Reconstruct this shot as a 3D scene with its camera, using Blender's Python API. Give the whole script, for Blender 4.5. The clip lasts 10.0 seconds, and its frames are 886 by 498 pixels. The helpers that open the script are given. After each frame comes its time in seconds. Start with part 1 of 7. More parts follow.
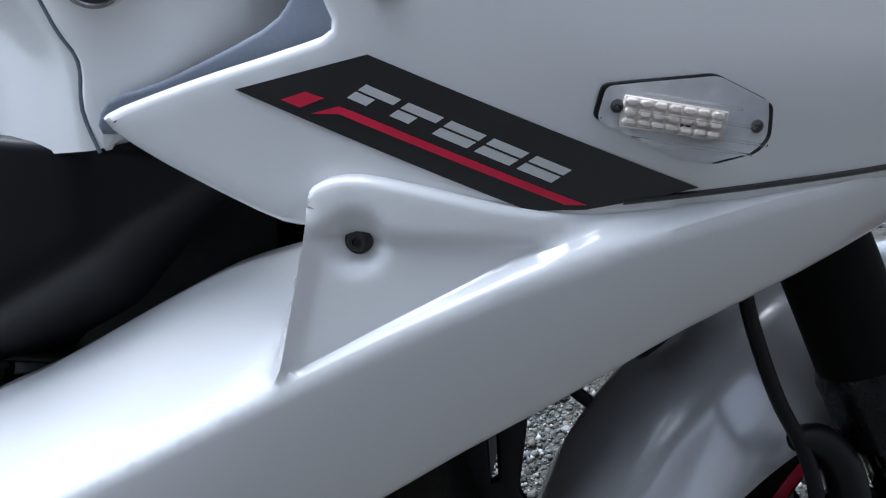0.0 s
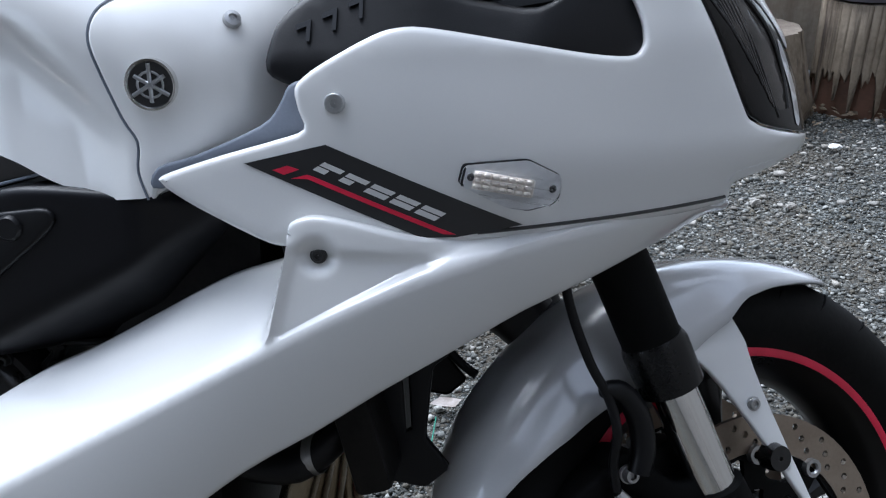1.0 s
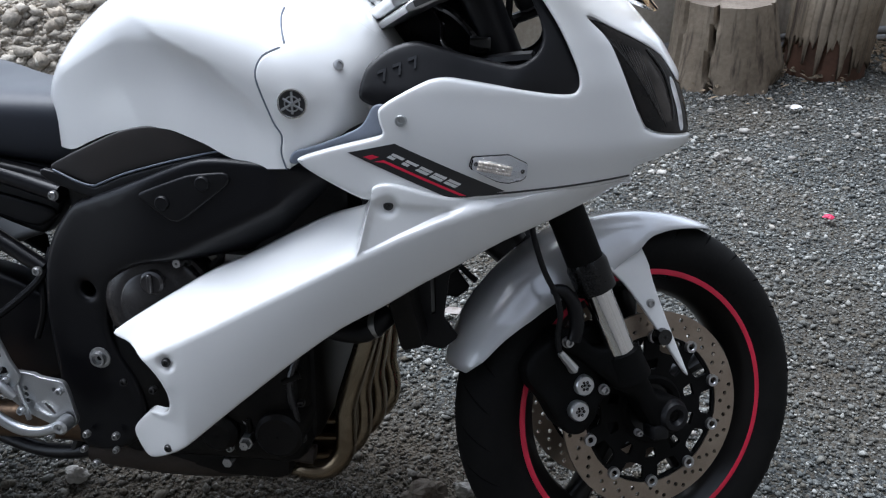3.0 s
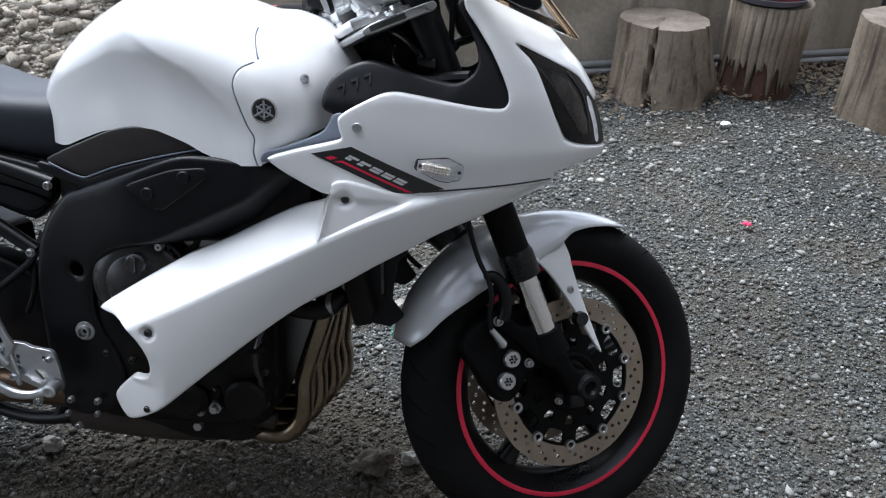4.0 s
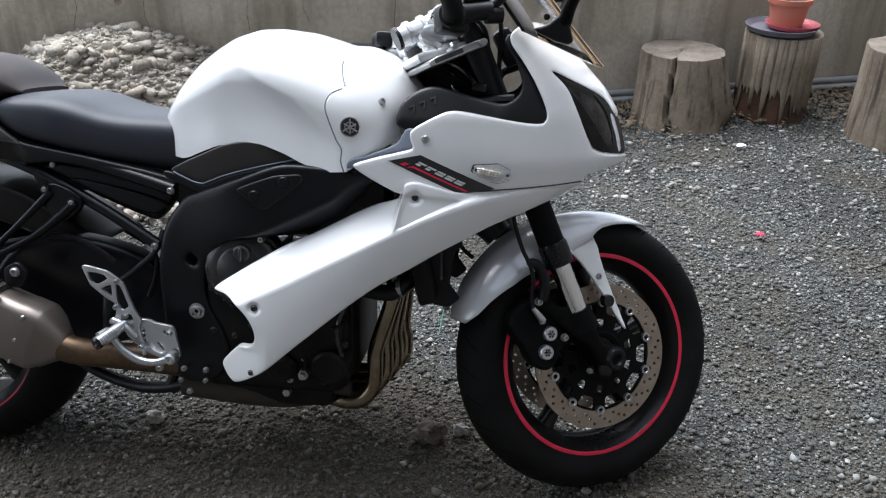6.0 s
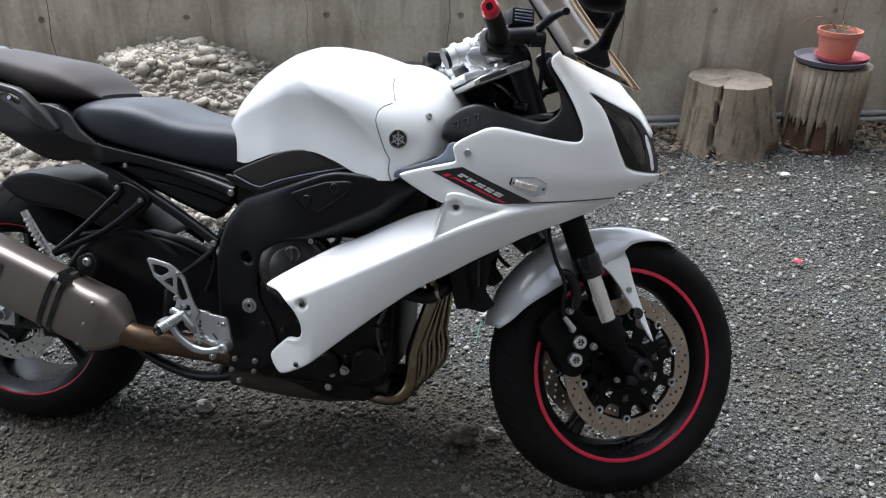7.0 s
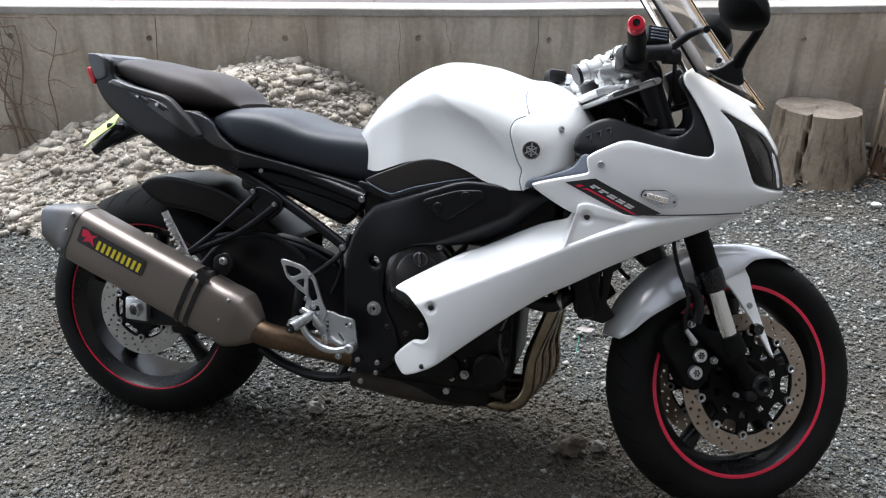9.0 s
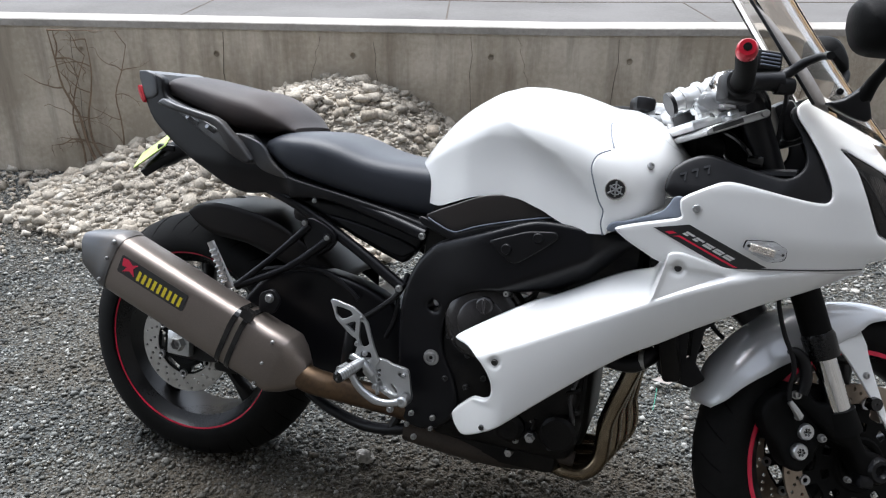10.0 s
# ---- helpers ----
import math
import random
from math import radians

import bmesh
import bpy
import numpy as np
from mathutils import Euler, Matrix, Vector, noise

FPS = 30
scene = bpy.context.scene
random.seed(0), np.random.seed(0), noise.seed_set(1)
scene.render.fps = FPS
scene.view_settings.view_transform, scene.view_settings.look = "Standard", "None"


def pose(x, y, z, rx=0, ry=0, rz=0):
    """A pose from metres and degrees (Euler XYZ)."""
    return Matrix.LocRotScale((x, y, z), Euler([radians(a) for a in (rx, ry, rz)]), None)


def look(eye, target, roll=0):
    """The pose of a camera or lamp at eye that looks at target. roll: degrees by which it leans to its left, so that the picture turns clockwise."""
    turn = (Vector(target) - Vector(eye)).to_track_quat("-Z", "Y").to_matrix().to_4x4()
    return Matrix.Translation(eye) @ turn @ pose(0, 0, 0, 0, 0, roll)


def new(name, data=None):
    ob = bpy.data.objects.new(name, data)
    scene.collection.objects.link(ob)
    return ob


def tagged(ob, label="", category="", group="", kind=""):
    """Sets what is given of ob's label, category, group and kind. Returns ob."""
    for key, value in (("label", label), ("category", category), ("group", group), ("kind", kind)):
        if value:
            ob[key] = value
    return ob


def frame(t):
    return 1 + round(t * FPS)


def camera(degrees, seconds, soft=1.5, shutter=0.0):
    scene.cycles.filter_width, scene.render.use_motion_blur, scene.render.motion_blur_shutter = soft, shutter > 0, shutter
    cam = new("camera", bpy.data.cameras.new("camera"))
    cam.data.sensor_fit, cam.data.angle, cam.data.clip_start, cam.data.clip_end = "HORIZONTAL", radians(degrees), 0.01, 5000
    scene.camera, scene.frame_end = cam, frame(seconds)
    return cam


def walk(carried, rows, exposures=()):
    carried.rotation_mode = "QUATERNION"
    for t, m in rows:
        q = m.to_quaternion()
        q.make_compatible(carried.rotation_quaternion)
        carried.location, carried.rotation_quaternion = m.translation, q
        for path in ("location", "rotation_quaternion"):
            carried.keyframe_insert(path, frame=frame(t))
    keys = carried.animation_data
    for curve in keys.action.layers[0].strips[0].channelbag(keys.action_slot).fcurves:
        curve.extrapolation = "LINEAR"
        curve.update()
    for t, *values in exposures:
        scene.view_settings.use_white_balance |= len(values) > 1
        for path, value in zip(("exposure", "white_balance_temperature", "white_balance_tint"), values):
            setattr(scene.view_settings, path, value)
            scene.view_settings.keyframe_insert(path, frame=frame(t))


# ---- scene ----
cam = camera(57.9, 10.0, soft=1.2)
PATH = [
    (0, (1.16, -0.402, 0.865), (0.875, 1.31, -0.13), -4.9),
    (0.5, (1.163, -0.515, 0.911), (1.001, 1.172, -0.149), -2.9),
    (1, (1.203, -0.607, 0.96), (1.063, 1.167, 0.046), -2.4),
    (1.5, (1.243, -0.753, 1.024), (1.118, 0.966, 0.009), -0.9),
    (2, (1.248, -0.846, 1.108), (1.05, 0.887, 0.128), -1.4),
    (2.2, (1.246, -0.861, 1.129), (1.054, 0.852, 0.114), -1.7),
    (3.3, (1.216, -1.04, 1.21), (1.107, 0.65, 0.145), -0.5),
    (3.5, (1.217, -1.079, 1.229), (1.144, 0.629, 0.191), 0.1),
    (4, (1.249, -1.146, 1.259), (1.203, 0.557, 0.211), 1.7),
    (4.5, (1.28, -1.207, 1.281), (1.175, 0.509, 0.259), 0.9),
    (5, (1.28, -1.26, 1.294), (1.154, 0.48, 0.315), 1.2),
    (5.5, (1.254, -1.344, 1.31), (1.2, 0.443, 0.412), 2.5),
    (6, (1.212, -1.424, 1.334), (1.098, 0.315, 0.355), 0.3),
    (6.2, (1.205, -1.453, 1.347), (1.042, 0.3, 0.398), 0.3),
    (7.3, (1.243, -1.539, 1.361), (1.003, 0.217, 0.435), 1.0),
    (7.5, (1.24, -1.553, 1.367), (0.992, 0.209, 0.454), 1.1),
    (8, (1.198, -1.604, 1.372), (0.979, 0.179, 0.494), 1.5),
    (8.5, (1.121, -1.638, 1.353), (0.815, 0.138, 0.485), 0.7),
    (9, (1.08, -1.613, 1.339), (0.729, 0.151, 0.465), 1.0),
    (9.5, (1.069, -1.522, 1.326), (0.65, 0.242, 0.481), 0.8),
    (10, (1.036, -1.428, 1.31), (0.522, 0.313, 0.47), 0.8),
]
walk(cam, [(t, look(eye, target, roll)) for t, eye, target, roll in PATH], [(0.0, 1.22, 5480, 10), (2.0, 1.18, 5600, 10), (5.0, 1.28, 5840, 10), (7.5, 1.40, 5950, 10), (10.0, 1.50, 6030, 10)])

# ---- light ----
world = bpy.data.worlds.new("world")
scene.world = world
world.use_nodes = True
wn = world.node_tree.nodes
SUN_EL, SUN_AZ = radians(62), radians(-40)
sky = wn.new("ShaderNodeTexSky")
sky.sky_type, sky.sun_disc, sky.sun_elevation, sky.sun_rotation = "NISHITA", False, SUN_EL, SUN_AZ
overcast = wn.new("ShaderNodeHueSaturation")
overcast.inputs["Saturation"].default_value = 0.22
world.node_tree.links.new(sky.outputs[0], overcast.inputs["Color"])
world.node_tree.links.new(overcast.outputs[0], wn["Background"].inputs[0])
wn["Background"].inputs[1].default_value = 0.143
sun = new("sun", bpy.data.lights.new("sun", "SUN"))
sun.data.energy, sun.data.angle, sun.data.color = 2.3, radians(48), (1.0, 0.97, 0.93)
sun.matrix_world = look((3 * math.sin(SUN_AZ), 3 * math.cos(SUN_AZ), 3 * math.tan(SUN_EL)), (0, 0, 0))


# ---- materials ----
def mat(name, color, rough=0.5, metal=0.0, color2=None, scale=6.0, fine=60.0, bump=0.0, bump_scale=None, coat=0.0, island=0.0, spread=0.12, lo=0.35, hi=0.65, spec=0.5, streak=None):
    """A surface with a broad stain and a fine grain in its colour, gloss and relief."""
    m = bpy.data.materials.new(name)
    m.use_nodes = True
    nt = m.node_tree
    b = nt.nodes["Principled BSDF"]
    tc = nt.nodes.new("ShaderNodeTexCoord")
    color2 = color2 or [c * 0.8 for c in color]

    def noise_node(s, detail=6.0):
        n = nt.nodes.new("ShaderNodeTexNoise")
        n.inputs["Scale"].default_value, n.inputs["Detail"].default_value = s, detail
        nt.links.new(tc.outputs["Object"], n.inputs["Vector"])
        return n

    broad, grain = noise_node(scale), noise_node(fine, 3.0)
    both = nt.nodes.new("ShaderNodeMath")
    both.operation = "MULTIPLY_ADD"
    nt.links.new(grain.outputs["Fac"], both.inputs[0])
    both.inputs[1].default_value = 0.35
    nt.links.new(broad.outputs["Fac"], both.inputs[2])
    ramp = nt.nodes.new("ShaderNodeMapRange")
    ramp.inputs["From Min"].default_value, ramp.inputs["From Max"].default_value = lo + 0.17, hi + 0.17
    nt.links.new(both.outputs[0], ramp.inputs["Value"])
    mix = nt.nodes.new("ShaderNodeMix")
    mix.data_type = "RGBA"
    mix.inputs["A"].default_value, mix.inputs["B"].default_value = (*color, 1), (*color2, 1)
    nt.links.new(ramp.outputs["Result"], mix.inputs["Factor"])
    out = mix.outputs["Result"]
    if streak:
        # runs and cracks drawn out along one axis: (scale vector, colour, from, to)
        sv, sc, s0, s1 = streak
        mp = nt.nodes.new("ShaderNodeMapping")
        mp.inputs["Scale"].default_value = sv
        nt.links.new(tc.outputs["Object"], mp.inputs["Vector"])
        sn = nt.nodes.new("ShaderNodeTexNoise")
        sn.inputs["Scale"].default_value, sn.inputs["Detail"].default_value, sn.inputs["Roughness"].default_value = 1.0, 7.0, 0.62
        nt.links.new(mp.outputs["Vector"], sn.inputs["Vector"])
        sr = nt.nodes.new("ShaderNodeMapRange")
        sr.inputs["From Min"].default_value, sr.inputs["From Max"].default_value = s0, s1
        nt.links.new(sn.outputs["Fac"], sr.inputs["Value"])
        sm = nt.nodes.new("ShaderNodeMix")
        sm.data_type = "RGBA"
        sm.inputs["B"].default_value = (*sc, 1)
        nt.links.new(sr.outputs["Result"], sm.inputs["Factor"])
        nt.links.new(out, sm.inputs["A"])
        out = sm.outputs["Result"]
    if island:
        geo = nt.nodes.new("ShaderNodeNewGeometry")
        val = nt.nodes.new("ShaderNodeMapRange")
        val.inputs["To Min"].default_value, val.inputs["To Max"].default_value = 1 - island, 1 + island
        nt.links.new(geo.outputs["Random Per Island"], val.inputs["Value"])
        hsv = nt.nodes.new("ShaderNodeHueSaturation")
        nt.links.new(val.outputs["Result"], hsv.inputs["Value"])
        nt.links.new(out, hsv.inputs["Color"])
        out = hsv.outputs["Color"]
    nt.links.new(out, b.inputs["Base Color"])
    rr = nt.nodes.new("ShaderNodeMapRange")
    rr.inputs["To Min"].default_value, rr.inputs["To Max"].default_value = max(0.02, rough * (1 - spread)), min(1, rough * (1 + spread))
    nt.links.new(both.outputs[0], rr.inputs["Value"])
    nt.links.new(rr.outputs["Result"], b.inputs["Roughness"])
    b.inputs["Metallic"].default_value, b.inputs["Specular IOR Level"].default_value = metal, spec
    if coat:
        b.inputs["Coat Weight"].default_value, b.inputs["Coat Roughness"].default_value = coat, 0.06
    if bump:
        bn = nt.nodes.new("ShaderNodeBump")
        bn.inputs["Strength"].default_value, bn.inputs["Distance"].default_value = 1.0, bump
        src = noise_node(bump_scale or fine, 4.0)
        nt.links.new(src.outputs["Fac"], bn.inputs["Height"])
        nt.links.new(bn.outputs["Normal"], b.inputs["Normal"])
    return m


def stone_mat(name, tints, rough=0.9, fine=160.0, bump=0.0, cells=0.0, earth=0.0):
    """Broken stone: each piece, or each cell of a bed, takes one of several natural tints."""
    m = bpy.data.materials.new(name)
    m.use_nodes = True
    nt = m.node_tree
    b = nt.nodes["Principled BSDF"]
    b.inputs["Roughness"].default_value, b.inputs["Specular IOR Level"].default_value = rough, 0.3
    tc = nt.nodes.new("ShaderNodeTexCoord")
    ramp = nt.nodes.new("ShaderNodeValToRGB")
    ramp.color_ramp.interpolation = "CONSTANT" if cells else "LINEAR"
    els = ramp.color_ramp.elements
    for i, c in enumerate(tints):
        e = els[i] if i < 2 else els.new(i / len(tints))
        e.position, e.color = i / len(tints), (*c, 1)
    vor = None
    if cells:
        vor = nt.nodes.new("ShaderNodeTexVoronoi")
        vor.inputs["Scale"].default_value = cells
        nt.links.new(tc.outputs["Object"], vor.inputs["Vector"])
        sep = nt.nodes.new("ShaderNodeSeparateColor")
        nt.links.new(vor.outputs["Color"], sep.inputs["Color"])
        nt.links.new(sep.outputs[0], ramp.inputs["Fac"])
    else:
        geo = nt.nodes.new("ShaderNodeNewGeometry")
        nt.links.new(geo.outputs["Random Per Island"], ramp.inputs["Fac"])
    out = ramp.outputs["Color"]
    # brown earthy patches
    if earth:
        n = nt.nodes.new("ShaderNodeTexNoise")
        n.inputs["Scale"].default_value, n.inputs["Detail"].default_value = 1.7, 6.0
        nt.links.new(tc.outputs["Object"], n.inputs["Vector"])
        r = nt.nodes.new("ShaderNodeMapRange")
        r.inputs["From Min"].default_value, r.inputs["From Max"].default_value, r.inputs["To Max"].default_value = 0.48, 0.72, earth
        mx = nt.nodes.new("ShaderNodeMix")
        mx.data_type = "RGBA"
        mx.inputs["B"].default_value = (0.105, 0.086, 0.062, 1)
        # bare brown earth beside the engine, spread wider to paint in the near ground's shade
        mp = nt.nodes.new("ShaderNodeMapping")
        mp.inputs["Location"].default_value, mp.inputs["Scale"].default_value = (-0.72, 0.20, 0), (0.80, 1.5, 1.0)
        nt.links.new(tc.outputs["Object"], mp.inputs["Vector"])
        ln = nt.nodes.new("ShaderNodeVectorMath")
        ln.operation = "LENGTH"
        nt.links.new(mp.outputs["Vector"], ln.inputs[0])
        spot = nt.nodes.new("ShaderNodeMapRange")
        spot.inputs["From Min"].default_value, spot.inputs["From Max"].default_value = 0.25, 0.85
        spot.inputs["To Min"].default_value, spot.inputs["To Max"].default_value = 0.30, 0.0
        nt.links.new(ln.outputs["Value"], spot.inputs["Value"])
        lift = nt.nodes.new("ShaderNodeMath")
        lift.operation = "ADD"
        nt.links.new(n.outputs["Fac"], lift.inputs[0])
        nt.links.new(spot.outputs["Result"], lift.inputs[1])
        nt.links.new(lift.outputs[0], r.inputs["Value"])
        nt.links.new(r.outputs["Result"], mx.inputs["Factor"])
        nt.links.new(out, mx.inputs["A"])
        out = mx.outputs["Result"]
    # damp and dusty patches of the yard, and the grain of the stone
    for s, lo, hi in ((1.1, 0.72, 1.22), (fine, 0.72, 1.25)):
        n = nt.nodes.new("ShaderNodeTexNoise")
        n.inputs["Scale"].default_value, n.inputs["Detail"].default_value = s, 5.0
        nt.links.new(tc.outputs["Object"], n.inputs["Vector"])
        r = nt.nodes.new("ShaderNodeMapRange")
        r.inputs["From Min"].default_value, r.inputs["From Max"].default_value = 0.3, 0.7
        r.inputs["To Min"].default_value, r.inputs["To Max"].default_value = lo, hi
        nt.links.new(n.outputs["Fac"], r.inputs["Value"])
        h = nt.nodes.new("ShaderNodeHueSaturation")
        nt.links.new(r.outputs["Result"], h.inputs["Value"])
        nt.links.new(out, h.inputs["Color"])
        out = h.outputs["Color"]
    nt.links.new(out, b.inputs["Base Color"])
    if bump:
        bn = nt.nodes.new("ShaderNodeBump")
        bn.inputs["Strength"].default_value, bn.inputs["Distance"].default_value = 1.0, bump
        if vor:
            bn.invert = True
            nt.links.new(vor.outputs["Distance"], bn.inputs["Height"])
        else:
            nt.links.new(n.outputs["Fac"], bn.inputs["Height"])
        nt.links.new(bn.outputs["Normal"], b.inputs["Normal"])
    return m


WHITE = mat("pearl_white_paint", (0.80, 0.80, 0.79), 0.30, 0.0, (0.775, 0.78, 0.775), 3, 900, coat=1.0)
# mudguard white, with its dark reflections of the ground mixed into the base colour
GREYEDWHITE = mat("greyed_white_paint", (0.66, 0.67, 0.69), 0.24, 0.15, (0.64, 0.65, 0.67), 3, 300, coat=1.0)
GREYPLASTIC = mat("blue_grey_plastic", (0.16, 0.18, 0.22), 0.45, 0, (0.13, 0.15, 0.19), 9, 500, bump=0.0001)
SATIN = mat("satin_black_plastic", (0.006, 0.006, 0.007), 0.38, 0, (0.005, 0.005, 0.006), 8, 700, bump=0.00008, spec=0.26)
FRAMEB = mat("black_frame_paint", (0.006, 0.006, 0.0075), 0.30, 0, (0.0045, 0.0045, 0.0055), 7, 600, bump=0.00005, spec=0.24)
GLOSSB = mat("gloss_black_plastic", (0.006, 0.006, 0.0065), 0.12, 0, (0.009, 0.0085, 0.008), 10, 300)
HUGBLACK = mat("semi_gloss_black_plastic", (0.010, 0.008, 0.007), 0.34, 0, (0.007, 0.006, 0.006), 10, 300, spec=0.22)
ENGINE = mat("engine_black_metal", (0.004, 0.004, 0.0045), 0.42, 0.0, (0.012, 0.011, 0.010), 14, 220, bump=0.0003, spec=0.14)
VINYL = mat("black_seat_vinyl", (0.024, 0.027, 0.034), 0.42, 0, (0.031, 0.034, 0.042), 5, 900, bump=0.00015, bump_scale=1400, spec=0.28)
TOPVINYL = mat("worn_brown_black_vinyl", (0.044, 0.032, 0.028), 0.55, 0, (0.028, 0.026, 0.028), 5, 900, bump=0.00015, bump_scale=1400, spec=0.28)
RUBBER = mat("tyre_rubber", (0.0042, 0.0042, 0.0042), 0.72, 0, (0.009, 0.0088, 0.0085), 12, 160, bump=0.0003, spec=0.13)
GROOVE = mat("tread_groove_black", (0.003, 0.003, 0.003), 0.95, 0, (0.005, 0.005, 0.005), 12, 160, spec=0.05)
RIM = mat("black_rim_paint", (0.005, 0.005, 0.0055), 0.27, 0, (0.008, 0.0075, 0.007), 6, 300, spec=0.32)
RED = mat("red_rim_tape", (0.72, 0.015, 0.065), 0.4, 0, (0.6, 0.012, 0.05), 30, 400)
DECAL = mat("black_decal", (0.012, 0.012, 0.013), 0.3, 0, (0.016, 0.016, 0.017), 30, 400, coat=0.4)
SILVERDECAL = mat("silver_decal", (0.70, 0.70, 0.69), 0.35, 0.1, (0.64, 0.64, 0.63), 30, 400)
TITAN = mat("titanium_sleeve", (0.25, 0.215, 0.19), 0.38, 0.85, (0.20, 0.17, 0.15), 3, 400, bump=0.00005, bump_scale=900)
TITANEND = mat("dark_end_cap", (0.105, 0.11, 0.12), 0.36, 0.7, (0.12, 0.10, 0.08), 6, 400)
HEADER = mat("heat_tinted_header_steel", (0.31, 0.26, 0.185), 0.24, 0.95, (0.17, 0.13, 0.085), 9, 90)
CALBLACK = mat("dull_black_casting", (0.003, 0.003, 0.003), 0.6, 0, (0.005, 0.005, 0.005), 14, 220, bump=0.0003, spec=0.10)
CASE = mat("satin_engine_case", (0.028, 0.026, 0.027), 0.24, 0.0, (0.014, 0.013, 0.013), 9, 260, bump=0.0001, spec=0.5)
PALEPLASTIC = mat("milky_edge_plastic", (0.74, 0.75, 0.76), 0.12, 0, (0.66, 0.67, 0.69), 9, 200, coat=0.6)
EDGESHEEN = mat("dull_edge_sheen", (0.27, 0.245, 0.22), 0.25, 0, (0.20, 0.185, 0.17), 9, 200)
CLAMPM = mat("cast_alloy_clamp", (0.42, 0.42, 0.42), 0.34, 0.8, (0.45, 0.45, 0.45), 14, 400, bump=0.00005)
PIPE = mat("bronze_tinted_pipe", (0.20, 0.13, 0.075), 0.36, 0.9, (0.10, 0.07, 0.05), 7, 120)
RUSTY = mat("soiled_dark_exhaust", (0.055, 0.042, 0.034), 0.6, 0.4, (0.03, 0.026, 0.022), 12, 150, bump=0.0003)
ALLOY = mat("brushed_alloy", (0.62, 0.63, 0.64), 0.3, 0.9, (0.5, 0.51, 0.52), 14, 500, bump=0.00005)
CHROME = mat("polished_chrome", (0.78, 0.77, 0.75), 0.08, 1.0, (0.72, 0.71, 0.69), 5, 200)
BOLT = mat("zinc_bolt", (0.5, 0.5, 0.5), 0.32, 0.9, (0.4, 0.4, 0.4), 60, 500)
DARKBOLT = mat("dark_bolt", (0.08, 0.08, 0.08), 0.4, 0.7, (0.05, 0.05, 0.05), 60, 500)
DISC = mat("brake_disc_steel", (0.36, 0.30, 0.24), 0.36, 0.8, (0.29, 0.235, 0.185), 20, 260)
REARDISC = mat("bright_disc_steel", (0.46, 0.45, 0.43), 0.34, 0.8, (0.38, 0.37, 0.35), 20, 260)
REDALU = mat("red_anodised_alloy", (0.55, 0.01, 0.03), 0.28, 0.4, (0.45, 0.01, 0.025), 40, 300)
TAILTOP = mat("dusty_grey_tail_plastic", (0.030, 0.034, 0.042), 0.35, 0, (0.045, 0.042, 0.040), 9, 300, spec=0.5)
GOLD = mat("gold_edge_trim", (0.62, 0.42, 0.24), 0.35, 0.3, (0.5, 0.33, 0.18), 20, 200)
YELLOW = mat("yellow_print", (0.75, 0.62, 0.02), 0.4, 0, (0.68, 0.55, 0.02), 40, 400)
LIME = mat("lime_number_plate", (0.46, 0.56, 0.20), 0.45, 0, (0.40, 0.55, 0.10), 25, 200)
TAILRED = mat("red_lamp_lens", (0.5, 0.03, 0.04), 0.15, 0, (0.6, 0.06, 0.07), 60, 300)
AMBER = mat("faded_amber_reflector", (0.78, 0.68, 0.59), 0.25, 0, (0.80, 0.75, 0.69), 150, 500, coat=0.5)
CARBON = mat("dark_woven_panel", (0.020, 0.015, 0.013), 0.42, 0, (0.012, 0.010, 0.009), 6, 1200, bump=0.00025, bump_scale=900)


def glass(name, color, rough=0.03, alpha=1.0, ior=1.45):
    m = bpy.data.materials.new(name)
    m.use_nodes = True
    b = m.node_tree.nodes["Principled BSDF"]
    b.inputs["Base Color"].default_value = (*color, 1)
    b.inputs["Roughness"].default_value, b.inputs["Transmission Weight"].default_value, b.inputs["IOR"].default_value = rough, alpha, ior
    return m


PALEALLOY = mat("pale_polished_alloy", (0.80, 0.80, 0.78), 0.22, 0.45, (0.66, 0.66, 0.65), 30, 300)
CLEAR = glass("clear_lens", (0.97, 0.97, 0.97), 0.06, 1.0, 1.2)
SMOKE = mat("dark_headlight_glass", (0.006, 0.006, 0.006), 0.10, 0, (0.014, 0.012, 0.011), 25, 200, spec=0.16)
BROWNSHEEN = mat("brownish_lamp_sheen", (0.060, 0.052, 0.046), 0.22, 0.5, (0.020, 0.017, 0.015), 40, 200)
SCREEN = glass("smoked_windscreen", (0.80, 0.76, 0.71), 0.02)


# ---- mesh helpers ----
def part(name, bm, material, parent=None, label="", smooth=True, m=None):
    if isinstance(bm, list):
        part(name, bm[1], material, parent, "", smooth, m)
        bm = bm[0]
    me = bpy.data.meshes.new(name)
    bm.to_mesh(me)
    bm.free()
    me.materials.append(material)
    if smooth:
        for p in me.polygons:
            p.use_smooth = True
        me.set_sharp_from_angle(angle=radians(38))
    ob = new(name, me)
    if parent:
        ob.parent = parent
    if m is not None:
        ob.matrix_local = m
    if label:
        ob["label"] = label
    return ob


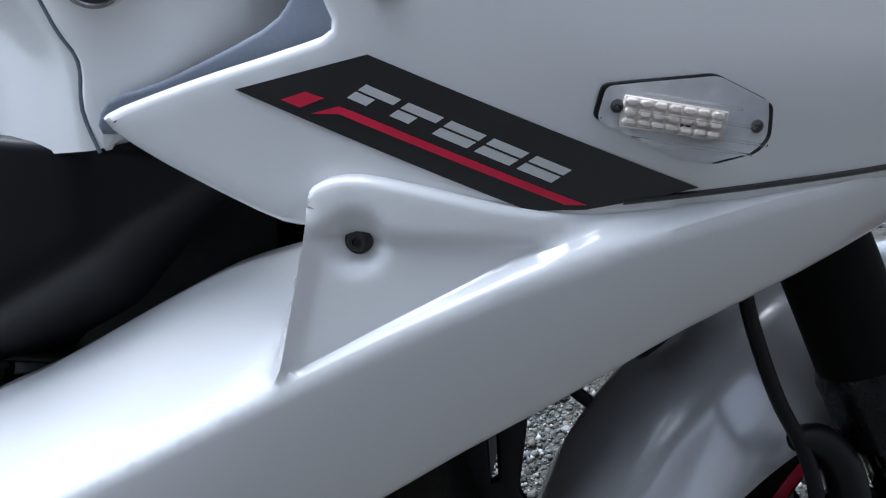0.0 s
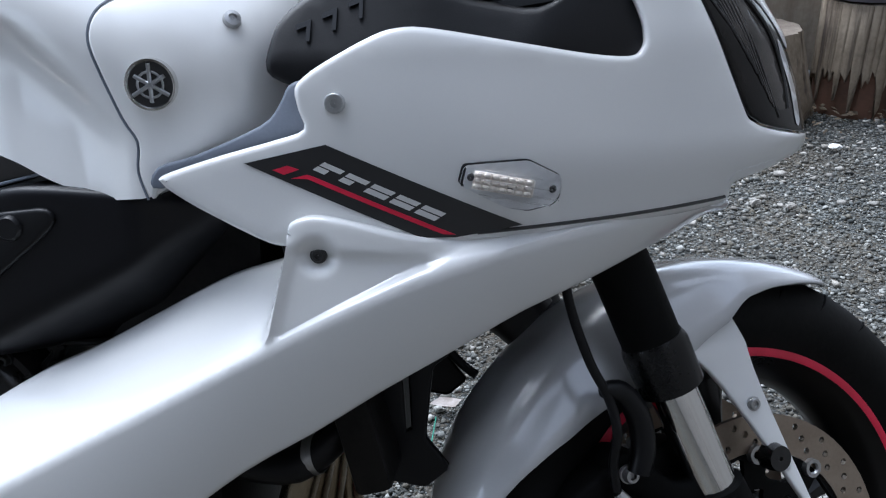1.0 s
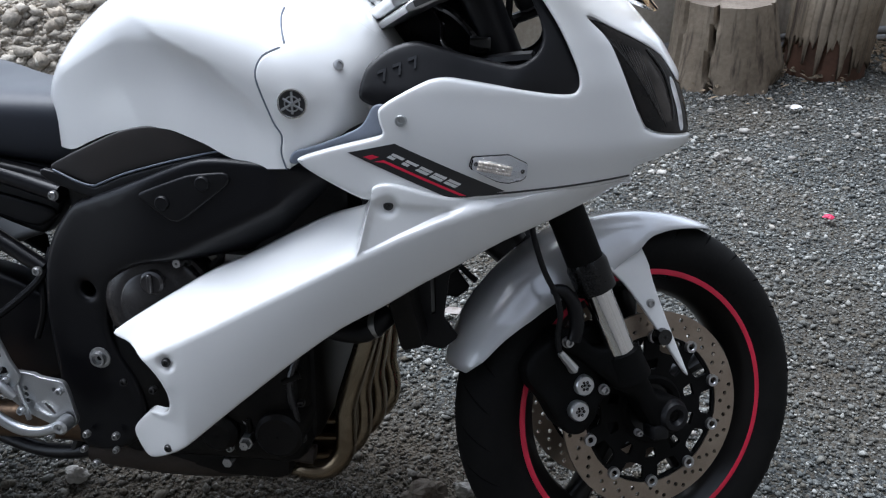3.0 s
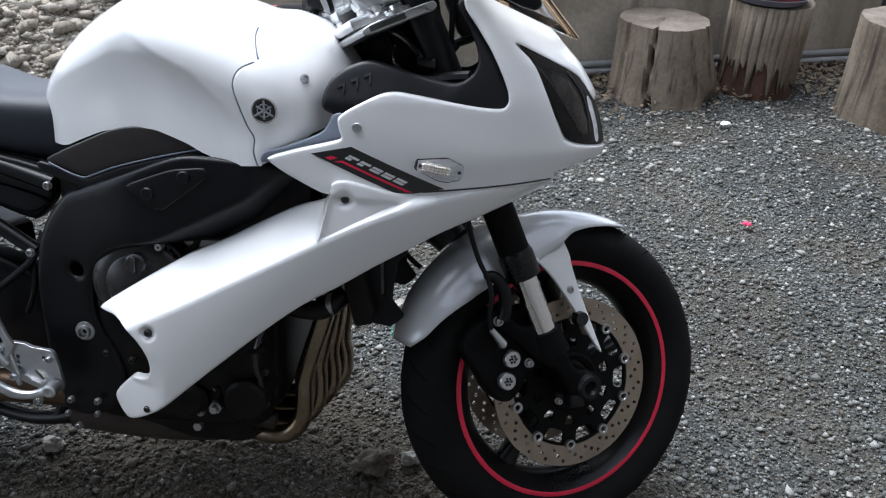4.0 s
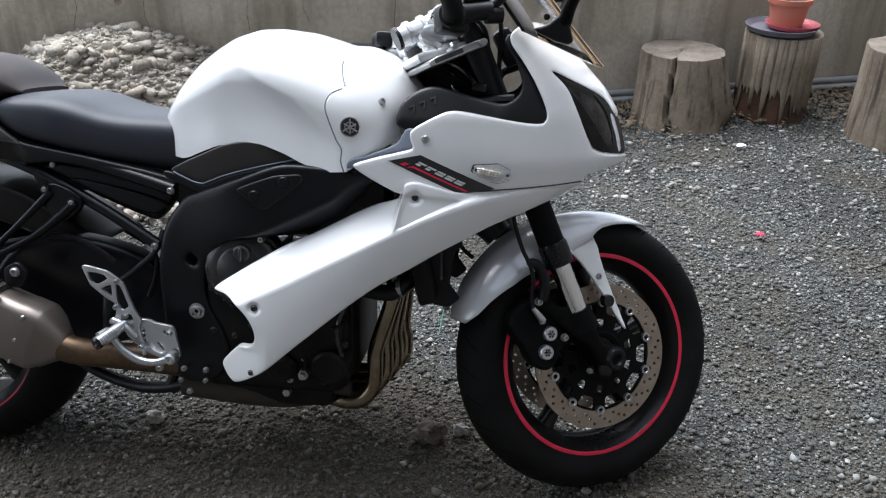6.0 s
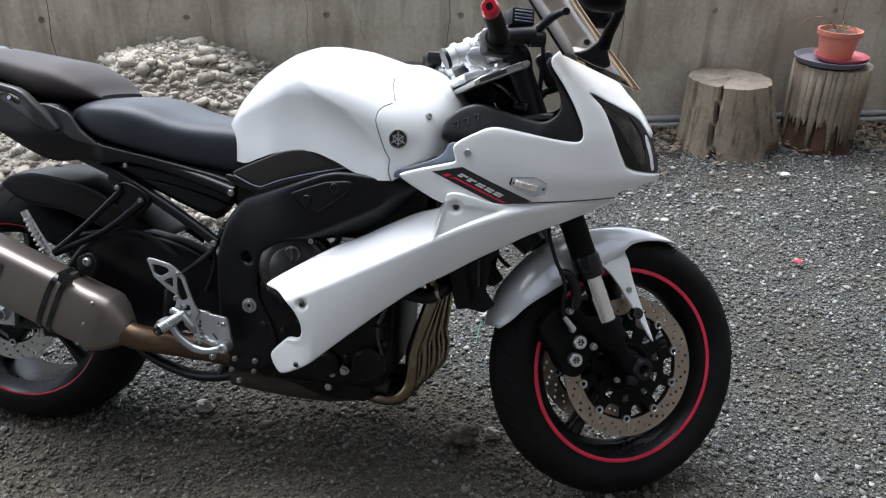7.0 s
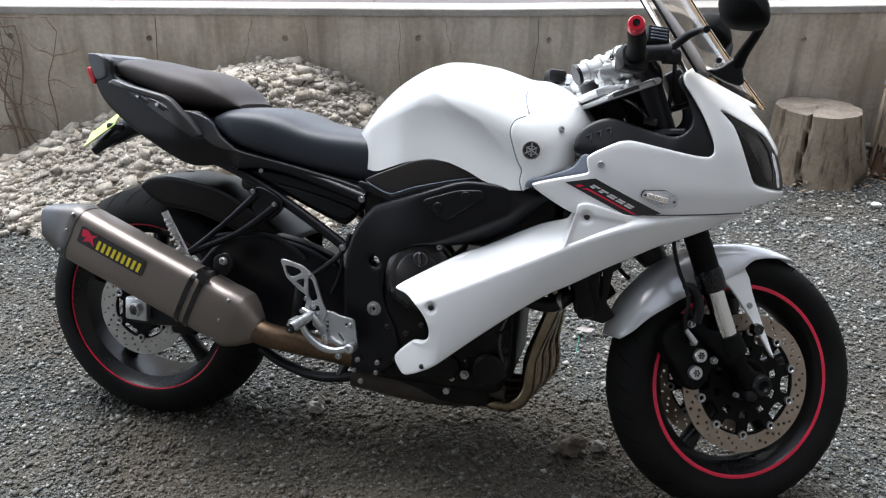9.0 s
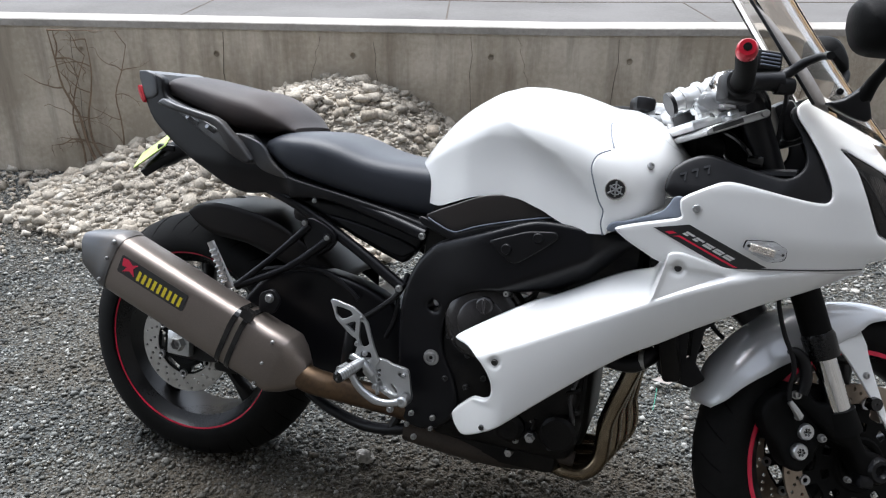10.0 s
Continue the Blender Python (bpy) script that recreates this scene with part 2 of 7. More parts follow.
def catmull(pts, k=4, closed=True):
    pts = [Vector(p) for p in pts]
    n, out = len(pts), []
    for i in range(n if closed else n - 1):
        if closed:
            p0, p1, p2, p3 = pts[i - 1], pts[i], pts[(i + 1) % n], pts[(i + 2) % n]
        else:
            p0, p1, p2, p3 = pts[max(0, i - 1)], pts[i], pts[i + 1], pts[min(n - 1, i + 2)]
        for j in range(k):
            t = j / k
            a, b, c, d = -0.5 * t + t * t - 0.5 * t ** 3, 1 - 2.5 * t * t + 1.5 * t ** 3, 0.5 * t + 2 * t * t - 1.5 * t ** 3, -0.5 * t * t + 0.5 * t ** 3
            out.append(a * p0 + b * p1 + c * p2 + d * p3)
    if not closed:
        out.append(pts[-1])
    return out


def fillet(pts, r, k=4):
    """A polygon with its corners rounded."""
    out, n = [], len(pts)
    for i in range(n):
        p, a, b = Vector(pts[i]), Vector(pts[i - 1]), Vector(pts[(i + 1) % n])
        da, db = min(r, (a - p).length * 0.45), min(r, (b - p).length * 0.45)
        s, e = p + (a - p).normalized() * da, p + (b - p).normalized() * db
        out += [s * (1 - t) ** 2 + p * 2 * t * (1 - t) + e * t * t for t in [j / k for j in range(k + 1)]]
    return out


def inside(px, pz, poly):
    res = np.zeros(len(px), bool)
    n = len(poly)
    for i in range(n):
        (x1, z1), (x2, z2) = poly[i - 1], poly[i]
        cond = (z1 > pz) != (z2 > pz)
        res ^= cond & (px < (x2 - x1) * (pz - z1) / ((z2 - z1) if z2 != z1 else 1e-12) + x1)
    return res


def edge_distance(px, pz, polys):
    best = np.full(len(px), 9.0)
    for poly in polys:
        for i in range(len(poly)):
            (x1, z1), (x2, z2) = poly[i - 1], poly[i]
            dx, dz = x2 - x1, z2 - z1
            t = np.clip(((px - x1) * dx + (pz - z1) * dz) / max(dx * dx + dz * dz, 1e-12), 0, 1)
            best = np.minimum(best, np.hypot(px - x1 - t * dx, pz - z1 - t * dz))
    return best


def resample(poly, step):
    """A closed outline with even steps, its corners kept."""
    out = []
    for i in range(len(poly)):
        a, b = np.array(poly[i], float), np.array(poly[(i + 1) % len(poly)], float)
        k = max(1, int(round(np.linalg.norm(b - a) / step)))
        out += [a + (b - a) * j / k for j in range(k)]
    keep = [out[0]]
    for p in out[1:]:
        if np.linalg.norm(p - keep[-1]) > step * 0.3:
            keep.append(p)
    return np.array(keep)


def inset(poly, d, sign=1):
    """The outline moved inwards by d."""
    x, z = poly[:, 0], poly[:, 1]
    area = np.sum(np.roll(x, 1) * z - x * np.roll(z, 1))
    flip = (1 if area > 0 else -1) * sign
    e1 = poly - np.roll(poly, 1, 0)
    e2 = np.roll(poly, -1, 0) - poly
    t = e1 / np.linalg.norm(e1, axis=1)[:, None] + e2 / np.linalg.norm(e2, axis=1)[:, None]
    t /= np.maximum(np.linalg.norm(t, axis=1), 1e-9)[:, None]
    return poly + np.stack([-t[:, 1], t[:, 0]], 1) * d * flip


def panel(outline, w, cell=0.012, rnd=0.006, thick=0.004, holes=(), mirror=False, lip=0.0, creases=()):
    """A moulded shell on the right-hand side: an outline in x and z, lying w(x, z) out from the middle, its rim rounded over and turned inwards."""
    from mathutils.geometry import delaunay_2d_cdt
    polys = []
    for q in (outline, *holes):
        q = [(float(p[0]), float(p[1])) for p in q]
        around = sum(math.dist(q[i - 1], q[i]) for i in range(len(q)))
        polys.append(resample(q, min(cell * 0.7, around / 8)))
    bm = bmesh.new()
    inner_polys = []
    for q, sign in zip(polys, [1] + [-1] * len(holes)):
        steps = [0.0, 0.07, 0.25, 0.55, 1.0] if rnd else [0.0]
        rows = []
        for f in steps:
            r = inset(q, rnd * f, sign) if f else q
            drop = rnd * (1 - math.sqrt(max(0.0, 1 - (1 - f) ** 2))) if rnd else 0.0
            rows.append([bm.verts.new((x, -(w(x, z) - drop), z)) for x, z in r])
        back = [bm.verts.new((v.co.x, v.co.y + thick + lip, v.co.z)) for v in rows[0]]
        rows.insert(0, back)
        n = len(q)
        for a, b in zip(rows, rows[1:]):
            for i in range(n):
                try:
                    bm.faces.new((a[i], a[(i + 1) % n], b[(i + 1) % n], b[i]))
                except ValueError:
                    pass
        inner_polys.append(inset(q, rnd, sign) if rnd else q)
    verts, edges = [], []
    for q in inner_polys:
        s = len(verts)
        verts += [tuple(p) for p in q]
        edges += [(s + i, s + (i + 1) % len(q)) for i in range(len(q))]
    p0 = inner_polys[0]
    gx, gz = np.meshgrid(np.arange(p0[:, 0].min(), p0[:, 0].max(), cell), np.arange(p0[:, 1].min(), p0[:, 1].max(), cell * 0.87))
    gx[::2] += cell / 2
    gx, gz = gx.ravel(), gz.ravel()
    ok = inside(gx, gz, p0)
    for h in inner_polys[1:]:
        ok &= ~inside(gx, gz, h)
    gx, gz = gx[ok], gz[ok]
    if len(gx):
        far = edge_distance(gx, gz, inner_polys) > cell * 0.45
        gx, gz = gx[far], gz[far]
    # lines that the mesh must follow, so that folds stay sharp
    for line in creases:
        lx, lz = np.array([q[0] for q in line]), np.array([q[1] for q in line])
        keep = inside(lx, lz, p0) & (edge_distance(lx, lz, inner_polys) > cell * 0.3)
        line = [(float(a), float(b)) for a, b, k in zip(lx, lz, keep) if k]
        if len(gx) and line:
            near = np.min(np.hypot(gx[:, None] - np.array(line)[None, :, 0], gz[:, None] - np.array(line)[None, :, 1]), 1)
            gx, gz = gx[near > cell * 0.55], gz[near > cell * 0.55]
        s = len(verts)
        verts += line
        edges += [(s + i, s + i + 1) for i in range(len(line) - 1)]
    verts += list(zip(gx.tolist(), gz.tolist()))
    co, _, fc, *_ = delaunay_2d_cdt([Vector(v) for v in verts], edges, [], 0, 1e-7)
    px, pz = np.array([v[0] for v in co]), np.array([v[1] for v in co])
    cx, cz = np.array([np.mean(px[list(f)]) for f in fc]), np.array([np.mean(pz[list(f)]) for f in fc])
    ok = inside(cx, cz, p0)
    for h in inner_polys[1:]:
        ok &= ~inside(cx, cz, h)
    lift = rnd * 0.0
    outer = [bm.verts.new((x, -(w(x, z) - lift), z)) for x, z in zip(px, pz)]
    inner = [bm.verts.new((x, -w(x, z) + thick + rnd, z)) for x, z in zip(px, pz)]
    for f, o in zip(fc, ok):
        if o:
            bm.faces.new([outer[i] for i in f])
            bm.faces.new([inner[i] for i in f][::-1])
    bmesh.ops.delete(bm, geom=[v for v in bm.verts if not v.link_faces], context="VERTS")
    bmesh.ops.remove_doubles(bm, verts=bm.verts, dist=2e-5)
    bmesh.ops.recalc_face_normals(bm, faces=bm.faces)
    # faces looking out to the right must point that way
    big = max((f for f in bm.faces), key=lambda f: abs(f.normal.y) * f.calc_area() * (1 if f.calc_center_median().y < -w(f.calc_center_median().x, f.calc_center_median().z) + thick * 0.4 else 0))
    if big.normal.y > 0:
        bmesh.ops.reverse_faces(bm, faces=bm.faces)
    if not mirror:
        return bm
    left = bm.copy()
    for v in left.verts:
        v.co.y = -v.co.y
    bmesh.ops.reverse_faces(left, faces=left.faces)
    return [bm, left]


def skin(rings, closed=True, caps=True):
    """A surface through rings of equal count."""
    bm = bmesh.new()
    rows = [[bm.verts.new(p) for p in r] for r in rings]
    k = len(rows[0])
    for a, b in zip(rows, rows[1:]):
        for j in range(k if closed else k - 1):
            bm.faces.new((a[j], a[(j + 1) % k], b[(j + 1) % k], b[j]))
    if caps and closed:
        bm.faces.new(rows[0][::-1]), bm.faces.new(rows[-1])
    bmesh.ops.recalc_face_normals(bm, faces=bm.faces)
    return bm


def tube(pts, r, n=12, smooth=5, closed=False, flat=1.0):
    """A round bar along a path; r is one radius or one for each point; flat squeezes it sideways."""
    radii = r if isinstance(r, (list, tuple)) else [r] * len(pts)
    path = catmull([(*p, q) for p, q in [(tuple(a), b) for a, b in zip(pts, radii)]], smooth, closed) if smooth > 1 and len(pts) > 2 else [Vector((*p, q)) for p, q in zip(pts, radii)]
    rings, up = [], None
    for i, p in enumerate(path):
        a, b = path[max(0, i - 1)], path[min(len(path) - 1, i + 1)]
        if closed:
            a, b = path[i - 1], path[(i + 1) % len(path)]
        d = Vector((b - a)[:3]).normalized()
        up = up or (Vector((0, 1, 0)) if abs(d.y) < 0.9 else Vector((1, 0, 0)))
        s = d.cross(up).normalized()
        up = s.cross(d).normalized()
        rings.append([Vector(p[:3]) + p[3] * (s * math.cos(t) + up * flat * math.sin(t)) for t in [2 * math.pi * j / n for j in range(n)]])
    if closed:
        rings.append(rings[0])
        return skin(rings, True, False)
    return skin(rings)


def lathe(profile, n=48, center=(0, 0, 0), cap=False):
    """A turned shape about the y axis: profile of (radius, y)."""
    rings = [[(center[0] + r * math.cos(a), center[1] + y, center[2] + r * math.sin(a)) for a in [2 * math.pi * j / n for j in range(n)]] for r, y in profile]
    return skin(rings, True, cap)


def plate(outline, y0, y1, bevel=0.0, holes=()):
    """A flat plate from y0 (outside, right) to y1, with holes through it."""
    return panel(outline, lambda x, z: -y0, cell=0.02, rnd=bevel, thick=abs(y1 - y0), holes=holes)


def disc_pts(x, z, r, n=12):
    return [(x + r * math.cos(2 * math.pi * i / n), z + r * math.sin(2 * math.pi * i / n)) for i in range(n)]


def box(x0, x1, y0, y1, z0, z1, bevel=0.0, seg=2):
    bm = bmesh.new()
    bmesh.ops.create_cube(bm, size=1, matrix=Matrix.Translation(((x0 + x1) / 2, (y0 + y1) / 2, (z0 + z1) / 2)) @ Matrix.Diagonal((x1 - x0, y1 - y0, z1 - z0, 1)))
    if bevel:
        bmesh.ops.bevel(bm, geom=bm.edges[:], offset=bevel, segments=seg, affect="EDGES", profile=0.5)
    return bm


def interp(tab):
    xs, ys = [a for a, _ in tab], [b for _, b in tab]
    return lambda x: float(np.interp(x, xs, ys))


def bolt(parent, x, y, z, r=0.008, h=0.006, material=None, m=None, name="bolt", hexed=True, label=""):
    """A bolt head facing right, with a socket in it."""
    prof = [(r * 0.45, -h * 0.45), (r * 0.5, -h), (r * 0.85, -h), (r, -h * 0.7), (r, 0.004)]
    bm = lathe([(0.0004, -h * 0.4)] + prof, 14)
    bm2 = lathe([(r * 1.12, 0.002), (r * 1.18, -0.0010), (r * 0.9, -0.0012)], 14)
    me = bpy.data.meshes.new("washer")
    bm2.to_mesh(me)
    bm2.free()
    bm.from_mesh(me)
    mm = Matrix.Translation((x, y, z))
    return part(name, bm, material or BOLT, parent, label, m=(m @ mm if m is not None else mm))

# ---- motorcycle ----
bike = tagged(new("motorcycle"), "pearl white half-faired motorcycle leaning on its side stand on gravel", "motorcycle")
bike.matrix_world = pose(0, 0, 0, 0, 0, -2) @ pose(0, 0, 0, -15, 0, 0)
REAR, RR = (-0.015, 0.0, 0.2755), 0.308
FRONT, FR = (1.431, 0.0, 0.284), 0.300
# turns what belongs to the fork about the raked steering axis
STEER = Matrix.Translation((1.46, 0, 0.28)) @ Matrix.Rotation(radians(-24), 4, "Y") @ Matrix.Translation((-0.03, 0, 0)) @ Matrix.Rotation(radians(28), 4, "Z") @ Matrix.Translation((0.03, 0, 0)) @ Matrix.Rotation(radians(24), 4, "Y") @ Matrix.Translation((-1.46, 0, -0.28))


def at(c, y=0.0):
    return Matrix.Translation((c[0], c[1] + y, c[2]))


def wheel(name, centre, R, half, rim_r, rim_half, m, spokes, label):
    tyre_prof = []
    for j in range(25):
        a = -math.pi * 0.62 + math.pi * 1.24 * j / 24
        tyre_prof.append((R - half * 0.82 + half * 0.82 * math.cos(a), half * math.sin(a) / math.sin(math.pi * 0.5)))
    tyre_prof = [(rim_r - 0.004, -rim_half)] + [(max(r, rim_r - 0.002), y) for r, y in tyre_prof] + [(rim_r - 0.004, rim_half)]
    w = part(name, lathe([(rim_r + 0.002, -rim_half - 0.003), (rim_r - 0.006, -rim_half - 0.004), (rim_r - 0.014, -rim_half + 0.006), (rim_r - 0.03, -rim_half + 0.02), (rim_r - 0.036, 0), (rim_r - 0.03, rim_half - 0.02), (rim_r - 0.006, rim_half + 0.004), (rim_r + 0.002, rim_half + 0.003), (rim_r + 0.001, 0)], 96), RIM, bike, label, m=m @ at(centre))
    part("tyre", lathe(tyre_prof, 128), RUBBER, w, "black road tyre with worn tread")
    for s in (-1, 1):
        part("rim_tape", lathe([(rim_r - 0.0065, s * (rim_half + 0.005)), (rim_r - 0.003, s * (rim_half + 0.0062)), (rim_r + 0.0022, s * (rim_half + 0.005)), (rim_r + 0.002, s * (rim_half + 0.003))], 128), RED, w, "red tape round the rim edge")
    part("hub", lathe([(0.02, -0.06), (0.045, -0.06), (0.05, -0.045), (0.042, -0.03), (0.042, 0.03), (0.05, 0.045), (0.045, 0.06), (0.02, 0.06)], 32), RIM, w)
    for i in range(spokes):
        a = 2 * math.pi * (i + 0.3) / spokes
        rings = []
        for t in np.linspace(0, 1, 7):
            r = 0.035 + (rim_r - 0.062) * t
            hw, hd = 0.030 - 0.012 * math.sin(math.pi * t) - 0.006 * t, 0.030 - 0.012 * t
            ring = []
            for q in range(10):
                b = 2 * math.pi * q / 10
                u, v = hw * math.cos(b), hd * math.sin(b)
                ring.append((r * math.cos(a) - u * math.sin(a), v, r * math.sin(a) + u * math.cos(a)))
            rings.append(ring)
        part("spoke", skin(rings), RIM, w)
    # tread grooves swept across the shoulders
    for i in range(30):
        for s in (-1, 1):
            a0 = 2 * math.pi * (i + (0.5 if s > 0 else 0)) / 30
            pts = []
            for q in np.linspace(0.12, 1.15, 6):
                rr = R - half * 0.82 + half * 0.82 * math.cos(q)
                aa = a0 + 0.13 * q
                pts.append(((rr - 0.0008) * math.cos(aa), s * half * math.sin(q), (rr - 0.0008) * math.sin(aa)))
            part("tread_groove", tube(pts, [0.0006, 0.0018, 0.002, 0.002, 0.0016, 0.0005], 5, 1), GROOVE, w)
    return w


def brake_disc(parent, R, r0, y, m, holes_rows, buttons, label, steel):
    """A drilled floating disc on a carrier."""
    outline = disc_pts(0, 0, R, 72)
    holes = [disc_pts(0, 0, r0, 40)]
    for k, (hr, n, ph) in enumerate(holes_rows):
        holes += [disc_pts(hr * math.cos(2 * math.pi * (i + ph) / n), hr * math.sin(2 * math.pi * (i + ph) / n), 0.0038, 6) for i in range(n)]
    d = part("brake_disc", panel(outline, lambda x, z: 0.0, cell=0.016, rnd=0, thick=0.005, holes=holes), steel, parent, label, m=m)
    for i in range(buttons):
        a = 2 * math.pi * (i + 0.5) / buttons
        cx, cz = (r0 - 0.002) * math.cos(a), (r0 - 0.002) * math.sin(a)
        part("button", lathe([(0.0045, -0.003), (0.006, -0.005), (0.0095, -0.005), (0.010, 0.004)], 14, (cx, 0, cz)), BOLT, d)
    windows = []
    for i in range(buttons):
        a, hw = 2 * math.pi * i / buttons, math.pi / buttons
        for ra, rb, f in ((0.76, 0.965, 0.62), (0.53, 0.68, 0.42)):
            c = a if ra > 0.6 else a + hw
            win = [(ra, -f * 0.55), (ra * 1.04, -f * 0.9), (rb * 0.97, -f), (rb, -f * 0.8), (rb, f * 0.8), (rb * 0.97, f), (ra * 1.04, f * 0.9), (ra, f * 0.55)]
            windows.append([(r0 * q * math.cos(c + p * hw), r0 * q * math.sin(c + p * hw)) for q, p in win])
    part("carrier", panel(disc_pts(0, 0, r0 * 0.995, 60), lambda x, z: -0.0015, cell=0.02, rnd=0, thick=0.006, holes=[disc_pts(0, 0, 0.040, 16)] + windows), CALBLACK, d, "black spider carrier of the disc")
    part("carrier_boss", lathe([(0.042, -0.002), (0.05, -0.004), (r0 * 0.46, 0.0), (r0 * 0.48, 0.008), (0.042, 0.012)], 30), CALBLACK, d)
    return d


# rear wheel
IDENT = Matrix.Identity(4)
rear = wheel("rear_wheel", REAR, RR, 0.095, 0.2225, 0.080, IDENT, 5, "black cast rear wheel with red rim tape")
brake_disc(rear, 0.118, 0.076, -0.105, at((0, 0, 0), -0.105), [(0.086, 20, 0), (0.098, 20, 0.33), (0.110, 20, 0.66)], 6, "drilled steel rear brake disc", REARDISC)
# front wheel
front = wheel("front_wheel", FRONT, FR, 0.060, 0.217, 0.044, STEER, 5, "black cast front wheel with red rim tape")
for sgn in (-1, 1):
    brake_disc(front, 0.155, 0.118, 0, at((0, 0, 0), sgn * 0.066), [(0.128, 24, 0), (0.137, 24, 0.33), (0.146, 24, 0.66)], 10, "large drilled steel front brake disc", DISC)

# ---- fairings ----
def smoothed(f, x, h=0.022):
    return (f(x - h) + 2 * f(x - h / 2) + 2 * f(x) + 2 * f(x + h / 2) + f(x + h)) / 8


zc = interp([(0.70, 0.418), (0.749, 0.441), (0.79, 0.461), (0.837, 0.484), (0.894, 0.514), (0.95, 0.543), (1.006, 0.573), (1.040, 0.591), (1.09, 0.616), (1.14, 0.637), (1.20, 0.656), (1.26, 0.669), (1.32, 0.676), (1.386, 0.677)])
wc = interp([(0.70, 0.270), (0.78, 0.280), (0.86, 0.270), (0.95, 0.264), (1.04, 0.265), (1.10, 0.262), (1.16, 0.250), (1.22, 0.230), (1.30, 0.194), (1.386, 0.124)])
zt = interp([(0.688, 0.460), (0.772, 0.512), (0.867, 0.560), (0.938, 0.598), (1.037, 0.643), (1.047, 0.667), (1.076, 0.683), (1.145, 0.669), (1.173, 0.667), (1.386, 0.681)])
wt = interp([(0.688, 0.246), (0.76, 0.214), (0.85, 0.190), (0.95, 0.182), (1.03, 0.190), (1.10, 0.210), (1.16, 0.226), (1.22, 0.214), (1.30, 0.181), (1.386, 0.116)])
tab_edge = interp([(0.56, 1.026), (0.591, 1.031), (0.66, 1.0465), (0.70, 1.053)])
zb = interp([(0.72, 0.27), (0.795, 0.308), (0.899, 0.395), (1.011, 0.482), (1.12, 0.549), (1.223, 0.603), (1.327, 0.645), (1.386, 0.672)])
# the sunk triangle of the bolt tab
POCKET = [(1.0405, 0.594), (1.0570, 0.664), (1.0645, 0.675), (1.078, 0.678), (1.112, 0.669), (1.150, 0.656), (1.186, 0.6525)]


def pocket(x, z):
    """How far a point lies behind the rim of the sunk triangle, as 0 to 1; the foot of the triangle is open."""
    best, n = 9.0, len(POCKET)
    for i in range(n - 1):
        (ax, az), (bx, bz) = POCKET[i], POCKET[i + 1]
        best = min(best, ((bz - az) * (x - ax) - (bx - ax) * (z - az)) / math.hypot(bx - ax, bz - az))
    k = min(1.0, max(0.0, best / 0.0075))
    return k * k * (3 - 2 * k)



# the bevel between the fold and the foot of the sunk triangle: its height and depth
bev_h = interp([(1.02, 0.003), (1.06, 0.0038), (1.09, 0.0048), (1.13, 0.0075), (1.16, 0.0105), (1.20, 0.014)])
bev_d = interp([(1.02, 0.0005), (1.06, 0.0018), (1.09, 0.0038), (1.13, 0.0070), (1.16, 0.0100), (1.20, 0.0135)])


def lower_w(x, z):
    c, wcx = smoothed(zc, x, 0.012), smoothed(wc, x, 0.05)
    if z > c:
        t = min(1.0, (z - c) / max(0.004, zt(x) - c))
        side = wcx + (smoothed(wt, x, 0.03) - wcx) * t
        # the bolt tab stands up nearly flush with the side, its far end running out in the top face
        k = min(1.0, max(0.0, (x - tab_edge(z)) / 0.009)) * min(1.0, max(0.0, (1.205 - x) / 0.05))
        k = k * k * (3 - 2 * k)
        b = min(1.0, (z - c) / bev_h(x))
        side += k * (wcx - 0.10 * (z - c) - (bev_d(x) + 0.0036 * pocket(x, z)) * b * b * (3 - 2 * b) - side)
    else:
        t = min(1.3, (c - z) / max(0.01, c - zb(x)))
        tuck = min(1.0, max(0.0, (x - 0.78) / 0.30))
        tuck = tuck * tuck * (3 - 2 * tuck)
        side = wcx + (0.014 - 0.024 * tuck) * t - 0.012 * t * t
    # the fold has a small radius
    k = abs(z - c)
    if k < 0.008:
        side -= 0.0018 * (1 - k / 0.008) ** 2
    # foot that runs rearwards and inwards
    if x < 0.80 and z < 0.40:
        side -= 0.055 * min(1, (0.80 - x) / 0.11) ** 1.3 * min(1, (0.40 - z) / 0.06)
    for bx, bz, br, depth in ((1.077, 0.656, 0.0165, 0.0055), (0.777, 0.433, 0.015, 0.005)):
        d = math.hypot(x - bx, z - bz)
        if d < br:
            side -= depth * (0.5 + 0.5 * math.cos(math.pi * max(0, d - br * 0.42) / (br * 0.58)))
    return side



LOWER = catmull([(0.690, 0.461), (0.723, 0.483), (0.772, 0.513), (0.819, 0.540), (0.867, 0.561), (0.938, 0.599), (0.984, 0.622), (1.022, 0.635), (1.036, 0.6415), (1.0445, 0.657), (1.053, 0.674), (1.063, 0.6825), (1.080, 0.6845), (1.110, 0.678), (1.145, 0.669), (1.173, 0.667), (1.223, 0.675), (1.278, 0.682), (1.335, 0.685), (1.383, 0.682), (1.389, 0.674), (1.383, 0.665), (1.327, 0.645), (1.284, 0.628), (1.223, 0.604), (1.175, 0.579), (1.12, 0.549), (1.066, 0.515), (1.011, 0.483), (0.955, 0.441), (0.899, 0.395), (0.842, 0.347), (0.795, 0.306), (0.768, 0.287), (0.735, 0.267), (0.716, 0.261), (0.700, 0.271), (0.690, 0.286), (0.692, 0.300), (0.716, 0.327), (0.738, 0.346), (0.760, 0.351), (0.773, 0.362), (0.776, 0.380), (0.768, 0.404), (0.746, 0.430), (0.717, 0.448), (0.694, 0.454)], 3)
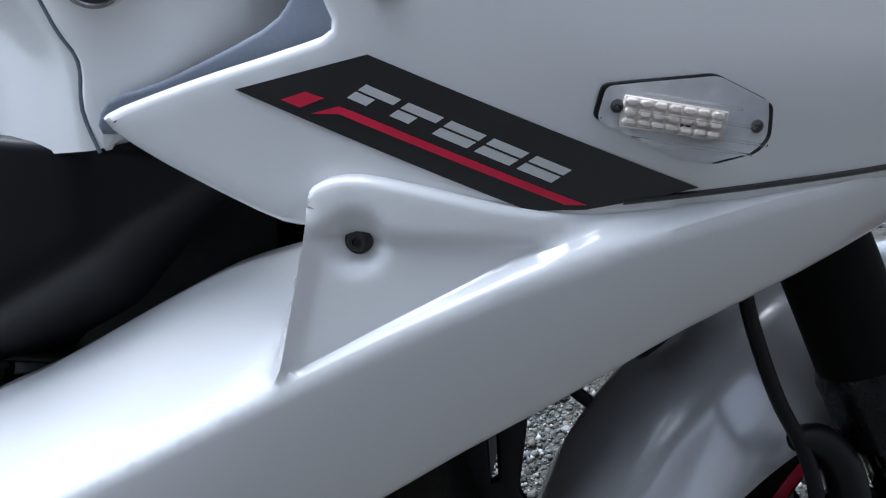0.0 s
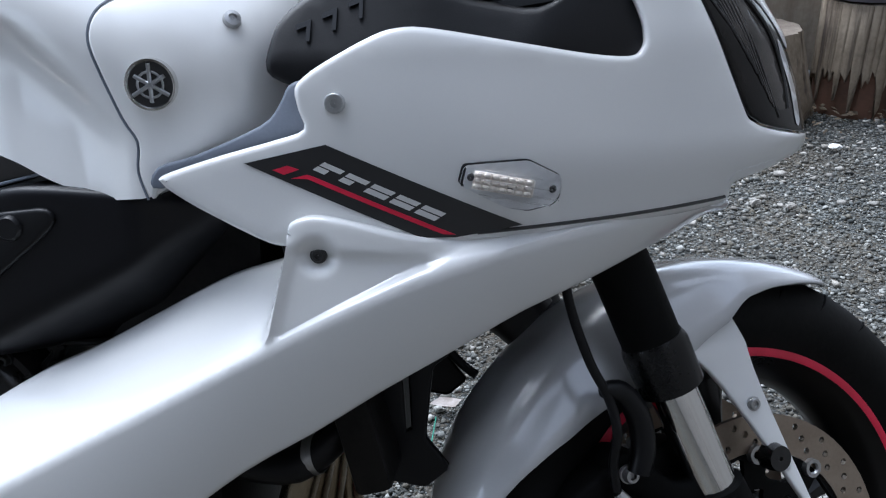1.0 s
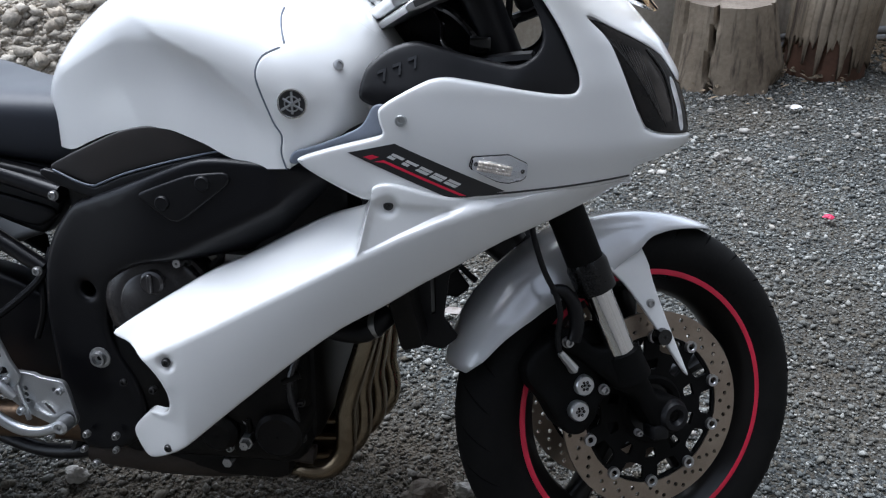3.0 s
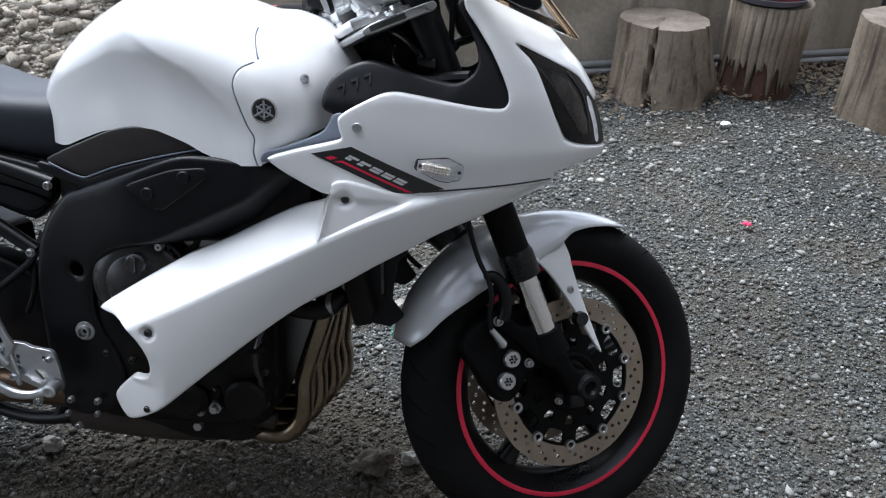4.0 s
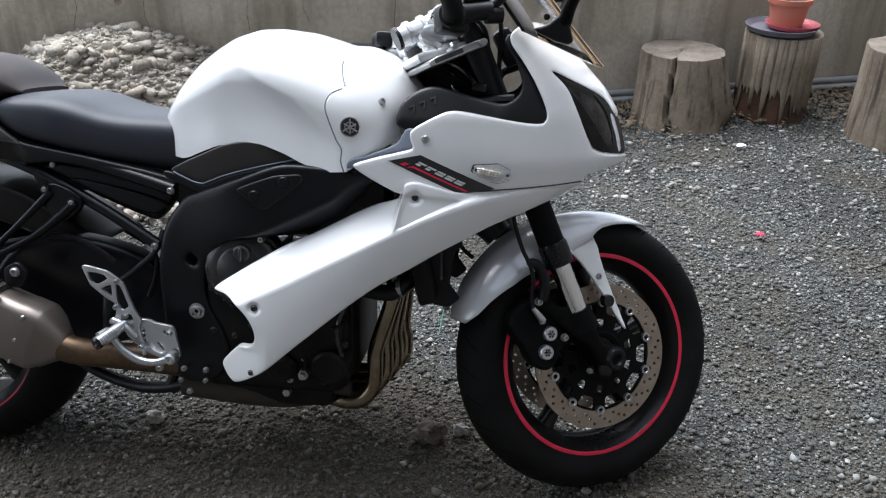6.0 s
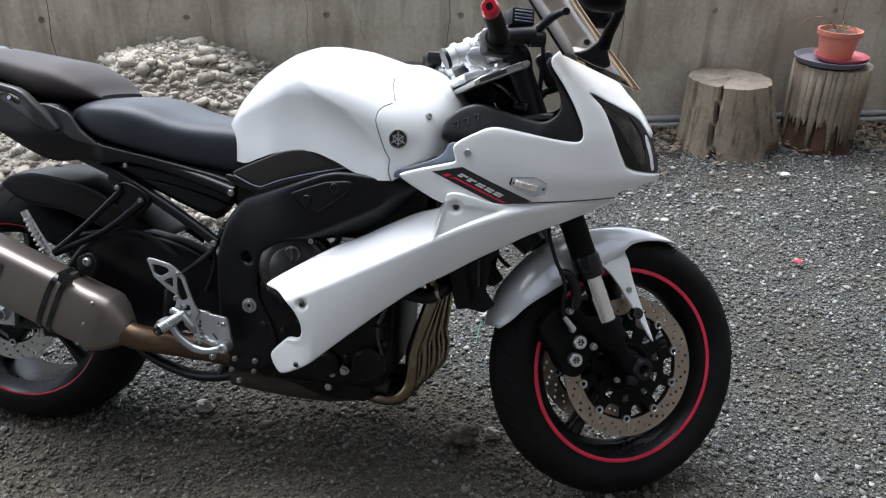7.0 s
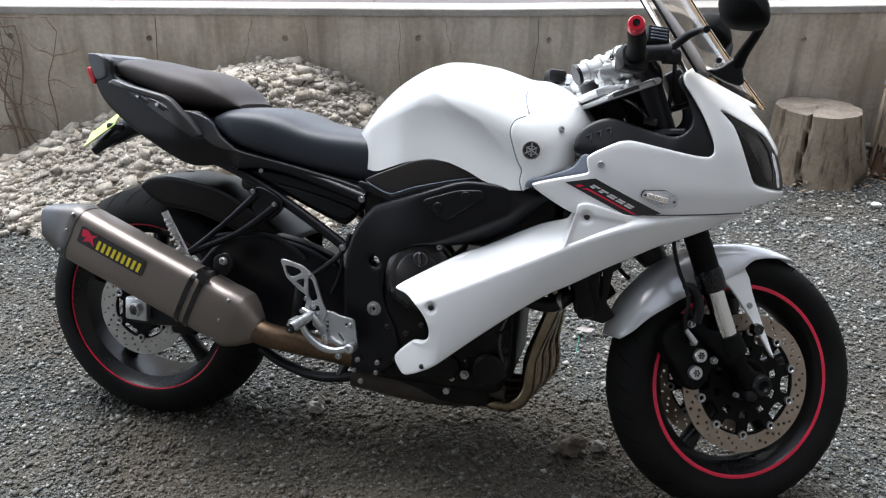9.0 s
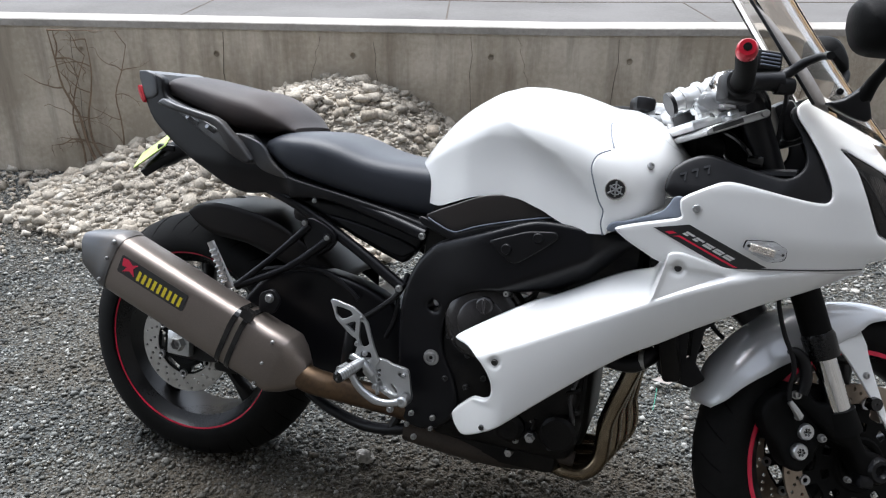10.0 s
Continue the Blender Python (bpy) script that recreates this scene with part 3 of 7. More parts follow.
FOLDS = [[(x, smoothed(zc, x, 0.012) + d) for x in np.linspace(0.70, 1.37, 150)] for d in (-0.008, 0.0, 0.008)] + [[(tab_edge(z) + d, z) for z in np.linspace(0.603, 0.672, 16)] for d in (0.0, 0.0045, 0.009)] + [[(x, smoothed(zc, x, 0.012) + bev_h(x) * u) for x in np.linspace(1.05, 1.19, 40)] for u in (0.25, 0.5, 0.75, 1.0)]
lower = part("lower_fairing", panel(LOWER, lower_w, 0.0038, 0.004, 0.003, lip=0.012, creases=FOLDS), WHITE, bike, "long white side fairing with a raised bolt tab")
part("lower_fairing", panel(LOWER, lower_w, 0.02, 0.006, 0.003, mirror=True)[1], WHITE, bike)
part("bolt_collar", lathe([(0.0042, -0.0004), (0.0050, -0.0010), (0.0062, -0.0008), (0.0066, 0.002)], 20, (1.077, -lower_w(1.077, 0.656) - 0.0004, 0.656)), DARKBOLT, lower, "dark rubber collar")
bolt(lower, 1.077, -lower_w(1.077, 0.656) - 0.0006, 0.656, 0.0044, 0.0035, DARKBOLT)
bolt(lower, 0.777, -lower_w(0.777, 0.433) - 0.001, 0.433, 0.0055, 0.004, DARKBOLT)
bolt(lower, 0.764, -lower_w(0.764, 0.297) - 0.001, 0.297, 0.005, 0.004, DARKBOLT)

xf = interp([(0.60, 1.44), (0.66, 1.455), (0.69, 1.468), (0.70, 1.474), (0.713, 1.482), (0.727, 1.486), (0.766, 1.476), (0.814, 1.458), (0.855, 1.431), (0.883, 1.404), (0.912, 1.376), (0.963, 1.322), (0.98, 1.29), (1.0, 1.26)])


def upper_w(x, z):
    W = 0.244 - 0.20 * max(0, z - 0.80) - 0.9 * max(0, z - 0.80) ** 2
    u = max(0.0, (x - 1.02) / max(0.05, xf(z) - 1.02))
    side = W * max(0.0, 1 - min(u, 1) ** 2.3) ** 0.62
    # hollow flank under a soft shoulder line
    k = (z - 0.735 + 0.22 * (x - 1.2)) / 0.05
    side += 0.006 * math.exp(-k * k) * max(0, 1 - abs(x - 1.2) / 0.25)
    # it tucks in behind the lower fairing
    if 1.0 < x < 1.386:
        side -= 0.016 * min(1, max(0, (zt(x) - 0.003 - z) / 0.014))
    return max(0.001, side)


UPPER = catmull([(0.962, 0.712), (0.99, 0.7215), (1.016, 0.729), (1.05, 0.738), (1.069, 0.745), (1.066, 0.758), (1.064, 0.773), (1.072, 0.782), (1.086, 0.791), (1.118, 0.808), (1.135, 0.813), (1.156, 0.813), (1.211, 0.804), (1.267, 0.795), (1.298, 0.793), (1.307, 0.798), (1.309, 0.808), (1.304, 0.827), (1.282, 0.870), (1.257, 0.907), (1.238, 0.932), (1.234, 0.948), (1.240, 0.958), (1.251, 0.967), (1.272, 0.976), (1.300, 0.974), (1.319, 0.962), (1.373, 0.911), (1.40, 0.884), (1.428, 0.855), (1.452, 0.818), (1.456, 0.806), (1.449, 0.802), (1.423, 0.835), (1.384, 0.857), (1.35, 0.872), (1.322, 0.885), (1.317, 0.884), (1.337, 0.866), (1.350, 0.850), (1.365, 0.820), (1.381, 0.785), (1.398, 0.749), (1.405, 0.742), (1.422, 0.735), (1.463, 0.727), (1.478, 0.725), (1.478, 0.713), (1.46, 0.708), (1.42, 0.700), (1.392, 0.692), (1.387, 0.678), (1.35, 0.672), (1.278, 0.668), (1.223, 0.660), (1.173, 0.650), (1.10, 0.648), (1.047, 0.660), (0.998, 0.683), (0.972, 0.698), (0.962, 0.706)], 3)
upper = part("upper_fairing", panel(UPPER, upper_w, 0.008, 0.005, 0.003, lip=0.010, mirror=True), WHITE, bike, "white front fairing with a sticker on its side")
bolt(upper, 1.093, -0.2435, 0.763, 0.0074, 0.005, ALLOY, label="bright domed fairing screw")

HEADLIGHT = catmull([(1.320, 0.883), (1.337, 0.867), (1.351, 0.850), (1.366, 0.820), (1.382, 0.786), (1.399, 0.751), (1.408, 0.743), (1.422, 0.737), (1.463, 0.729), (1.474, 0.732), (1.471, 0.754), (1.457, 0.795), (1.447, 0.803), (1.423, 0.836), (1.384, 0.858), (1.35, 0.873)], 3)
lens = part("headlight", panel(HEADLIGHT, lambda x, z: upper_w(x, z) - 0.004, 0.008, 0.003, 0.002, mirror=True), SMOKE, bike, "dark glossy headlight with fine reflector ribs")
for i in range(11):
    u = i / 10
    p0 = (1.338 + 0.05 * u, 0.863 - 0.02 * u)
    pts = [(p0[0] + 0.034 * t + 0.012 * u * t, p0[1] - (0.03 + 0.07 * u) * t) for t in (0, 0.35, 0.7, 1.0)]
    part("reflector_rib", tube([(x, -max(0.002, upper_w(x, z) - 0.0035), z) for x, z in pts], 0.0007, 5, 3), DARKBOLT, lens)
# patch laid on the glass to paint in its brownish reflection
LAMPSHEEN = [(1.372, 0.842), (1.398, 0.836), (1.420, 0.812), (1.438, 0.778), (1.444, 0.752), (1.428, 0.752), (1.412, 0.776), (1.392, 0.806)]
part("lamp_sheen", panel(catmull(LAMPSHEEN, 3), lambda x, z: upper_w(x, z) - 0.0032, 0.006, 0, 0.001, mirror=True), BROWNSHEEN, lens, "dull patch standing for the brownish reflection on the dark glass")
# the white highlight on the front edge, painted as a pale strip
part("lamp_highlight", panel(catmull([(1.437, 0.808), (1.446, 0.797), (1.458, 0.764), (1.463, 0.738), (1.457, 0.737), (1.450, 0.765), (1.440, 0.792)], 3), lambda x, z: upper_w(x, z) - 0.0028, 0.006, 0, 0.001, mirror=True), PALEPLASTIC, lens, "pale strip standing for the highlight along the lamp front edge")
part("lamp_rim", tube([(x, -max(0.003, upper_w(x, z) - 0.003), z) for x, z in ((1.40, 0.845), (1.425, 0.815), (1.44, 0.78), (1.445, 0.75))], 0.0016, 6, 4), DARKBOLT, lens)
# air slot in the chin
part("chin_slot", panel([(1.385, 0.694), (1.41, 0.6985), (1.437, 0.7045), (1.43, 0.709), (1.392, 0.703)], lambda x, z: upper_w(x, z) + 0.001, 0.008, 0, 0.003), WHITE, upper)

part("panel_gap", tube([(x, -upper_w(x, zt(x) + 0.0015) - 0.0004, zt(x) + 0.0015) for x in np.linspace(1.19, 1.384, 16)], 0.0014, 6, 2), DECAL, upper)

# sticker with plain slanted shapes
STICKER = [(1.026, 0.7215), (1.085, 0.7345), (1.222, 0.6745), (1.204, 0.6712), (1.174, 0.6668), (1.150, 0.6672)]
sticker = part("sticker", panel(STICKER, lambda x, z: upper_w(x, z) + 0.0008, 0.01, 0, 0.0006), DECAL, upper, "black side sticker with silver slanted blocks and red line")


def on_sticker(name, quad, material, lift=0.0014):
    part(name, panel(quad, lambda x, z: upper_w(x, z) + lift, 0.01, 0, 0.0005), material, sticker)


on_sticker("red_block", [(1.0463, 0.7169), (1.0572, 0.7200), (1.0655, 0.7172), (1.0545, 0.7135)], RED)
on_sticker("red_line", [(1.0590, 0.7108), (1.0712, 0.7136), (1.0775, 0.7113), (1.1745, 0.6690), (1.1655, 0.6695), (1.0712, 0.7105)], RED)
for i in range(5):
    s = i * 0.0183
    ox, oz = 1.0838 + s * 0.955, 0.7224 - s * 0.428
    # each block: an upper bar and a lower bar, slanted like the line of the sticker
    L = 0.0155
    for a, b in ((0.0, 0.42), (0.54, 1.0)):
        if i in (0, 1) and a:
            LL = L * 0.55
        else:
            LL = L
        q = [(ox - 0.0085 * a, oz - 0.0052 * a), (ox + LL * 0.93 - 0.0085 * a, oz - LL * 0.42 - 0.0052 * a), (ox + LL * 0.93 - 0.0085 * b, oz - LL * 0.42 - 0.0052 * b), (ox - 0.0085 * b, oz - 0.0052 * b)]
        on_sticker("slanted_bar", q, SILVERDECAL)

# side indicator
IND = fillet([(1.178, 0.7062), (1.1815, 0.7195), (1.196, 0.7205), (1.226, 0.722), (1.249, 0.710), (1.249, 0.696), (1.244, 0.6895), (1.226, 0.6855), (1.212, 0.688)], 0.003)
ICX, ICZ = 1.2145, 0.7035


def ind_w(x, z):
    """The lens: a ridge along its middle, falling off in facets to its rim."""
    v = abs((z - ICZ) + 0.2 * (x - ICX)) / 0.016
    return upper_w(x, z) + 0.0125 - 0.0030 * min(1.0, max(0.0, v - 0.25)) - 0.05 * max(0.0, x - 1.232) - 0.06 * max(0.0, 1.190 - x)


ind = part("indicator", panel(IND, ind_w, 0.0035, 0.002, 0.0012, lip=0.007), CLEAR, bike, "clear flush side indicator with faded amber inside")
ind.visible_shadow = False
part("indicator_base", panel([(x * 1.02 - ICX * 0.02 - 0.0012, z * 1.02 - ICZ * 0.02 + 0.0006) for x, z in IND], lambda x, z: upper_w(x, z) + 0.0018, 0.003, 0.001, 0.003), SATIN, ind, "thin black indicator gasket")
part("indicator_back", panel([(ICX + (x - ICX) * 0.95, ICZ + (z - ICZ) * 0.93) for x, z in IND], lambda x, z: upper_w(x, z) + 0.0036 + 0.00025 * math.sin((z + 0.2 * x) * 2400), 0.0022, 0, 0.001), PALEPLASTIC, ind, "pale ribbed reflector")
strip_m = Matrix.Translation((1.207, -upper_w(1.207, 0.7055) - 0.0058, 0.7060)) @ Matrix.Rotation(math.atan((upper_w(1.19, 0.705) - upper_w(1.23, 0.705)) / 0.04), 4, "Z") @ Matrix.Rotation(radians(11), 4, "Y")
part("indicator_reflector", box(-0.0205, 0.0235, -0.0008, 0.0010, -0.0062, 0.0062, 0.0006, 1), AMBER, ind, "faded amber strip", m=strip_m)
for i in range(7):
    for j in range(3):
        part("reflector_cell", box(-0.0027, 0.0027, -0.0022, 0.0, -0.0016, 0.0016, 0.0009, 1), AMBER, ind, m=strip_m @ Matrix.Translation((-0.0172 + 0.0060 * i, -0.0006, -0.0039 + 0.0039 * j)))
for x, z in ((1.1858, 0.7115), (1.213, 0.7030), (1.2425, 0.7010)):
    part("lens_screw", lathe([(0.0004, -0.0012), (0.0012, -0.0018), (0.0024, -0.0012), (0.0028, 0.002)], 12, (x, -upper_w(x, z) - 0.0062, z)), DARKBOLT, ind)
for k in range(4):
    x0, x1 = 1.188 + 0.004 * abs(k - 2), 1.2475 - 0.006 * abs(k - 2)
    z0 = 0.7165 - 0.0058 * k
    part("lens_rib", tube([(x, -ind_w(x, z0 - 0.2 * (x - x0)) + 0.0012, z0 - 0.2 * (x - x0)) for x in (x0, (x0 + x1) / 2, x1)], 0.0006, 6, 1), CLEAR, ind).visible_shadow = False

# blue-grey inner strip between tank and fairing, and the black inner console
part("inner_trim", panel(catmull([(0.945, 0.700), (0.975, 0.705), (1.03, 0.72), (1.075, 0.735), (1.074, 0.765), (1.066, 0.778), (1.052, 0.775), (1.044, 0.76), (1.03, 0.746), (0.98, 0.725), (0.95, 0.716)], 3), lambda x, z: 0.222 - 0.15 * max(0, z - 0.74), 0.012, 0.003, 0.004), GREYPLASTIC, bike, "blue-grey plastic trim strip")
CONSOLE = catmull([(1.034, 0.785), (1.036, 0.808), (1.044, 0.825), (1.066, 0.843), (1.097, 0.854), (1.125, 0.850), (1.162, 0.840), (1.20, 0.832), (1.232, 0.828), (1.255, 0.843), (1.260, 0.868), (1.245, 0.905), (1.225, 0.935), (1.232, 0.952), (1.25, 0.94), (1.275, 0.90), (1.315, 0.83), (1.315, 0.79), (1.27, 0.782), (1.2, 0.79), (1.14, 0.80), (1.10, 0.79), (1.07, 0.77), (1.05, 0.775)], 3)
console = part("inner_console", panel(CONSOLE, lambda x, z: min(0.212 - 0.45 * max(0, z - 0.79), upper_w(x, z) - 0.010), 0.01, 0.006, 0.006, mirror=True), SATIN, bike, "black textured inner fairing panel")
for k in range(3):
    x = 1.056 + 0.019 * k
    z = 0.818 + 0.008 * k
    part("vent_slot", panel([(x, z), (x + 0.011, z + 0.004), (x + 0.011, z - 0.012), (x + 0.008, z - 0.012), (x + 0.008, z - 0.001), (x, z - 0.004)], lambda a, b: 0.2145 - 0.45 * max(0, b - 0.79), 0.01, 0, 0.002), GLOSSB, console)

# ---- tank ----
tz = interp([(0.515, 0.762), (0.531, 0.791), (0.551, 0.819), (0.585, 0.860), (0.612, 0.888), (0.638, 0.908), (0.678, 0.933), (0.724, 0.948), (0.77, 0.950), (0.836, 0.943), (0.882, 0.931), (0.914, 0.921), (0.953, 0.921), (0.992, 0.908), (1.031, 0.883), (1.059, 0.854), (1.070, 0.838)])
tl = interp([(0.515, 0.70), (0.576, 0.692), (0.60, 0.692), (0.618, 0.701), (0.669, 0.722), (0.726, 0.736), (0.77, 0.733), (0.82, 0.717), (0.846, 0.704), (0.896, 0.688), (0.945, 0.692), (0.974, 0.718), (1.024, 0.745), (1.034, 0.79), (1.044, 0.815), (1.070, 0.832)])
tw = interp([(0.515, 0.045), (0.54, 0.085), (0.56, 0.112), (0.58, 0.130), (0.65, 0.160), (0.72, 0.180), (0.80, 0.199), (0.88, 0.213), (0.95, 0.217), (1.0, 0.204), (1.035, 0.172), (1.070, 0.095)])
tm = interp([(0.515, 0.735), (0.60, 0.80), (0.70, 0.85), (0.78, 0.845), (0.86, 0.82), (0.92, 0.79), (1.0, 0.775), (1.07, 0.80)])
tk = interp([(0.515, 0.0), (0.60, 0.01), (0.70, 0.03), (0.78, 0.035), (0.85, 0.03), (0.92, 0.02), (1.07, 0.0)])
# sharp flank line that runs down and forwards from the shoulder
zr = interp([(0.70, 0.893), (0.72, 0.883), (0.769, 0.855), (0.833, 0.825), (0.885, 0.782), (0.921, 0.744), (0.95, 0.71)])
ra = interp([(0.69, 0.0), (0.76, 0.0075), (0.83, 0.0105), (0.88, 0.0085), (0.925, 0.0)])


def tank_section(x):
    x = min(max(x, 0.515), 1.07)
    return smoothed(tz, x, 0.012), smoothed(tl, x, 0.012), smoothed(tw, x), smoothed(tm, x), smoothed(tk, x)


def tank_w(x, z):
    top, low, w, mid, k = tank_section(x)
    mid = min(mid, top - 0.03)
    if z > mid:
        u = min(1, (z - mid) / (top - mid))
        side = w * max(0.0, 1 - u ** 2.1) ** (1 / 1.9)
    else:
        u = min(1.2, (mid - z) / max(0.02, mid - low))
        v = min(1, u / 0.62)
        side = w * (1 - k * v * (1.5 - 0.5 * v * v))
    s = (zr(x) - z) / 0.038
    if s > 0:
        side -= ra(x) * s * math.exp(1 - s)
    return side



rings = []
for x in np.linspace(0.515, 1.07, 130):
    top, low, w, mid, k = tank_section(x)
    mid = min(mid, top - 0.03)
    half = []
    for t in np.linspace(0, 1, 34):
        a = t * math.pi / 2
        z = mid + (top - mid) * math.sin(a) ** 1.1
        half.append((tank_w(x, min(z, top)) if t < 1 else 0.0, z))
    lowpts = [(tank_w(x, z), z) for z in np.linspace(low, mid, 26)[:-1]]
    prof = [(0.0, low)] + [(lowpts[0][0] * 0.8, low - 0.0005)] + lowpts + half
    right = [(x, -y, z) for y, z in prof]
    left = [(x, y, z) for y, z in prof[1:-1]][::-1]
    rings.append(right + left)
tank = part("fuel_tank", skin(rings), WHITE, bike, "white fuel tank with deep knee recess")
COVER = catmull([(0.941, 0.691), (0.932, 0.711), (0.9335, 0.734), (0.923, 0.752), (0.908, 0.791), (0.903, 0.814), (0.911, 0.833), (0.936, 0.845), (0.934, 0.853), (0.927, 0.869), (0.921, 0.892), (0.934, 0.896), (0.96, 0.895), (1.0, 0.882), (1.035, 0.86), (1.058, 0.841), (1.043, 0.818), (1.0345, 0.79), (1.036, 0.755), (1.024, 0.746), (0.974, 0.722), (0.95, 0.708)], 3)
cover = part("tank_side_cover", panel(COVER, lambda x, z: tank_w(x, z) + 0.0026, 0.009, 0.0026, 0.004, mirror=True), WHITE, tank, "white tank side cover with round emblem")
for r, seam in ((0.0011, [(0.937, 0.690), (0.9305, 0.711), (0.932, 0.734), (0.9215, 0.752), (0.9065, 0.791), (0.9015, 0.814), (0.9095, 0.834), (0.930, 0.8445)]), (0.0017, [(0.9345, 0.849), (0.931, 0.857), (0.9255, 0.869), (0.9205, 0.882), (0.9195, 0.892)])):
    seam = catmull([Vector((*q, 0.0)) for q in seam], 4, False)
    part("tank_seam", tube([(q.x, -tank_w(q.x, q.y) - 0.0002, q.y) for q in seam], r, 6, 1), GREYPLASTIC, tank, "dark gap between tank and side cover")


def facing(x, z, f, lift):
    """A pose on the right flank of a shell, its -y axis along the outward normal."""
    e = 0.004
    gx, gz = (f(x + e, z) - f(x - e, z)) / (2 * e), (f(x, z + e) - f(x, z - e)) / (2 * e)
    n = Vector((-gx, -1, -gz)).normalized()
    q = n.to_track_quat("-Y", "Z")
    return Matrix.Translation(Vector((x, -f(x, z), z)) + n * lift) @ q.to_matrix().to_4x4()


em = facing(0.9495, 0.777, tank_w, 0.004)
emblem = part("emblem", lathe([(0.0005, -0.002), (0.0165, -0.002), (0.0185, 0.004)], 40), DECAL, cover, "round black emblem with plain silver spokes", m=em)
part("emblem_ring", lathe([(0.0165, -0.002), (0.0172, -0.0032), (0.0188, -0.0028), (0.0192, 0.003)], 40), CHROME, emblem)
part("emblem_core", lathe([(0.0085, -0.002), (0.009, -0.0026), (0.0100, -0.0026), (0.0104, -0.002)], 32), ALLOY, emblem)
for i in range(3):
    a = math.pi / 2 + 2 * math.pi * i / 3
    part("emblem_bar", tube([(-0.013 * math.cos(a), -0.0022, -0.013 * math.sin(a)), (0.0155 * math.cos(a), -0.0022, 0.0155 * math.sin(a))], 0.0016, 6, 1), ALLOY, emblem)
sm = facing(1.002, 0.822, tank_w, 0.004)
part("cover_screw", lathe([(0.0005, -0.001), (0.003, -0.001), (0.0032, -0.003), (0.0062, -0.0025), (0.007, 0.002)], 16), BOLT, cover, m=sm)
# dark woven side panel under the tank
PANEL = catmull([(0.582, 0.672), (0.60, 0.686), (0.64, 0.705), (0.69, 0.727), (0.735, 0.736), (0.77, 0.732), (0.81, 0.721), (0.845, 0.709), (0.80, 0.699), (0.73, 0.681), (0.685, 0.667), (0.66, 0.655), (0.645, 0.650), (0.625, 0.656)], 3)
part("side_panel", panel(PANEL, lambda x, z: 0.172 + 0.05 * max(0, x - 0.6), 0.012, 0.003, 0.004, mirror=True), CARBON, bike, "dark woven-look side panel")
# grey line that paints in the highlight on the panel's lower lip
part("panel_lip_line", tube([(x, -0.1765 - 0.05 * max(0, x - 0.6), z) for x, z in ((0.588, 0.671), (0.622, 0.656), (0.645, 0.6505), (0.66, 0.655), (0.70, 0.671), (0.77, 0.691), (0.843, 0.7085))], 0.0015, 6, 4), GREYPLASTIC, bike, "grey line standing for the highlight along the side panel's lip")
part("side_panel_trim", panel(catmull([(0.574, 0.672), (0.625, 0.654), (0.645, 0.648), (0.66, 0.652), (0.70, 0.668), (0.77, 0.688), (0.848, 0.707), (0.83, 0.700), (0.76, 0.671), (0.70, 0.650), (0.66, 0.634), (0.645, 0.632), (0.577, 0.656)], 3), lambda x, z: 0.178 + 0.05 * max(0, x - 0.6), 0.012, 0.003, 0.006, mirror=True), SATIN, bike)

# ---- frame ----
FRAME = catmull([(0.592, 0.605), (0.61, 0.622), (0.64, 0.634), (0.676, 0.647), (0.737, 0.671), (0.79, 0.692), (0.83, 0.700), (0.90, 0.697), (0.956, 0.692), (1.0, 0.690), (1.06, 0.68), (1.08, 0.64), (1.04, 0.58), (0.95, 0.54), (0.90, 0.545), (0.85, 0.556), (0.797, 0.552), (0.74, 0.548), (0.696, 0.536), (0.66, 0.51), (0.645, 0.475), (0.640, 0.427), (0.652, 0.385), (0.672, 0.350), (0.686, 0.302), (0.68, 0.262), (0.65, 0.235), (0.61, 0.225), (0.572, 0.24), (0.556, 0.30), (0.548, 0.362), (0.541, 0.45), (0.548, 0.52), (0.566, 0.57)], 3)


def frame_w(x, z):
    rise = lambda t: min(1, max(0, t)) ** 2 * (3 - 2 * min(1, max(0, t)))
    beam = 0.168 + 0.040 * rise((x - 0.55) / 0.20) * rise((z - 0.36) / 0.22) + 0.02 * max(0, 1 - z / 0.45)
    under = rise((zt(max(x, 0.70)) + 0.06 - z) / 0.08) * rise((x - 0.70) / 0.08)
    return beam - 0.06 * under - 0.06 * max(0, (x - 0.92) / 0.1)


frame_part = part("main_frame", panel(FRAME, frame_w, 0.012, 0.010, 0.03, holes=[disc_pts(0.614, 0.492, 0.012, 14)], mirror=True), FRAMEB, bike, "black cast main frame")
CAP = fillet([(0.722, 0.648), (0.757, 0.662), (0.80, 0.678), (0.853, 0.684), (0.859, 0.672), (0.842, 0.656), (0.785, 0.612), (0.77, 0.612)], 0.012)
cap = part("frame_cover", panel(CAP, lambda x, z: frame_w(x, z) + 0.004, 0.010, 0.004, 0.006), SATIN, frame_part, "black plastic cover with two round caps")
for x, z in ((0.820, 0.667), (0.7615, 0.638)):
    part("cap_plug", lathe([(0.0005, -0.0035), (0.0085, -0.0035), (0.0105, -0.001), (0.011, 0.003)], 20, (x, -frame_w(x, z) - 0.004, z)), SATIN, cap)
part("pivot_nut", lathe([(0.004, -0.002), (0.0075, -0.003), (0.008, -0.010), (0.011, -0.010), (0.012, -0.007), (0.012, -0.003), (0.0165, -0.002), (0.018, 0.004)], 16, (0.621, -frame_w(0.62, 0.383), 0.383)), BOLT, frame_part)
bolt(frame_part, 0.573, -0.160, 0.629, 0.0065, 0.005)
bolt(frame_part, 0.535, -0.165, 0.514, 0.0065, 0.005)

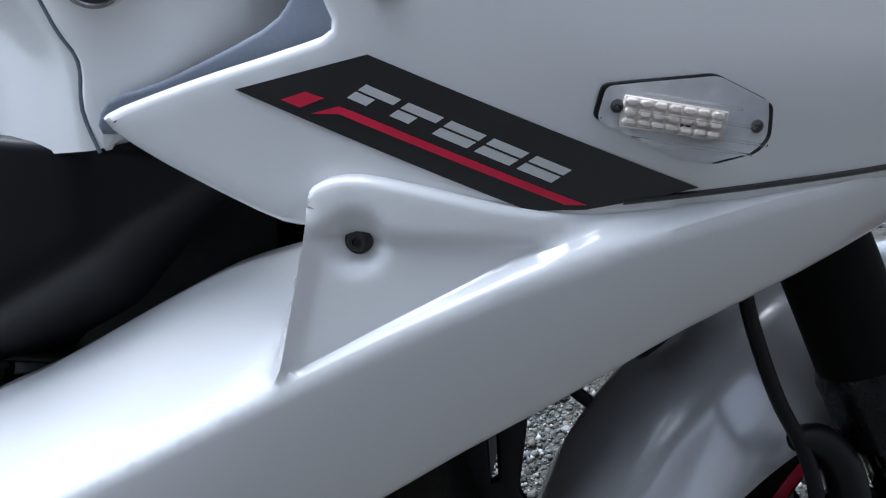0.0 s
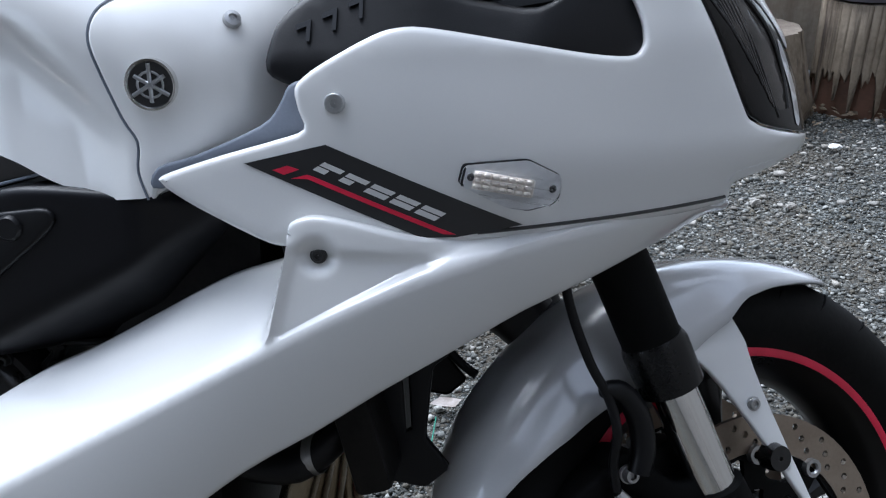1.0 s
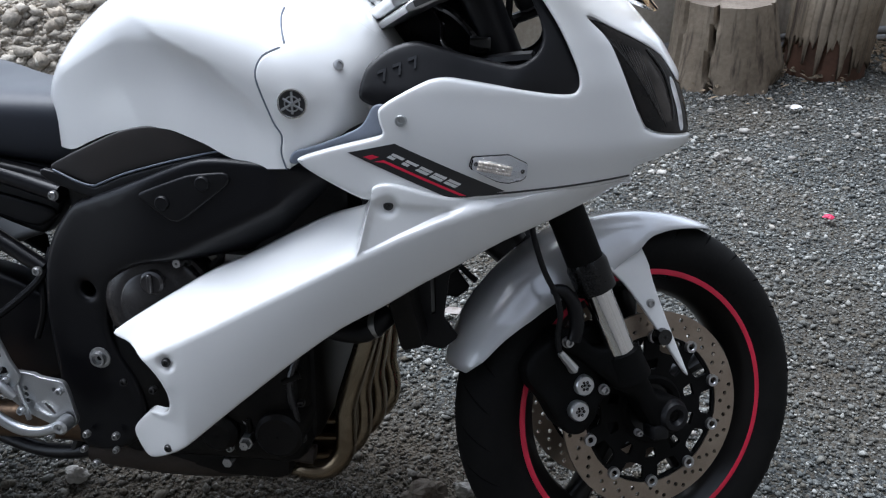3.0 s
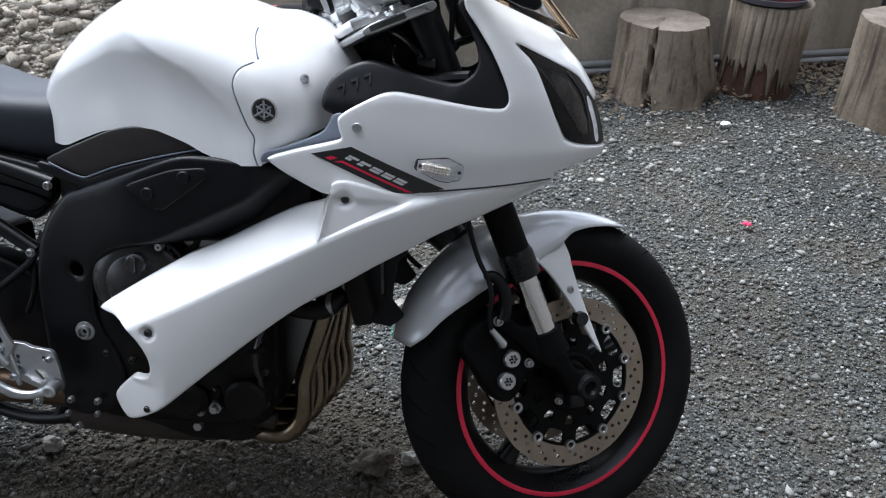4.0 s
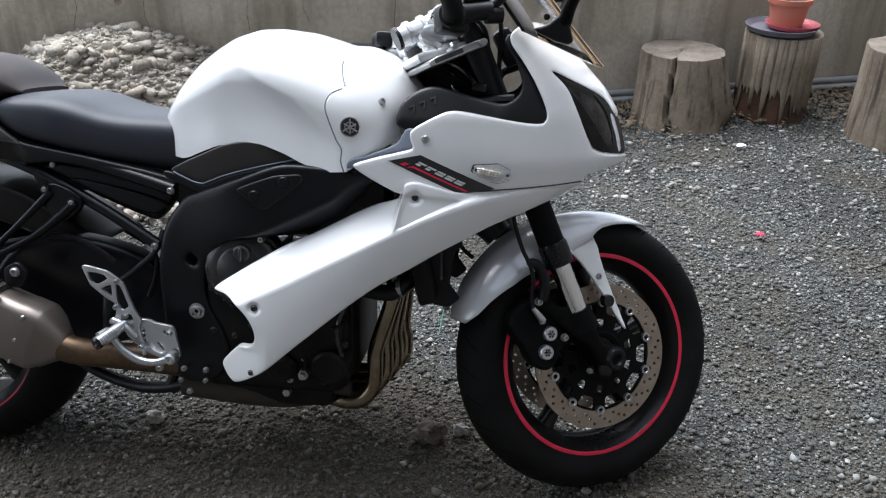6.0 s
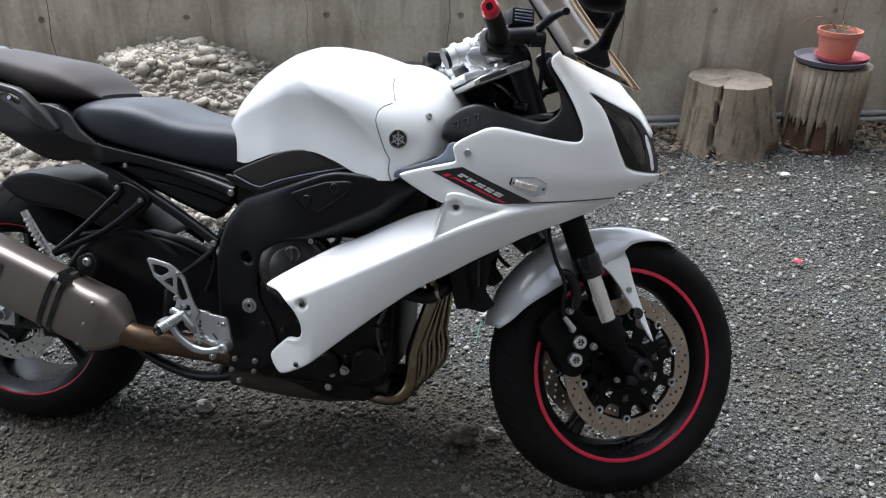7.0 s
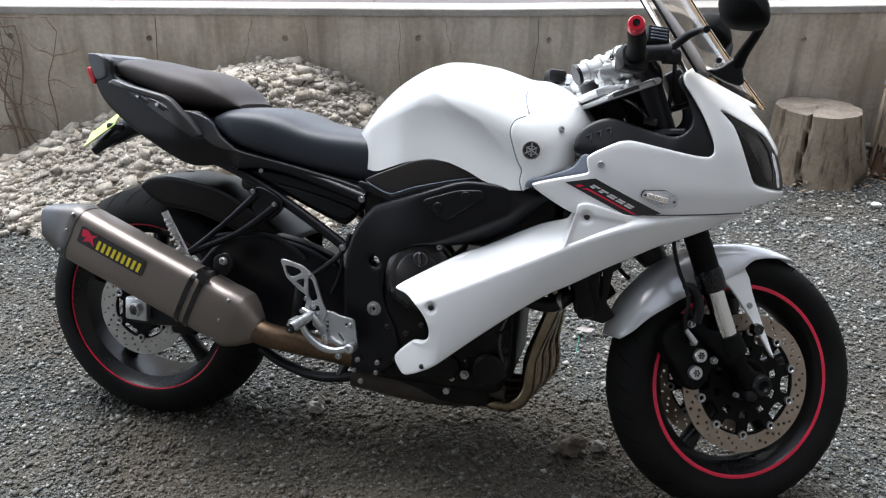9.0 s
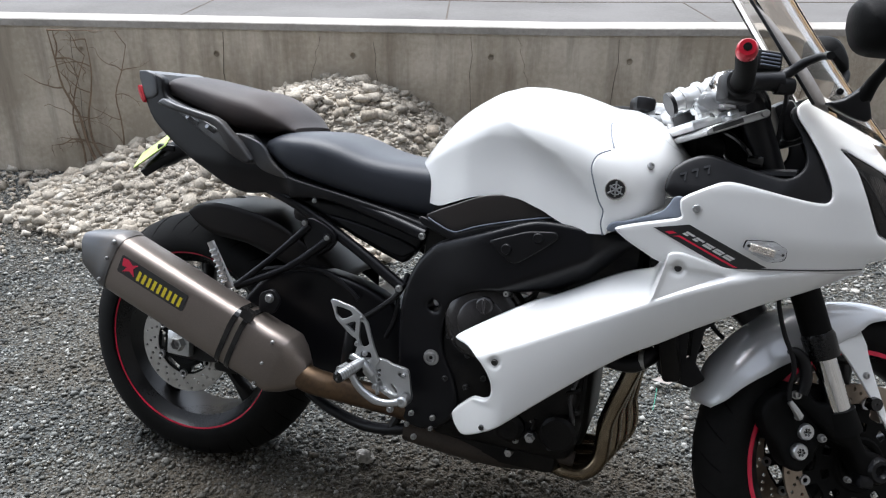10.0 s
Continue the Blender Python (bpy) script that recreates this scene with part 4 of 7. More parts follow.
# ---- seats and tail ----
def pad(name, top, low, half, xs, material, label, parent=bike, n=9, edge=2.6):
    """A cushion lofted along x, with its top, bottom and half width given."""
    rr = []
    for x in xs:
        t, l, h = smoothed(top, x, 0.014), smoothed(low, x, 0.014), smoothed(half, x, 0.014)
        c, v = (t + l) / 2, max(0.004, (t - l) / 2)
        rr.append([(x, h * math.copysign(abs(math.cos(a)) ** (2 / edge), math.cos(a)), c + v * math.copysign(abs(math.sin(a)) ** (2 / edge), math.sin(a))) for a in [2 * math.pi * j / (4 * n) for j in range(4 * n)]])
    return part(name, skin(rr), material, parent, label)


seat = pad("rider_seat", interp([(0.184, 0.782), (0.20, 0.797), (0.23, 0.805), (0.306, 0.809), (0.356, 0.80), (0.413, 0.782), (0.46, 0.774), (0.557, 0.770), (0.60, 0.77)]), interp([(0.184, 0.758), (0.205, 0.735), (0.25, 0.708), (0.36, 0.684), (0.45, 0.668), (0.557, 0.650), (0.60, 0.643)]), interp([(0.184, 0.118), (0.205, 0.136), (0.24, 0.146), (0.32, 0.150), (0.45, 0.140), (0.6, 0.112)]), np.linspace(0.186, 0.60, 46), VINYL, "black vinyl rider seat", n=12, edge=3.6)
part("seat_welt", tube([(x, -0.128 - 0.10 * max(0, 0.30 - x) * 0.2 + 0.10 * max(0, x - 0.40), smoothed(interp([(0.205, 0.735), (0.25, 0.712), (0.36, 0.690), (0.45, 0.675), (0.59, 0.652)]), x, 0.02)) for x in np.linspace(0.21, 0.585, 14)], 0.003, 6, 2), SATIN, seat)
pad("pillion_seat", interp([(-0.108, 0.884), (-0.098, 0.897), (-0.07, 0.902), (-0.04, 0.901), (0.06, 0.888), (0.128, 0.881), (0.16, 0.868), (0.20, 0.846), (0.232, 0.810)]), interp([(-0.108, 0.856), (-0.06, 0.836), (0.038, 0.808), (0.105, 0.785), (0.17, 0.788), (0.232, 0.798)]), interp([(-0.108, 0.080), (-0.09, 0.100), (0.0, 0.118), (0.08, 0.132), (0.15, 0.132), (0.20, 0.118), (0.234, 0.085)]), np.linspace(-0.107, 0.233, 44), TOPVINYL, "dark pillion seat with a brownish worn top", n=12, edge=2.7)
# the base under both seats
pad("seat_base", interp([(-0.10, 0.862), (0.0, 0.832), (0.10, 0.80), (0.20, 0.795), (0.25, 0.73), (0.40, 0.70), (0.56, 0.665)]), interp([(-0.10, 0.80), (0.0, 0.75), (0.10, 0.70), (0.25, 0.668), (0.40, 0.64), (0.56, 0.61)]), interp([(-0.10, 0.085), (0.05, 0.112), (0.25, 0.125), (0.45, 0.118), (0.56, 0.10)]), np.linspace(-0.10, 0.56, 30), SATIN, "black seat base")
TAIL = catmull([(-0.158, 0.903), (-0.112, 0.900), (-0.088, 0.888), (-0.080, 0.855), (-0.03, 0.838), (0.04, 0.815), (0.10, 0.79), (0.16, 0.79), (0.20, 0.75), (0.245, 0.715), (0.32, 0.70), (0.40, 0.687), (0.557, 0.655), (0.565, 0.632), (0.45, 0.652), (0.33, 0.672), (0.25, 0.664), (0.20, 0.668), (0.141, 0.660), (0.088, 0.674), (0.012, 0.713), (-0.057, 0.752), (-0.115, 0.795), (-0.143, 0.840), (-0.156, 0.880)], 3)
tail_w = lambda x, z: 0.112 + 0.036 * min(1, max(0, (x + 0.15) / 0.25)) - 0.35 * max(0, 0.72 - z) ** 1.0 * (1 if x < 0.25 else 0.2)
tail = part("tail_cowl", panel(TAIL, tail_w, 0.014, 0.008, 0.012, mirror=True), SATIN, bike, "matt black tail cowl")
part("tail_top", panel(catmull([(-0.159, 0.904), (-0.116, 0.900), (-0.104, 0.872), (-0.104, 0.852), (-0.135, 0.842), (-0.150, 0.868)], 2), lambda x, z: tail_w(x, z) + 0.003, 0.012, 0.004, 0.20), TAILTOP, tail, "dusty grey tail cap")
part("tail_inset", panel(catmull([(-0.04, 0.828), (0.04, 0.808), (0.10, 0.782), (0.16, 0.742), (0.19, 0.735), (0.15, 0.728), (0.09, 0.755), (0.03, 0.785), (-0.03, 0.815)], 3), lambda x, z: tail_w(x, z) + 0.003, 0.014, 0.003, 0.003), TAILTOP, tail)
part("tail_side", panel(catmull([(0.12, 0.79), (0.185, 0.776), (0.215, 0.74), (0.255, 0.708), (0.20, 0.715), (0.165, 0.74)], 3), lambda x, z: tail_w(x, z) + 0.004, 0.014, 0.004, 0.004), TAILTOP, tail)
part("tail_lamp", panel(catmull([(-0.158, 0.872), (-0.148, 0.862), (-0.138, 0.840), (-0.143, 0.833), (-0.152, 0.844), (-0.160, 0.862)], 3), lambda x, z: 0.118, 0.01, 0.003, 0.02, mirror=True), TAILRED, tail, "red tail lamp corner")
GRAB = fillet([(-0.072, 0.838), (-0.052, 0.850), (-0.003, 0.838), (0.085, 0.822), (0.104, 0.812), (0.144, 0.775), (0.176, 0.737), (0.162, 0.729), (0.130, 0.744), (0.118, 0.764), (0.086, 0.805), (-0.003, 0.823), (-0.050, 0.832)], 0.008)
grab = part("grab_rail", panel(GRAB, lambda x, z: 0.180 - 0.25 * max(0, -0.02 - x) - 0.30 * max(0, x - 0.125), 0.012, 0.006, 0.016), TAILTOP, bike, "angular black pillion grab rail")
for x, z in ((0.015, 0.806), (0.065, 0.790)):
    part("rail_post", tube([(x, -0.135, z - 0.006), (x, -0.172, z + 0.010)], 0.0048, 10, 1), ALLOY, grab, "bright rail post")
# number plate hanger, blank plate
holder = part("plate_hanger", tube([(-0.02, 0, 0.74), (-0.10, 0, 0.735), (-0.16, 0, 0.70), (-0.20, 0, 0.675)], [0.03, 0.028, 0.022, 0.012], 10, 4), SATIN, bike, "black number plate hanger")
part("number_plate", box(-0.060, 0.052, -0.040, 0.034, -0.002, 0.002, 0.0015, 1), LIME, holder, "lime coloured plate, blank", m=Matrix.Translation((-0.196, 0, 0.718)) @ Matrix.Rotation(radians(-36), 4, "Y") @ Matrix.Rotation(radians(32), 4, "X"))
part("plate_back", box(-0.052, 0.060, -0.036, 0.050, -0.026, -0.004, 0.006), SATIN, holder, m=Matrix.Translation((-0.190, 0.004, 0.706)) @ Matrix.Rotation(radians(-33), 4, "Y") @ Matrix.Rotation(radians(30), 4, "X"))
part("plate_light", box(-0.17, -0.12, -0.03, 0.03, 0.718, 0.735, 0.006), SATIN, holder)

# ---- subframe, hangers, swingarm ----
for s in (-1, 1):
    part("seat_rail", tube([(0.575, s * 0.145, 0.628), (0.47, s * 0.135, 0.655), (0.33, s * 0.125, 0.685), (0.12, s * 0.11, 0.70)], 0.014, 10, 4), FRAMEB, bike)
    part("lower_rail", tube([(0.537, s * 0.148, 0.512), (0.42, s * 0.135, 0.577), (0.27, s * 0.122, 0.65), (0.15, s * 0.115, 0.69)], 0.0125, 10, 4), FRAMEB, bike)
part("battery_box", box(0.24, 0.56, -0.10, 0.10, 0.605, 0.69, 0.02), SATIN, bike)
part("under_seat_cover", panel(catmull([(0.25, 0.655), (0.33, 0.668), (0.45, 0.648), (0.555, 0.628), (0.556, 0.60), (0.53, 0.565), (0.505, 0.56), (0.40, 0.60), (0.30, 0.645)], 3), lambda x, z: 0.118, 0.014, 0.008, 0.02, mirror=True), SATIN, bike, "black plastic cover under the seat")
part("under_seat_rib", panel(catmull([(0.34, 0.638), (0.44, 0.625), (0.545, 0.598), (0.535, 0.578), (0.505, 0.572), (0.42, 0.60)], 3), lambda x, z: 0.126, 0.014, 0.006, 0.01), SATIN, bike)
bolt(bike, 0.318, -0.142, 0.667, 0.0045, 0.004)
peg = part("passenger_peg_hanger", tube([(0.315, -0.15, 0.613), (0.24, -0.17, 0.535), (0.165, -0.185, 0.462)], [0.009, 0.0065, 0.009], 10, 3), FRAMEB, bike, "black passenger peg hanger")
part("hanger_strut", tube([(0.365, -0.15, 0.592), (0.28, -0.17, 0.52), (0.165, -0.185, 0.462)], [0.010, 0.0075, 0.009], 10, 3), FRAMEB, peg)
part("hanger_plate", panel(catmull([(0.30, 0.62), (0.325, 0.63), (0.375, 0.605), (0.37, 0.575), (0.33, 0.55), (0.30, 0.585)], 3), lambda x, z: 0.152, 0.02, 0.004, 0.012), FRAMEB, peg)
pegb = part("passenger_peg", tube([(0.155, -0.19, 0.458), (0.105, -0.20, 0.555)], [0.011, 0.0095], 8, 1, flat=0.6), ALLOY, peg, "folded ribbed alloy passenger peg")
for k in range(7):
    t = 0.15 + 0.11 * k
    part("peg_rib", tube([(0.164 - 0.05 * t, -0.203, 0.463 + 0.097 * t), (0.148 - 0.05 * t, -0.203, 0.455 + 0.097 * t)], 0.0035, 6, 1), ALLOY, pegb)
for x, z in ((0.306, 0.619), (0.361, 0.594)):
    part("bolt_collar", lathe([(0.004, -0.002), (0.009, -0.002), (0.010, 0.003)], 16, (x, -0.157, z)), GLOSSB, peg)
    bolt(peg, x, -0.159, z, 0.0048, 0.004)
bolt(bike, 0.276, -0.235, 0.464, 0.0085, 0.006, label="silencer mounting bolt")
part("silencer_lug", plate(fillet([(0.25, 0.47), (0.28, 0.485), (0.30, 0.46), (0.285, 0.43), (0.25, 0.43)], 0.01), -0.232, -0.225, 0.002), SATIN, bike)
FARARM = catmull([(-0.045, 0.305), (-0.05, 0.268), (-0.03, 0.245), (0.06, 0.248), (0.2, 0.27), (0.45, 0.29), (0.56, 0.34), (0.565, 0.41), (0.50, 0.43), (0.35, 0.405), (0.20, 0.355), (0.06, 0.315)], 3)
SWING = catmull([(-0.045, 0.305), (-0.05, 0.268), (-0.03, 0.245), (0.06, 0.248), (0.2, 0.27), (0.33, 0.275), (0.45, 0.29), (0.56, 0.34), (0.57, 0.42), (0.52, 0.46), (0.45, 0.495), (0.36, 0.515), (0.285, 0.515), (0.22, 0.495), (0.16, 0.43), (0.12, 0.36), (0.06, 0.315)], 3)
swing = part("swingarm", panel(SWING, lambda x, z: 0.128 + 0.012 * math.sin(min(1, max(0, x / 0.55)) * math.pi), 0.016, 0.014, 0.035), FRAMEB, bike, "black braced swingarm")
far_arm = panel(FARARM, lambda x, z: 0.130, 0.016, 0.014, 0.035)
bmesh.ops.scale(far_arm, vec=(1, -1, 1), verts=far_arm.verts)
bmesh.ops.reverse_faces(far_arm, faces=far_arm.faces)
part("left_arm", far_arm, FRAMEB, swing)
part("swingarm_bridge", box(0.40, 0.52, -0.12, 0.12, 0.36, 0.46, 0.02), FRAMEB, swing)
part("chain_guard_hose", tube([(0.19, -0.145, 0.495), (0.26, -0.15, 0.512), (0.35, -0.15, 0.52), (0.415, -0.15, 0.49), (0.44, -0.15, 0.47)], 0.006, 8, 4), SATIN, swing)
block = part("axle_block", box(-0.032, 0.028, -0.152, -0.13, 0.262, 0.318, 0.004), ALLOY, swing, "bright alloy axle block")
part("axle_nut", lathe([(0.005, -0.006), (0.011, -0.006), (0.012, -0.016), (0.016, -0.016), (0.0175, -0.012), (0.0175, 0.0)], 6, (0.002, -0.152, 0.292)), BOLT, block)
part("rear_caliper", box(0.055, 0.125, -0.125, -0.085, 0.21, 0.265, 0.012), ENGINE, bike, m=Matrix.Translation((0.02, 0, 0.02)))
# rear hugger over the tyre
hug_top = interp([(-0.020, 0.598), (-0.008, 0.611), (0.01, 0.618), (0.05, 0.623), (0.09, 0.621), (0.168, 0.609), (0.215, 0.594), (0.31, 0.545), (0.39, 0.490)])
hug_low = interp([(-0.020, 0.594), (-0.005, 0.578), (0.02, 0.563), (0.05, 0.550), (0.138, 0.543), (0.19, 0.527), (0.31, 0.485), (0.39, 0.440)])
hug = []
for s in np.linspace(0, 1, 34) ** 1.4:
    prof = []
    for q in np.linspace(-1, 1, 37):
        a = abs(q)
        # leaf-shaped flanks; the dished middle begins further forwards
        x0 = -0.020 + 0.09 * max(0.0, 1 - a / 0.62) ** 1.2
        x = x0 + (0.385 - x0) * s
        f = max(0.0, (a - 0.62) / 0.38)
        top, low = smoothed(hug_top, x, 0.006), smoothed(hug_low, x, 0.006)
        z = top + 0.006 * max(0.0, 1 - (a / 0.62) ** 2) + (low - top) * f ** 1.25
        prof.append((x, math.copysign(0.094 * min(1.0, a / 0.62) + 0.010 * f ** 0.5, q), z))
    hug.append(prof)
hugger = part("rear_hugger", skin(hug, False), HUGBLACK, bike, "glossy black rear tyre hugger")
mod = hugger.modifiers.new("thick", "SOLIDIFY")
mod.thickness = 0.003

# ---- exhaust ----
MA, MB = Vector((-0.080, -0.249, 0.492)), Vector((0.325, -0.238, 0.331))
axis = (MB - MA).normalized()
side = Vector((0, -1, 0)) - axis * axis.dot(Vector((0, -1, 0)))
side.normalize()
upv = side.cross(axis).normalized()
if upv.z < 0:
    upv = -upv


def muffler_ring(t, a, b, n=36, e=3.0):
    """An oval with flattened flanks, a across and b up, at the share t of the silencer's length."""
    c = MA + (MB - MA) * t
    out = []
    for j in range(n):
        q = 2 * math.pi * j / n
        u, v = math.copysign(abs(math.cos(q)) ** (2 / e), math.cos(q)), math.copysign(abs(math.sin(q)) ** (2 / e), math.sin(q))
        out.append(c + side * u * a + upv * v * b)
    return out


sil = part("silencer", skin([muffler_ring(t, 0.050, 0.0655, e=3.6) for t in np.linspace(0, 0.985, 12)]), TITAN, bike, "titanium oval silencer with a yellow and red label")


def cap_ring(u, v0, a, b, lean, n=36, e=3.6):
    """A ring of the end cap, u behind the sleeve, its top leaning back."""
    out = []
    for p in muffler_ring(0, a, b, n, e):
        d = p - MA
        v = d.dot(upv)
        out.append(p + axis * (u - lean * v) + upv * v0)
    return out


part("end_cap", skin([cap_ring(u, v, a, b, l) for u, v, a, b, l in ((0.006, 0, 0.0515, 0.067, 0.0), (-0.012, 0, 0.0515, 0.067, 0.0), (-0.016, 0, 0.0500, 0.0655, 0.0), (-0.034, -0.004, 0.0475, 0.0575, 0.12), (-0.060, -0.009, 0.0425, 0.0455, 0.28), (-0.078, -0.012, 0.0385, 0.0365, 0.42), (-0.079, -0.012, 0.0360, 0.0335, 0.42))]), TITANEND, sil, "tapered grey end cap cut off at a slant")
part("end_outlet", skin([cap_ring(u, v, a, b, l) for u, v, a, b, l in ((-0.0795, -0.012, 0.034, 0.0315, 0.42), (-0.0800, -0.012, 0.031, 0.029, 0.42), (-0.03, -0.010, 0.028, 0.026, 0.3))], True, True), GLOSSB, sil)
part("entry_cone", skin([muffler_ring(t, a, b, e=k) for t, a, b, k in ((0.90, 0.0512, 0.0668, 3.6), (0.985, 0.0512, 0.0668, 3.6), (0.995, 0.0500, 0.0655, 3.6), (1.045, 0.043, 0.055, 3.0), (1.085, 0.034, 0.041, 2.4), (1.105, 0.0295, 0.034, 2.1), (1.112, 0.028, 0.030, 2.0))]), TITAN, sil)
for t0 in (0.695, 0.750):
    part("clamp_strap", skin([muffler_ring(t, a, b, e=3.6) for t, a, b in ((t0, 0.0502, 0.0657), (t0, 0.0525, 0.0680), (t0 + 0.026, 0.0525, 0.0680), (t0 + 0.026, 0.0502, 0.0657))]), GLOSSB, sil, "black clamp strap")
part("strap_buckle", skin([[MA + axis * (u + du) + upv * v + side * s for du, s in ((-0.013, 0.030), (0.013, 0.030), (0.013, 0.046), (-0.013, 0.046))] for u, v in ((0.330, 0.060), (0.330, 0.080))]), GLOSSB, sil)
for t, v in ((-0.018, 0.052), (-0.018, 0.012), (-0.018, -0.040), (0.93, 0.050), (0.93, 0.0), (0.93, -0.052)):
    p = MA + (MB - MA) * t + upv * v + side * (0.0515 if abs(v) < 0.045 else 0.047)
    part("rivet", lathe([(0.0005, -0.0035), (0.003, -0.003), (0.0045, 0.002)], 10), BOLT, sil, m=Matrix.Translation(p))



def on_silencer(name, quad, material, lift, parent):
    """A flat label patch on the outer flank; quad of (along, up)."""
    out = []
    for k in (lift, lift - 0.0008):
        out.append([MA + axis * u + upv * v + side * (0.0502 + k) for u, v in quad])
    return part(name, skin(out), material, parent, smooth=False)


lab = on_silencer("label_plate", [(0.028, 0.0405), (0.196, 0.0405), (0.199, 0.0375), (0.199, 0.0030), (0.196, 0.0), (0.028, 0.0), (0.025, 0.0030), (0.025, 0.0375)], DECAL, 0.0012, sil)
lab["label"] = "black label plate with plain yellow and red shapes"
for i in range(9):
    # plain bars, one after the other along the plate
    u = 0.0735 + i * 0.0134
    on_silencer("yellow_bar", [(u + 0.0020, 0.0275), (u + 0.0090, 0.0275), (u + 0.0078, 0.0055), (u + 0.0008, 0.0055)], YELLOW, 0.0020, lab)
on_silencer("red_shape", [(0.0300, 0.0340), (0.0420, 0.0370), (0.0560, 0.0300), (0.0685, 0.0370), (0.0600, 0.0235), (0.0685, 0.0080), (0.0540, 0.0150), (0.0380, 0.0060), (0.0450, 0.0200), (0.0330, 0.0180)], RED, 0.0020, lab)
part("link_pipe", tube([MB + axis * 0.030, MB + axis * 0.070, (0.46, -0.195, 0.283), (0.55, -0.155, 0.262), (0.64, -0.12, 0.235)], [0.029, 0.028, 0.028, 0.030, 0.032], 18, 6), PIPE, bike, "bronze tinted link pipe")
part("collector_box", tube([(0.56, -0.07, 0.20), (0.68, -0.06, 0.19), (0.78, -0.05, 0.182), (0.875, -0.045, 0.182)], [0.042, 0.046, 0.044, 0.034], 18, 4, flat=1.9), RUSTY, bike, "dark soiled exhaust collector under the engine")
for k in range(4):
    y = -0.115 + 0.06 * k
    o = 0.018 * k
    part("header_pipe", tube([(0.86, y * 0.75, 0.180), (0.915, y * 0.95, 0.177), (0.957 + o * 0.5, y, 0.187), (0.980 + o * 0.7, y, 0.220), (0.983 + o * 0.75, y, 0.262), (0.984 + o * 0.6, y, 0.300), (0.999 + o * 0.4, y * 1.03, 0.352), (1.016 + o * 0.15, y * 1.06, 0.405), (1.024, y * 1.08, 0.445), (1.010, y * 1.1, 0.480), (0.95, y * 1.1, 0.500)], 0.0168, 16, 5), HEADER, bike, "heat tinted header pipe")
part("sump_pipe", tube([(0.72, -0.10, 0.215), (0.82, -0.11, 0.215), (0.93, -0.11, 0.205)], 0.016, 12, 3), RUSTY, bike)

# ---- engine ----
engine = part("engine", box(0.62, 0.93, -0.165, 0.17, 0.21, 0.47, 0.03, 3), ENGINE, bike, "black four-cylinder engine")
part("cylinder_block", box(0.80, 0.95, -0.165, 0.17, 0.455, 0.66, 0.02, 2), ENGINE, engine, m=Matrix.Translation((0.06, 0, 0.02)))
clutch = part("clutch_cover", lathe([(0.002, -0.012), (0.046, -0.012), (0.050, -0.009), (0.054, -0.0095), (0.074, -0.004), (0.079, 0.002), (0.080, 0.010), (0.085, 0.012), (0.085, 0.05)], 48, (0.722, -0.178, 0.478)), CASE, engine, "round satin black clutch cover")
for a in range(9):
    ang = radians(a * 40 + 12)
    bolt(clutch, 0.722 + 0.080 * math.cos(ang), -0.170, 0.478 + 0.080 * math.sin(ang), 0.0055, 0.006, DARKBOLT)
part("oil_filler_cap", lathe([(0.002, -0.006), (0.014, -0.007), (0.0175, -0.004), (0.019, 0.01)], 24, (0.727, -0.192, 0.516)), CASE, engine)
part("filler_grip", box(0.7235, 0.7305, -0.206, -0.190, 0.502, 0.531, 0.002, 1), CASE, engine)
part("crank_cover", lathe([(0.002, -0.012), (0.045, -0.012), (0.066, -0.002), (0.07, 0.012), (0.07, 0.04)], 36, (0.86, -0.172, 0.35)), ENGINE, engine)
part("oil_filter", lathe([(0.002, -0.05), (0.03, -0.05), (0.036, -0.044), (0.036, 0.03)], 24, (0.90, -0.15, 0.285)), ENGINE, engine)
part("water_pump", lathe([(0.002, -0.02), (0.02, -0.02), (0.03, -0.01), (0.034, 0.03)], 24, (0.80, -0.165, 0.27)), ENGINE, engine)
part("front_case", box(0.86, 0.945, -0.125, 0.15, 0.225, 0.48, 0.03, 2), ENGINE, engine)
part("lower_case", box(0.60, 0.90, -0.14, 0.14, 0.165, 0.25, 0.025, 2), ENGINE, engine)
rng = random.Random(4)
for x, z in ((0.655, 0.345), (0.70, 0.335), (0.735, 0.36), (0.68, 0.27), (0.83, 0.40), (0.79, 0.335), (0.845, 0.295), (0.87, 0.33), (0.815, 0.245), (0.885, 0.245), (0.93, 0.33), (0.762, 0.402), (0.93, 0.27)):
    bolt(engine, x, -0.172, z, 0.0055, 0.006, DARKBOLT if rng.random() < 0.55 else BOLT)
for x, z, r in ((0.595, 0.262, 0.0065), (0.588, 0.236, 0.0055), (0.642, 0.262, 0.0065), (0.64, 0.238, 0.0055), (0.605, 0.212, 0.007)):
    bolt(bike, x, -0.19, z, r * 0.8, 0.006)
for k in range(7):
    # ribs cast round the crank cover
    a = radians(20 + 48 * k)
    part("case_rib", tube([(0.86 + 0.048 * math.cos(a), -0.183, 0.35 + 0.048 * math.sin(a)), (0.86 + 0.074 * math.cos(a), -0.172, 0.35 + 0.074 * math.sin(a))], [0.004, 0.006], 8, 1), ENGINE, engine)
for k in range(5):
    part("cylinder_fin", box(0.81, 0.945, -0.172, -0.150, 0.468 + 0.022 * k, 0.474 + 0.022 * k, 0.002, 1), ENGINE, engine)
part("oil_line", tube([(0.905, -0.178, 0.245), (0.925, -0.182, 0.30), (0.915, -0.178, 0.36), (0.93, -0.16, 0.42)], 0.0055, 8, 5), CASE, engine, "black oil line")
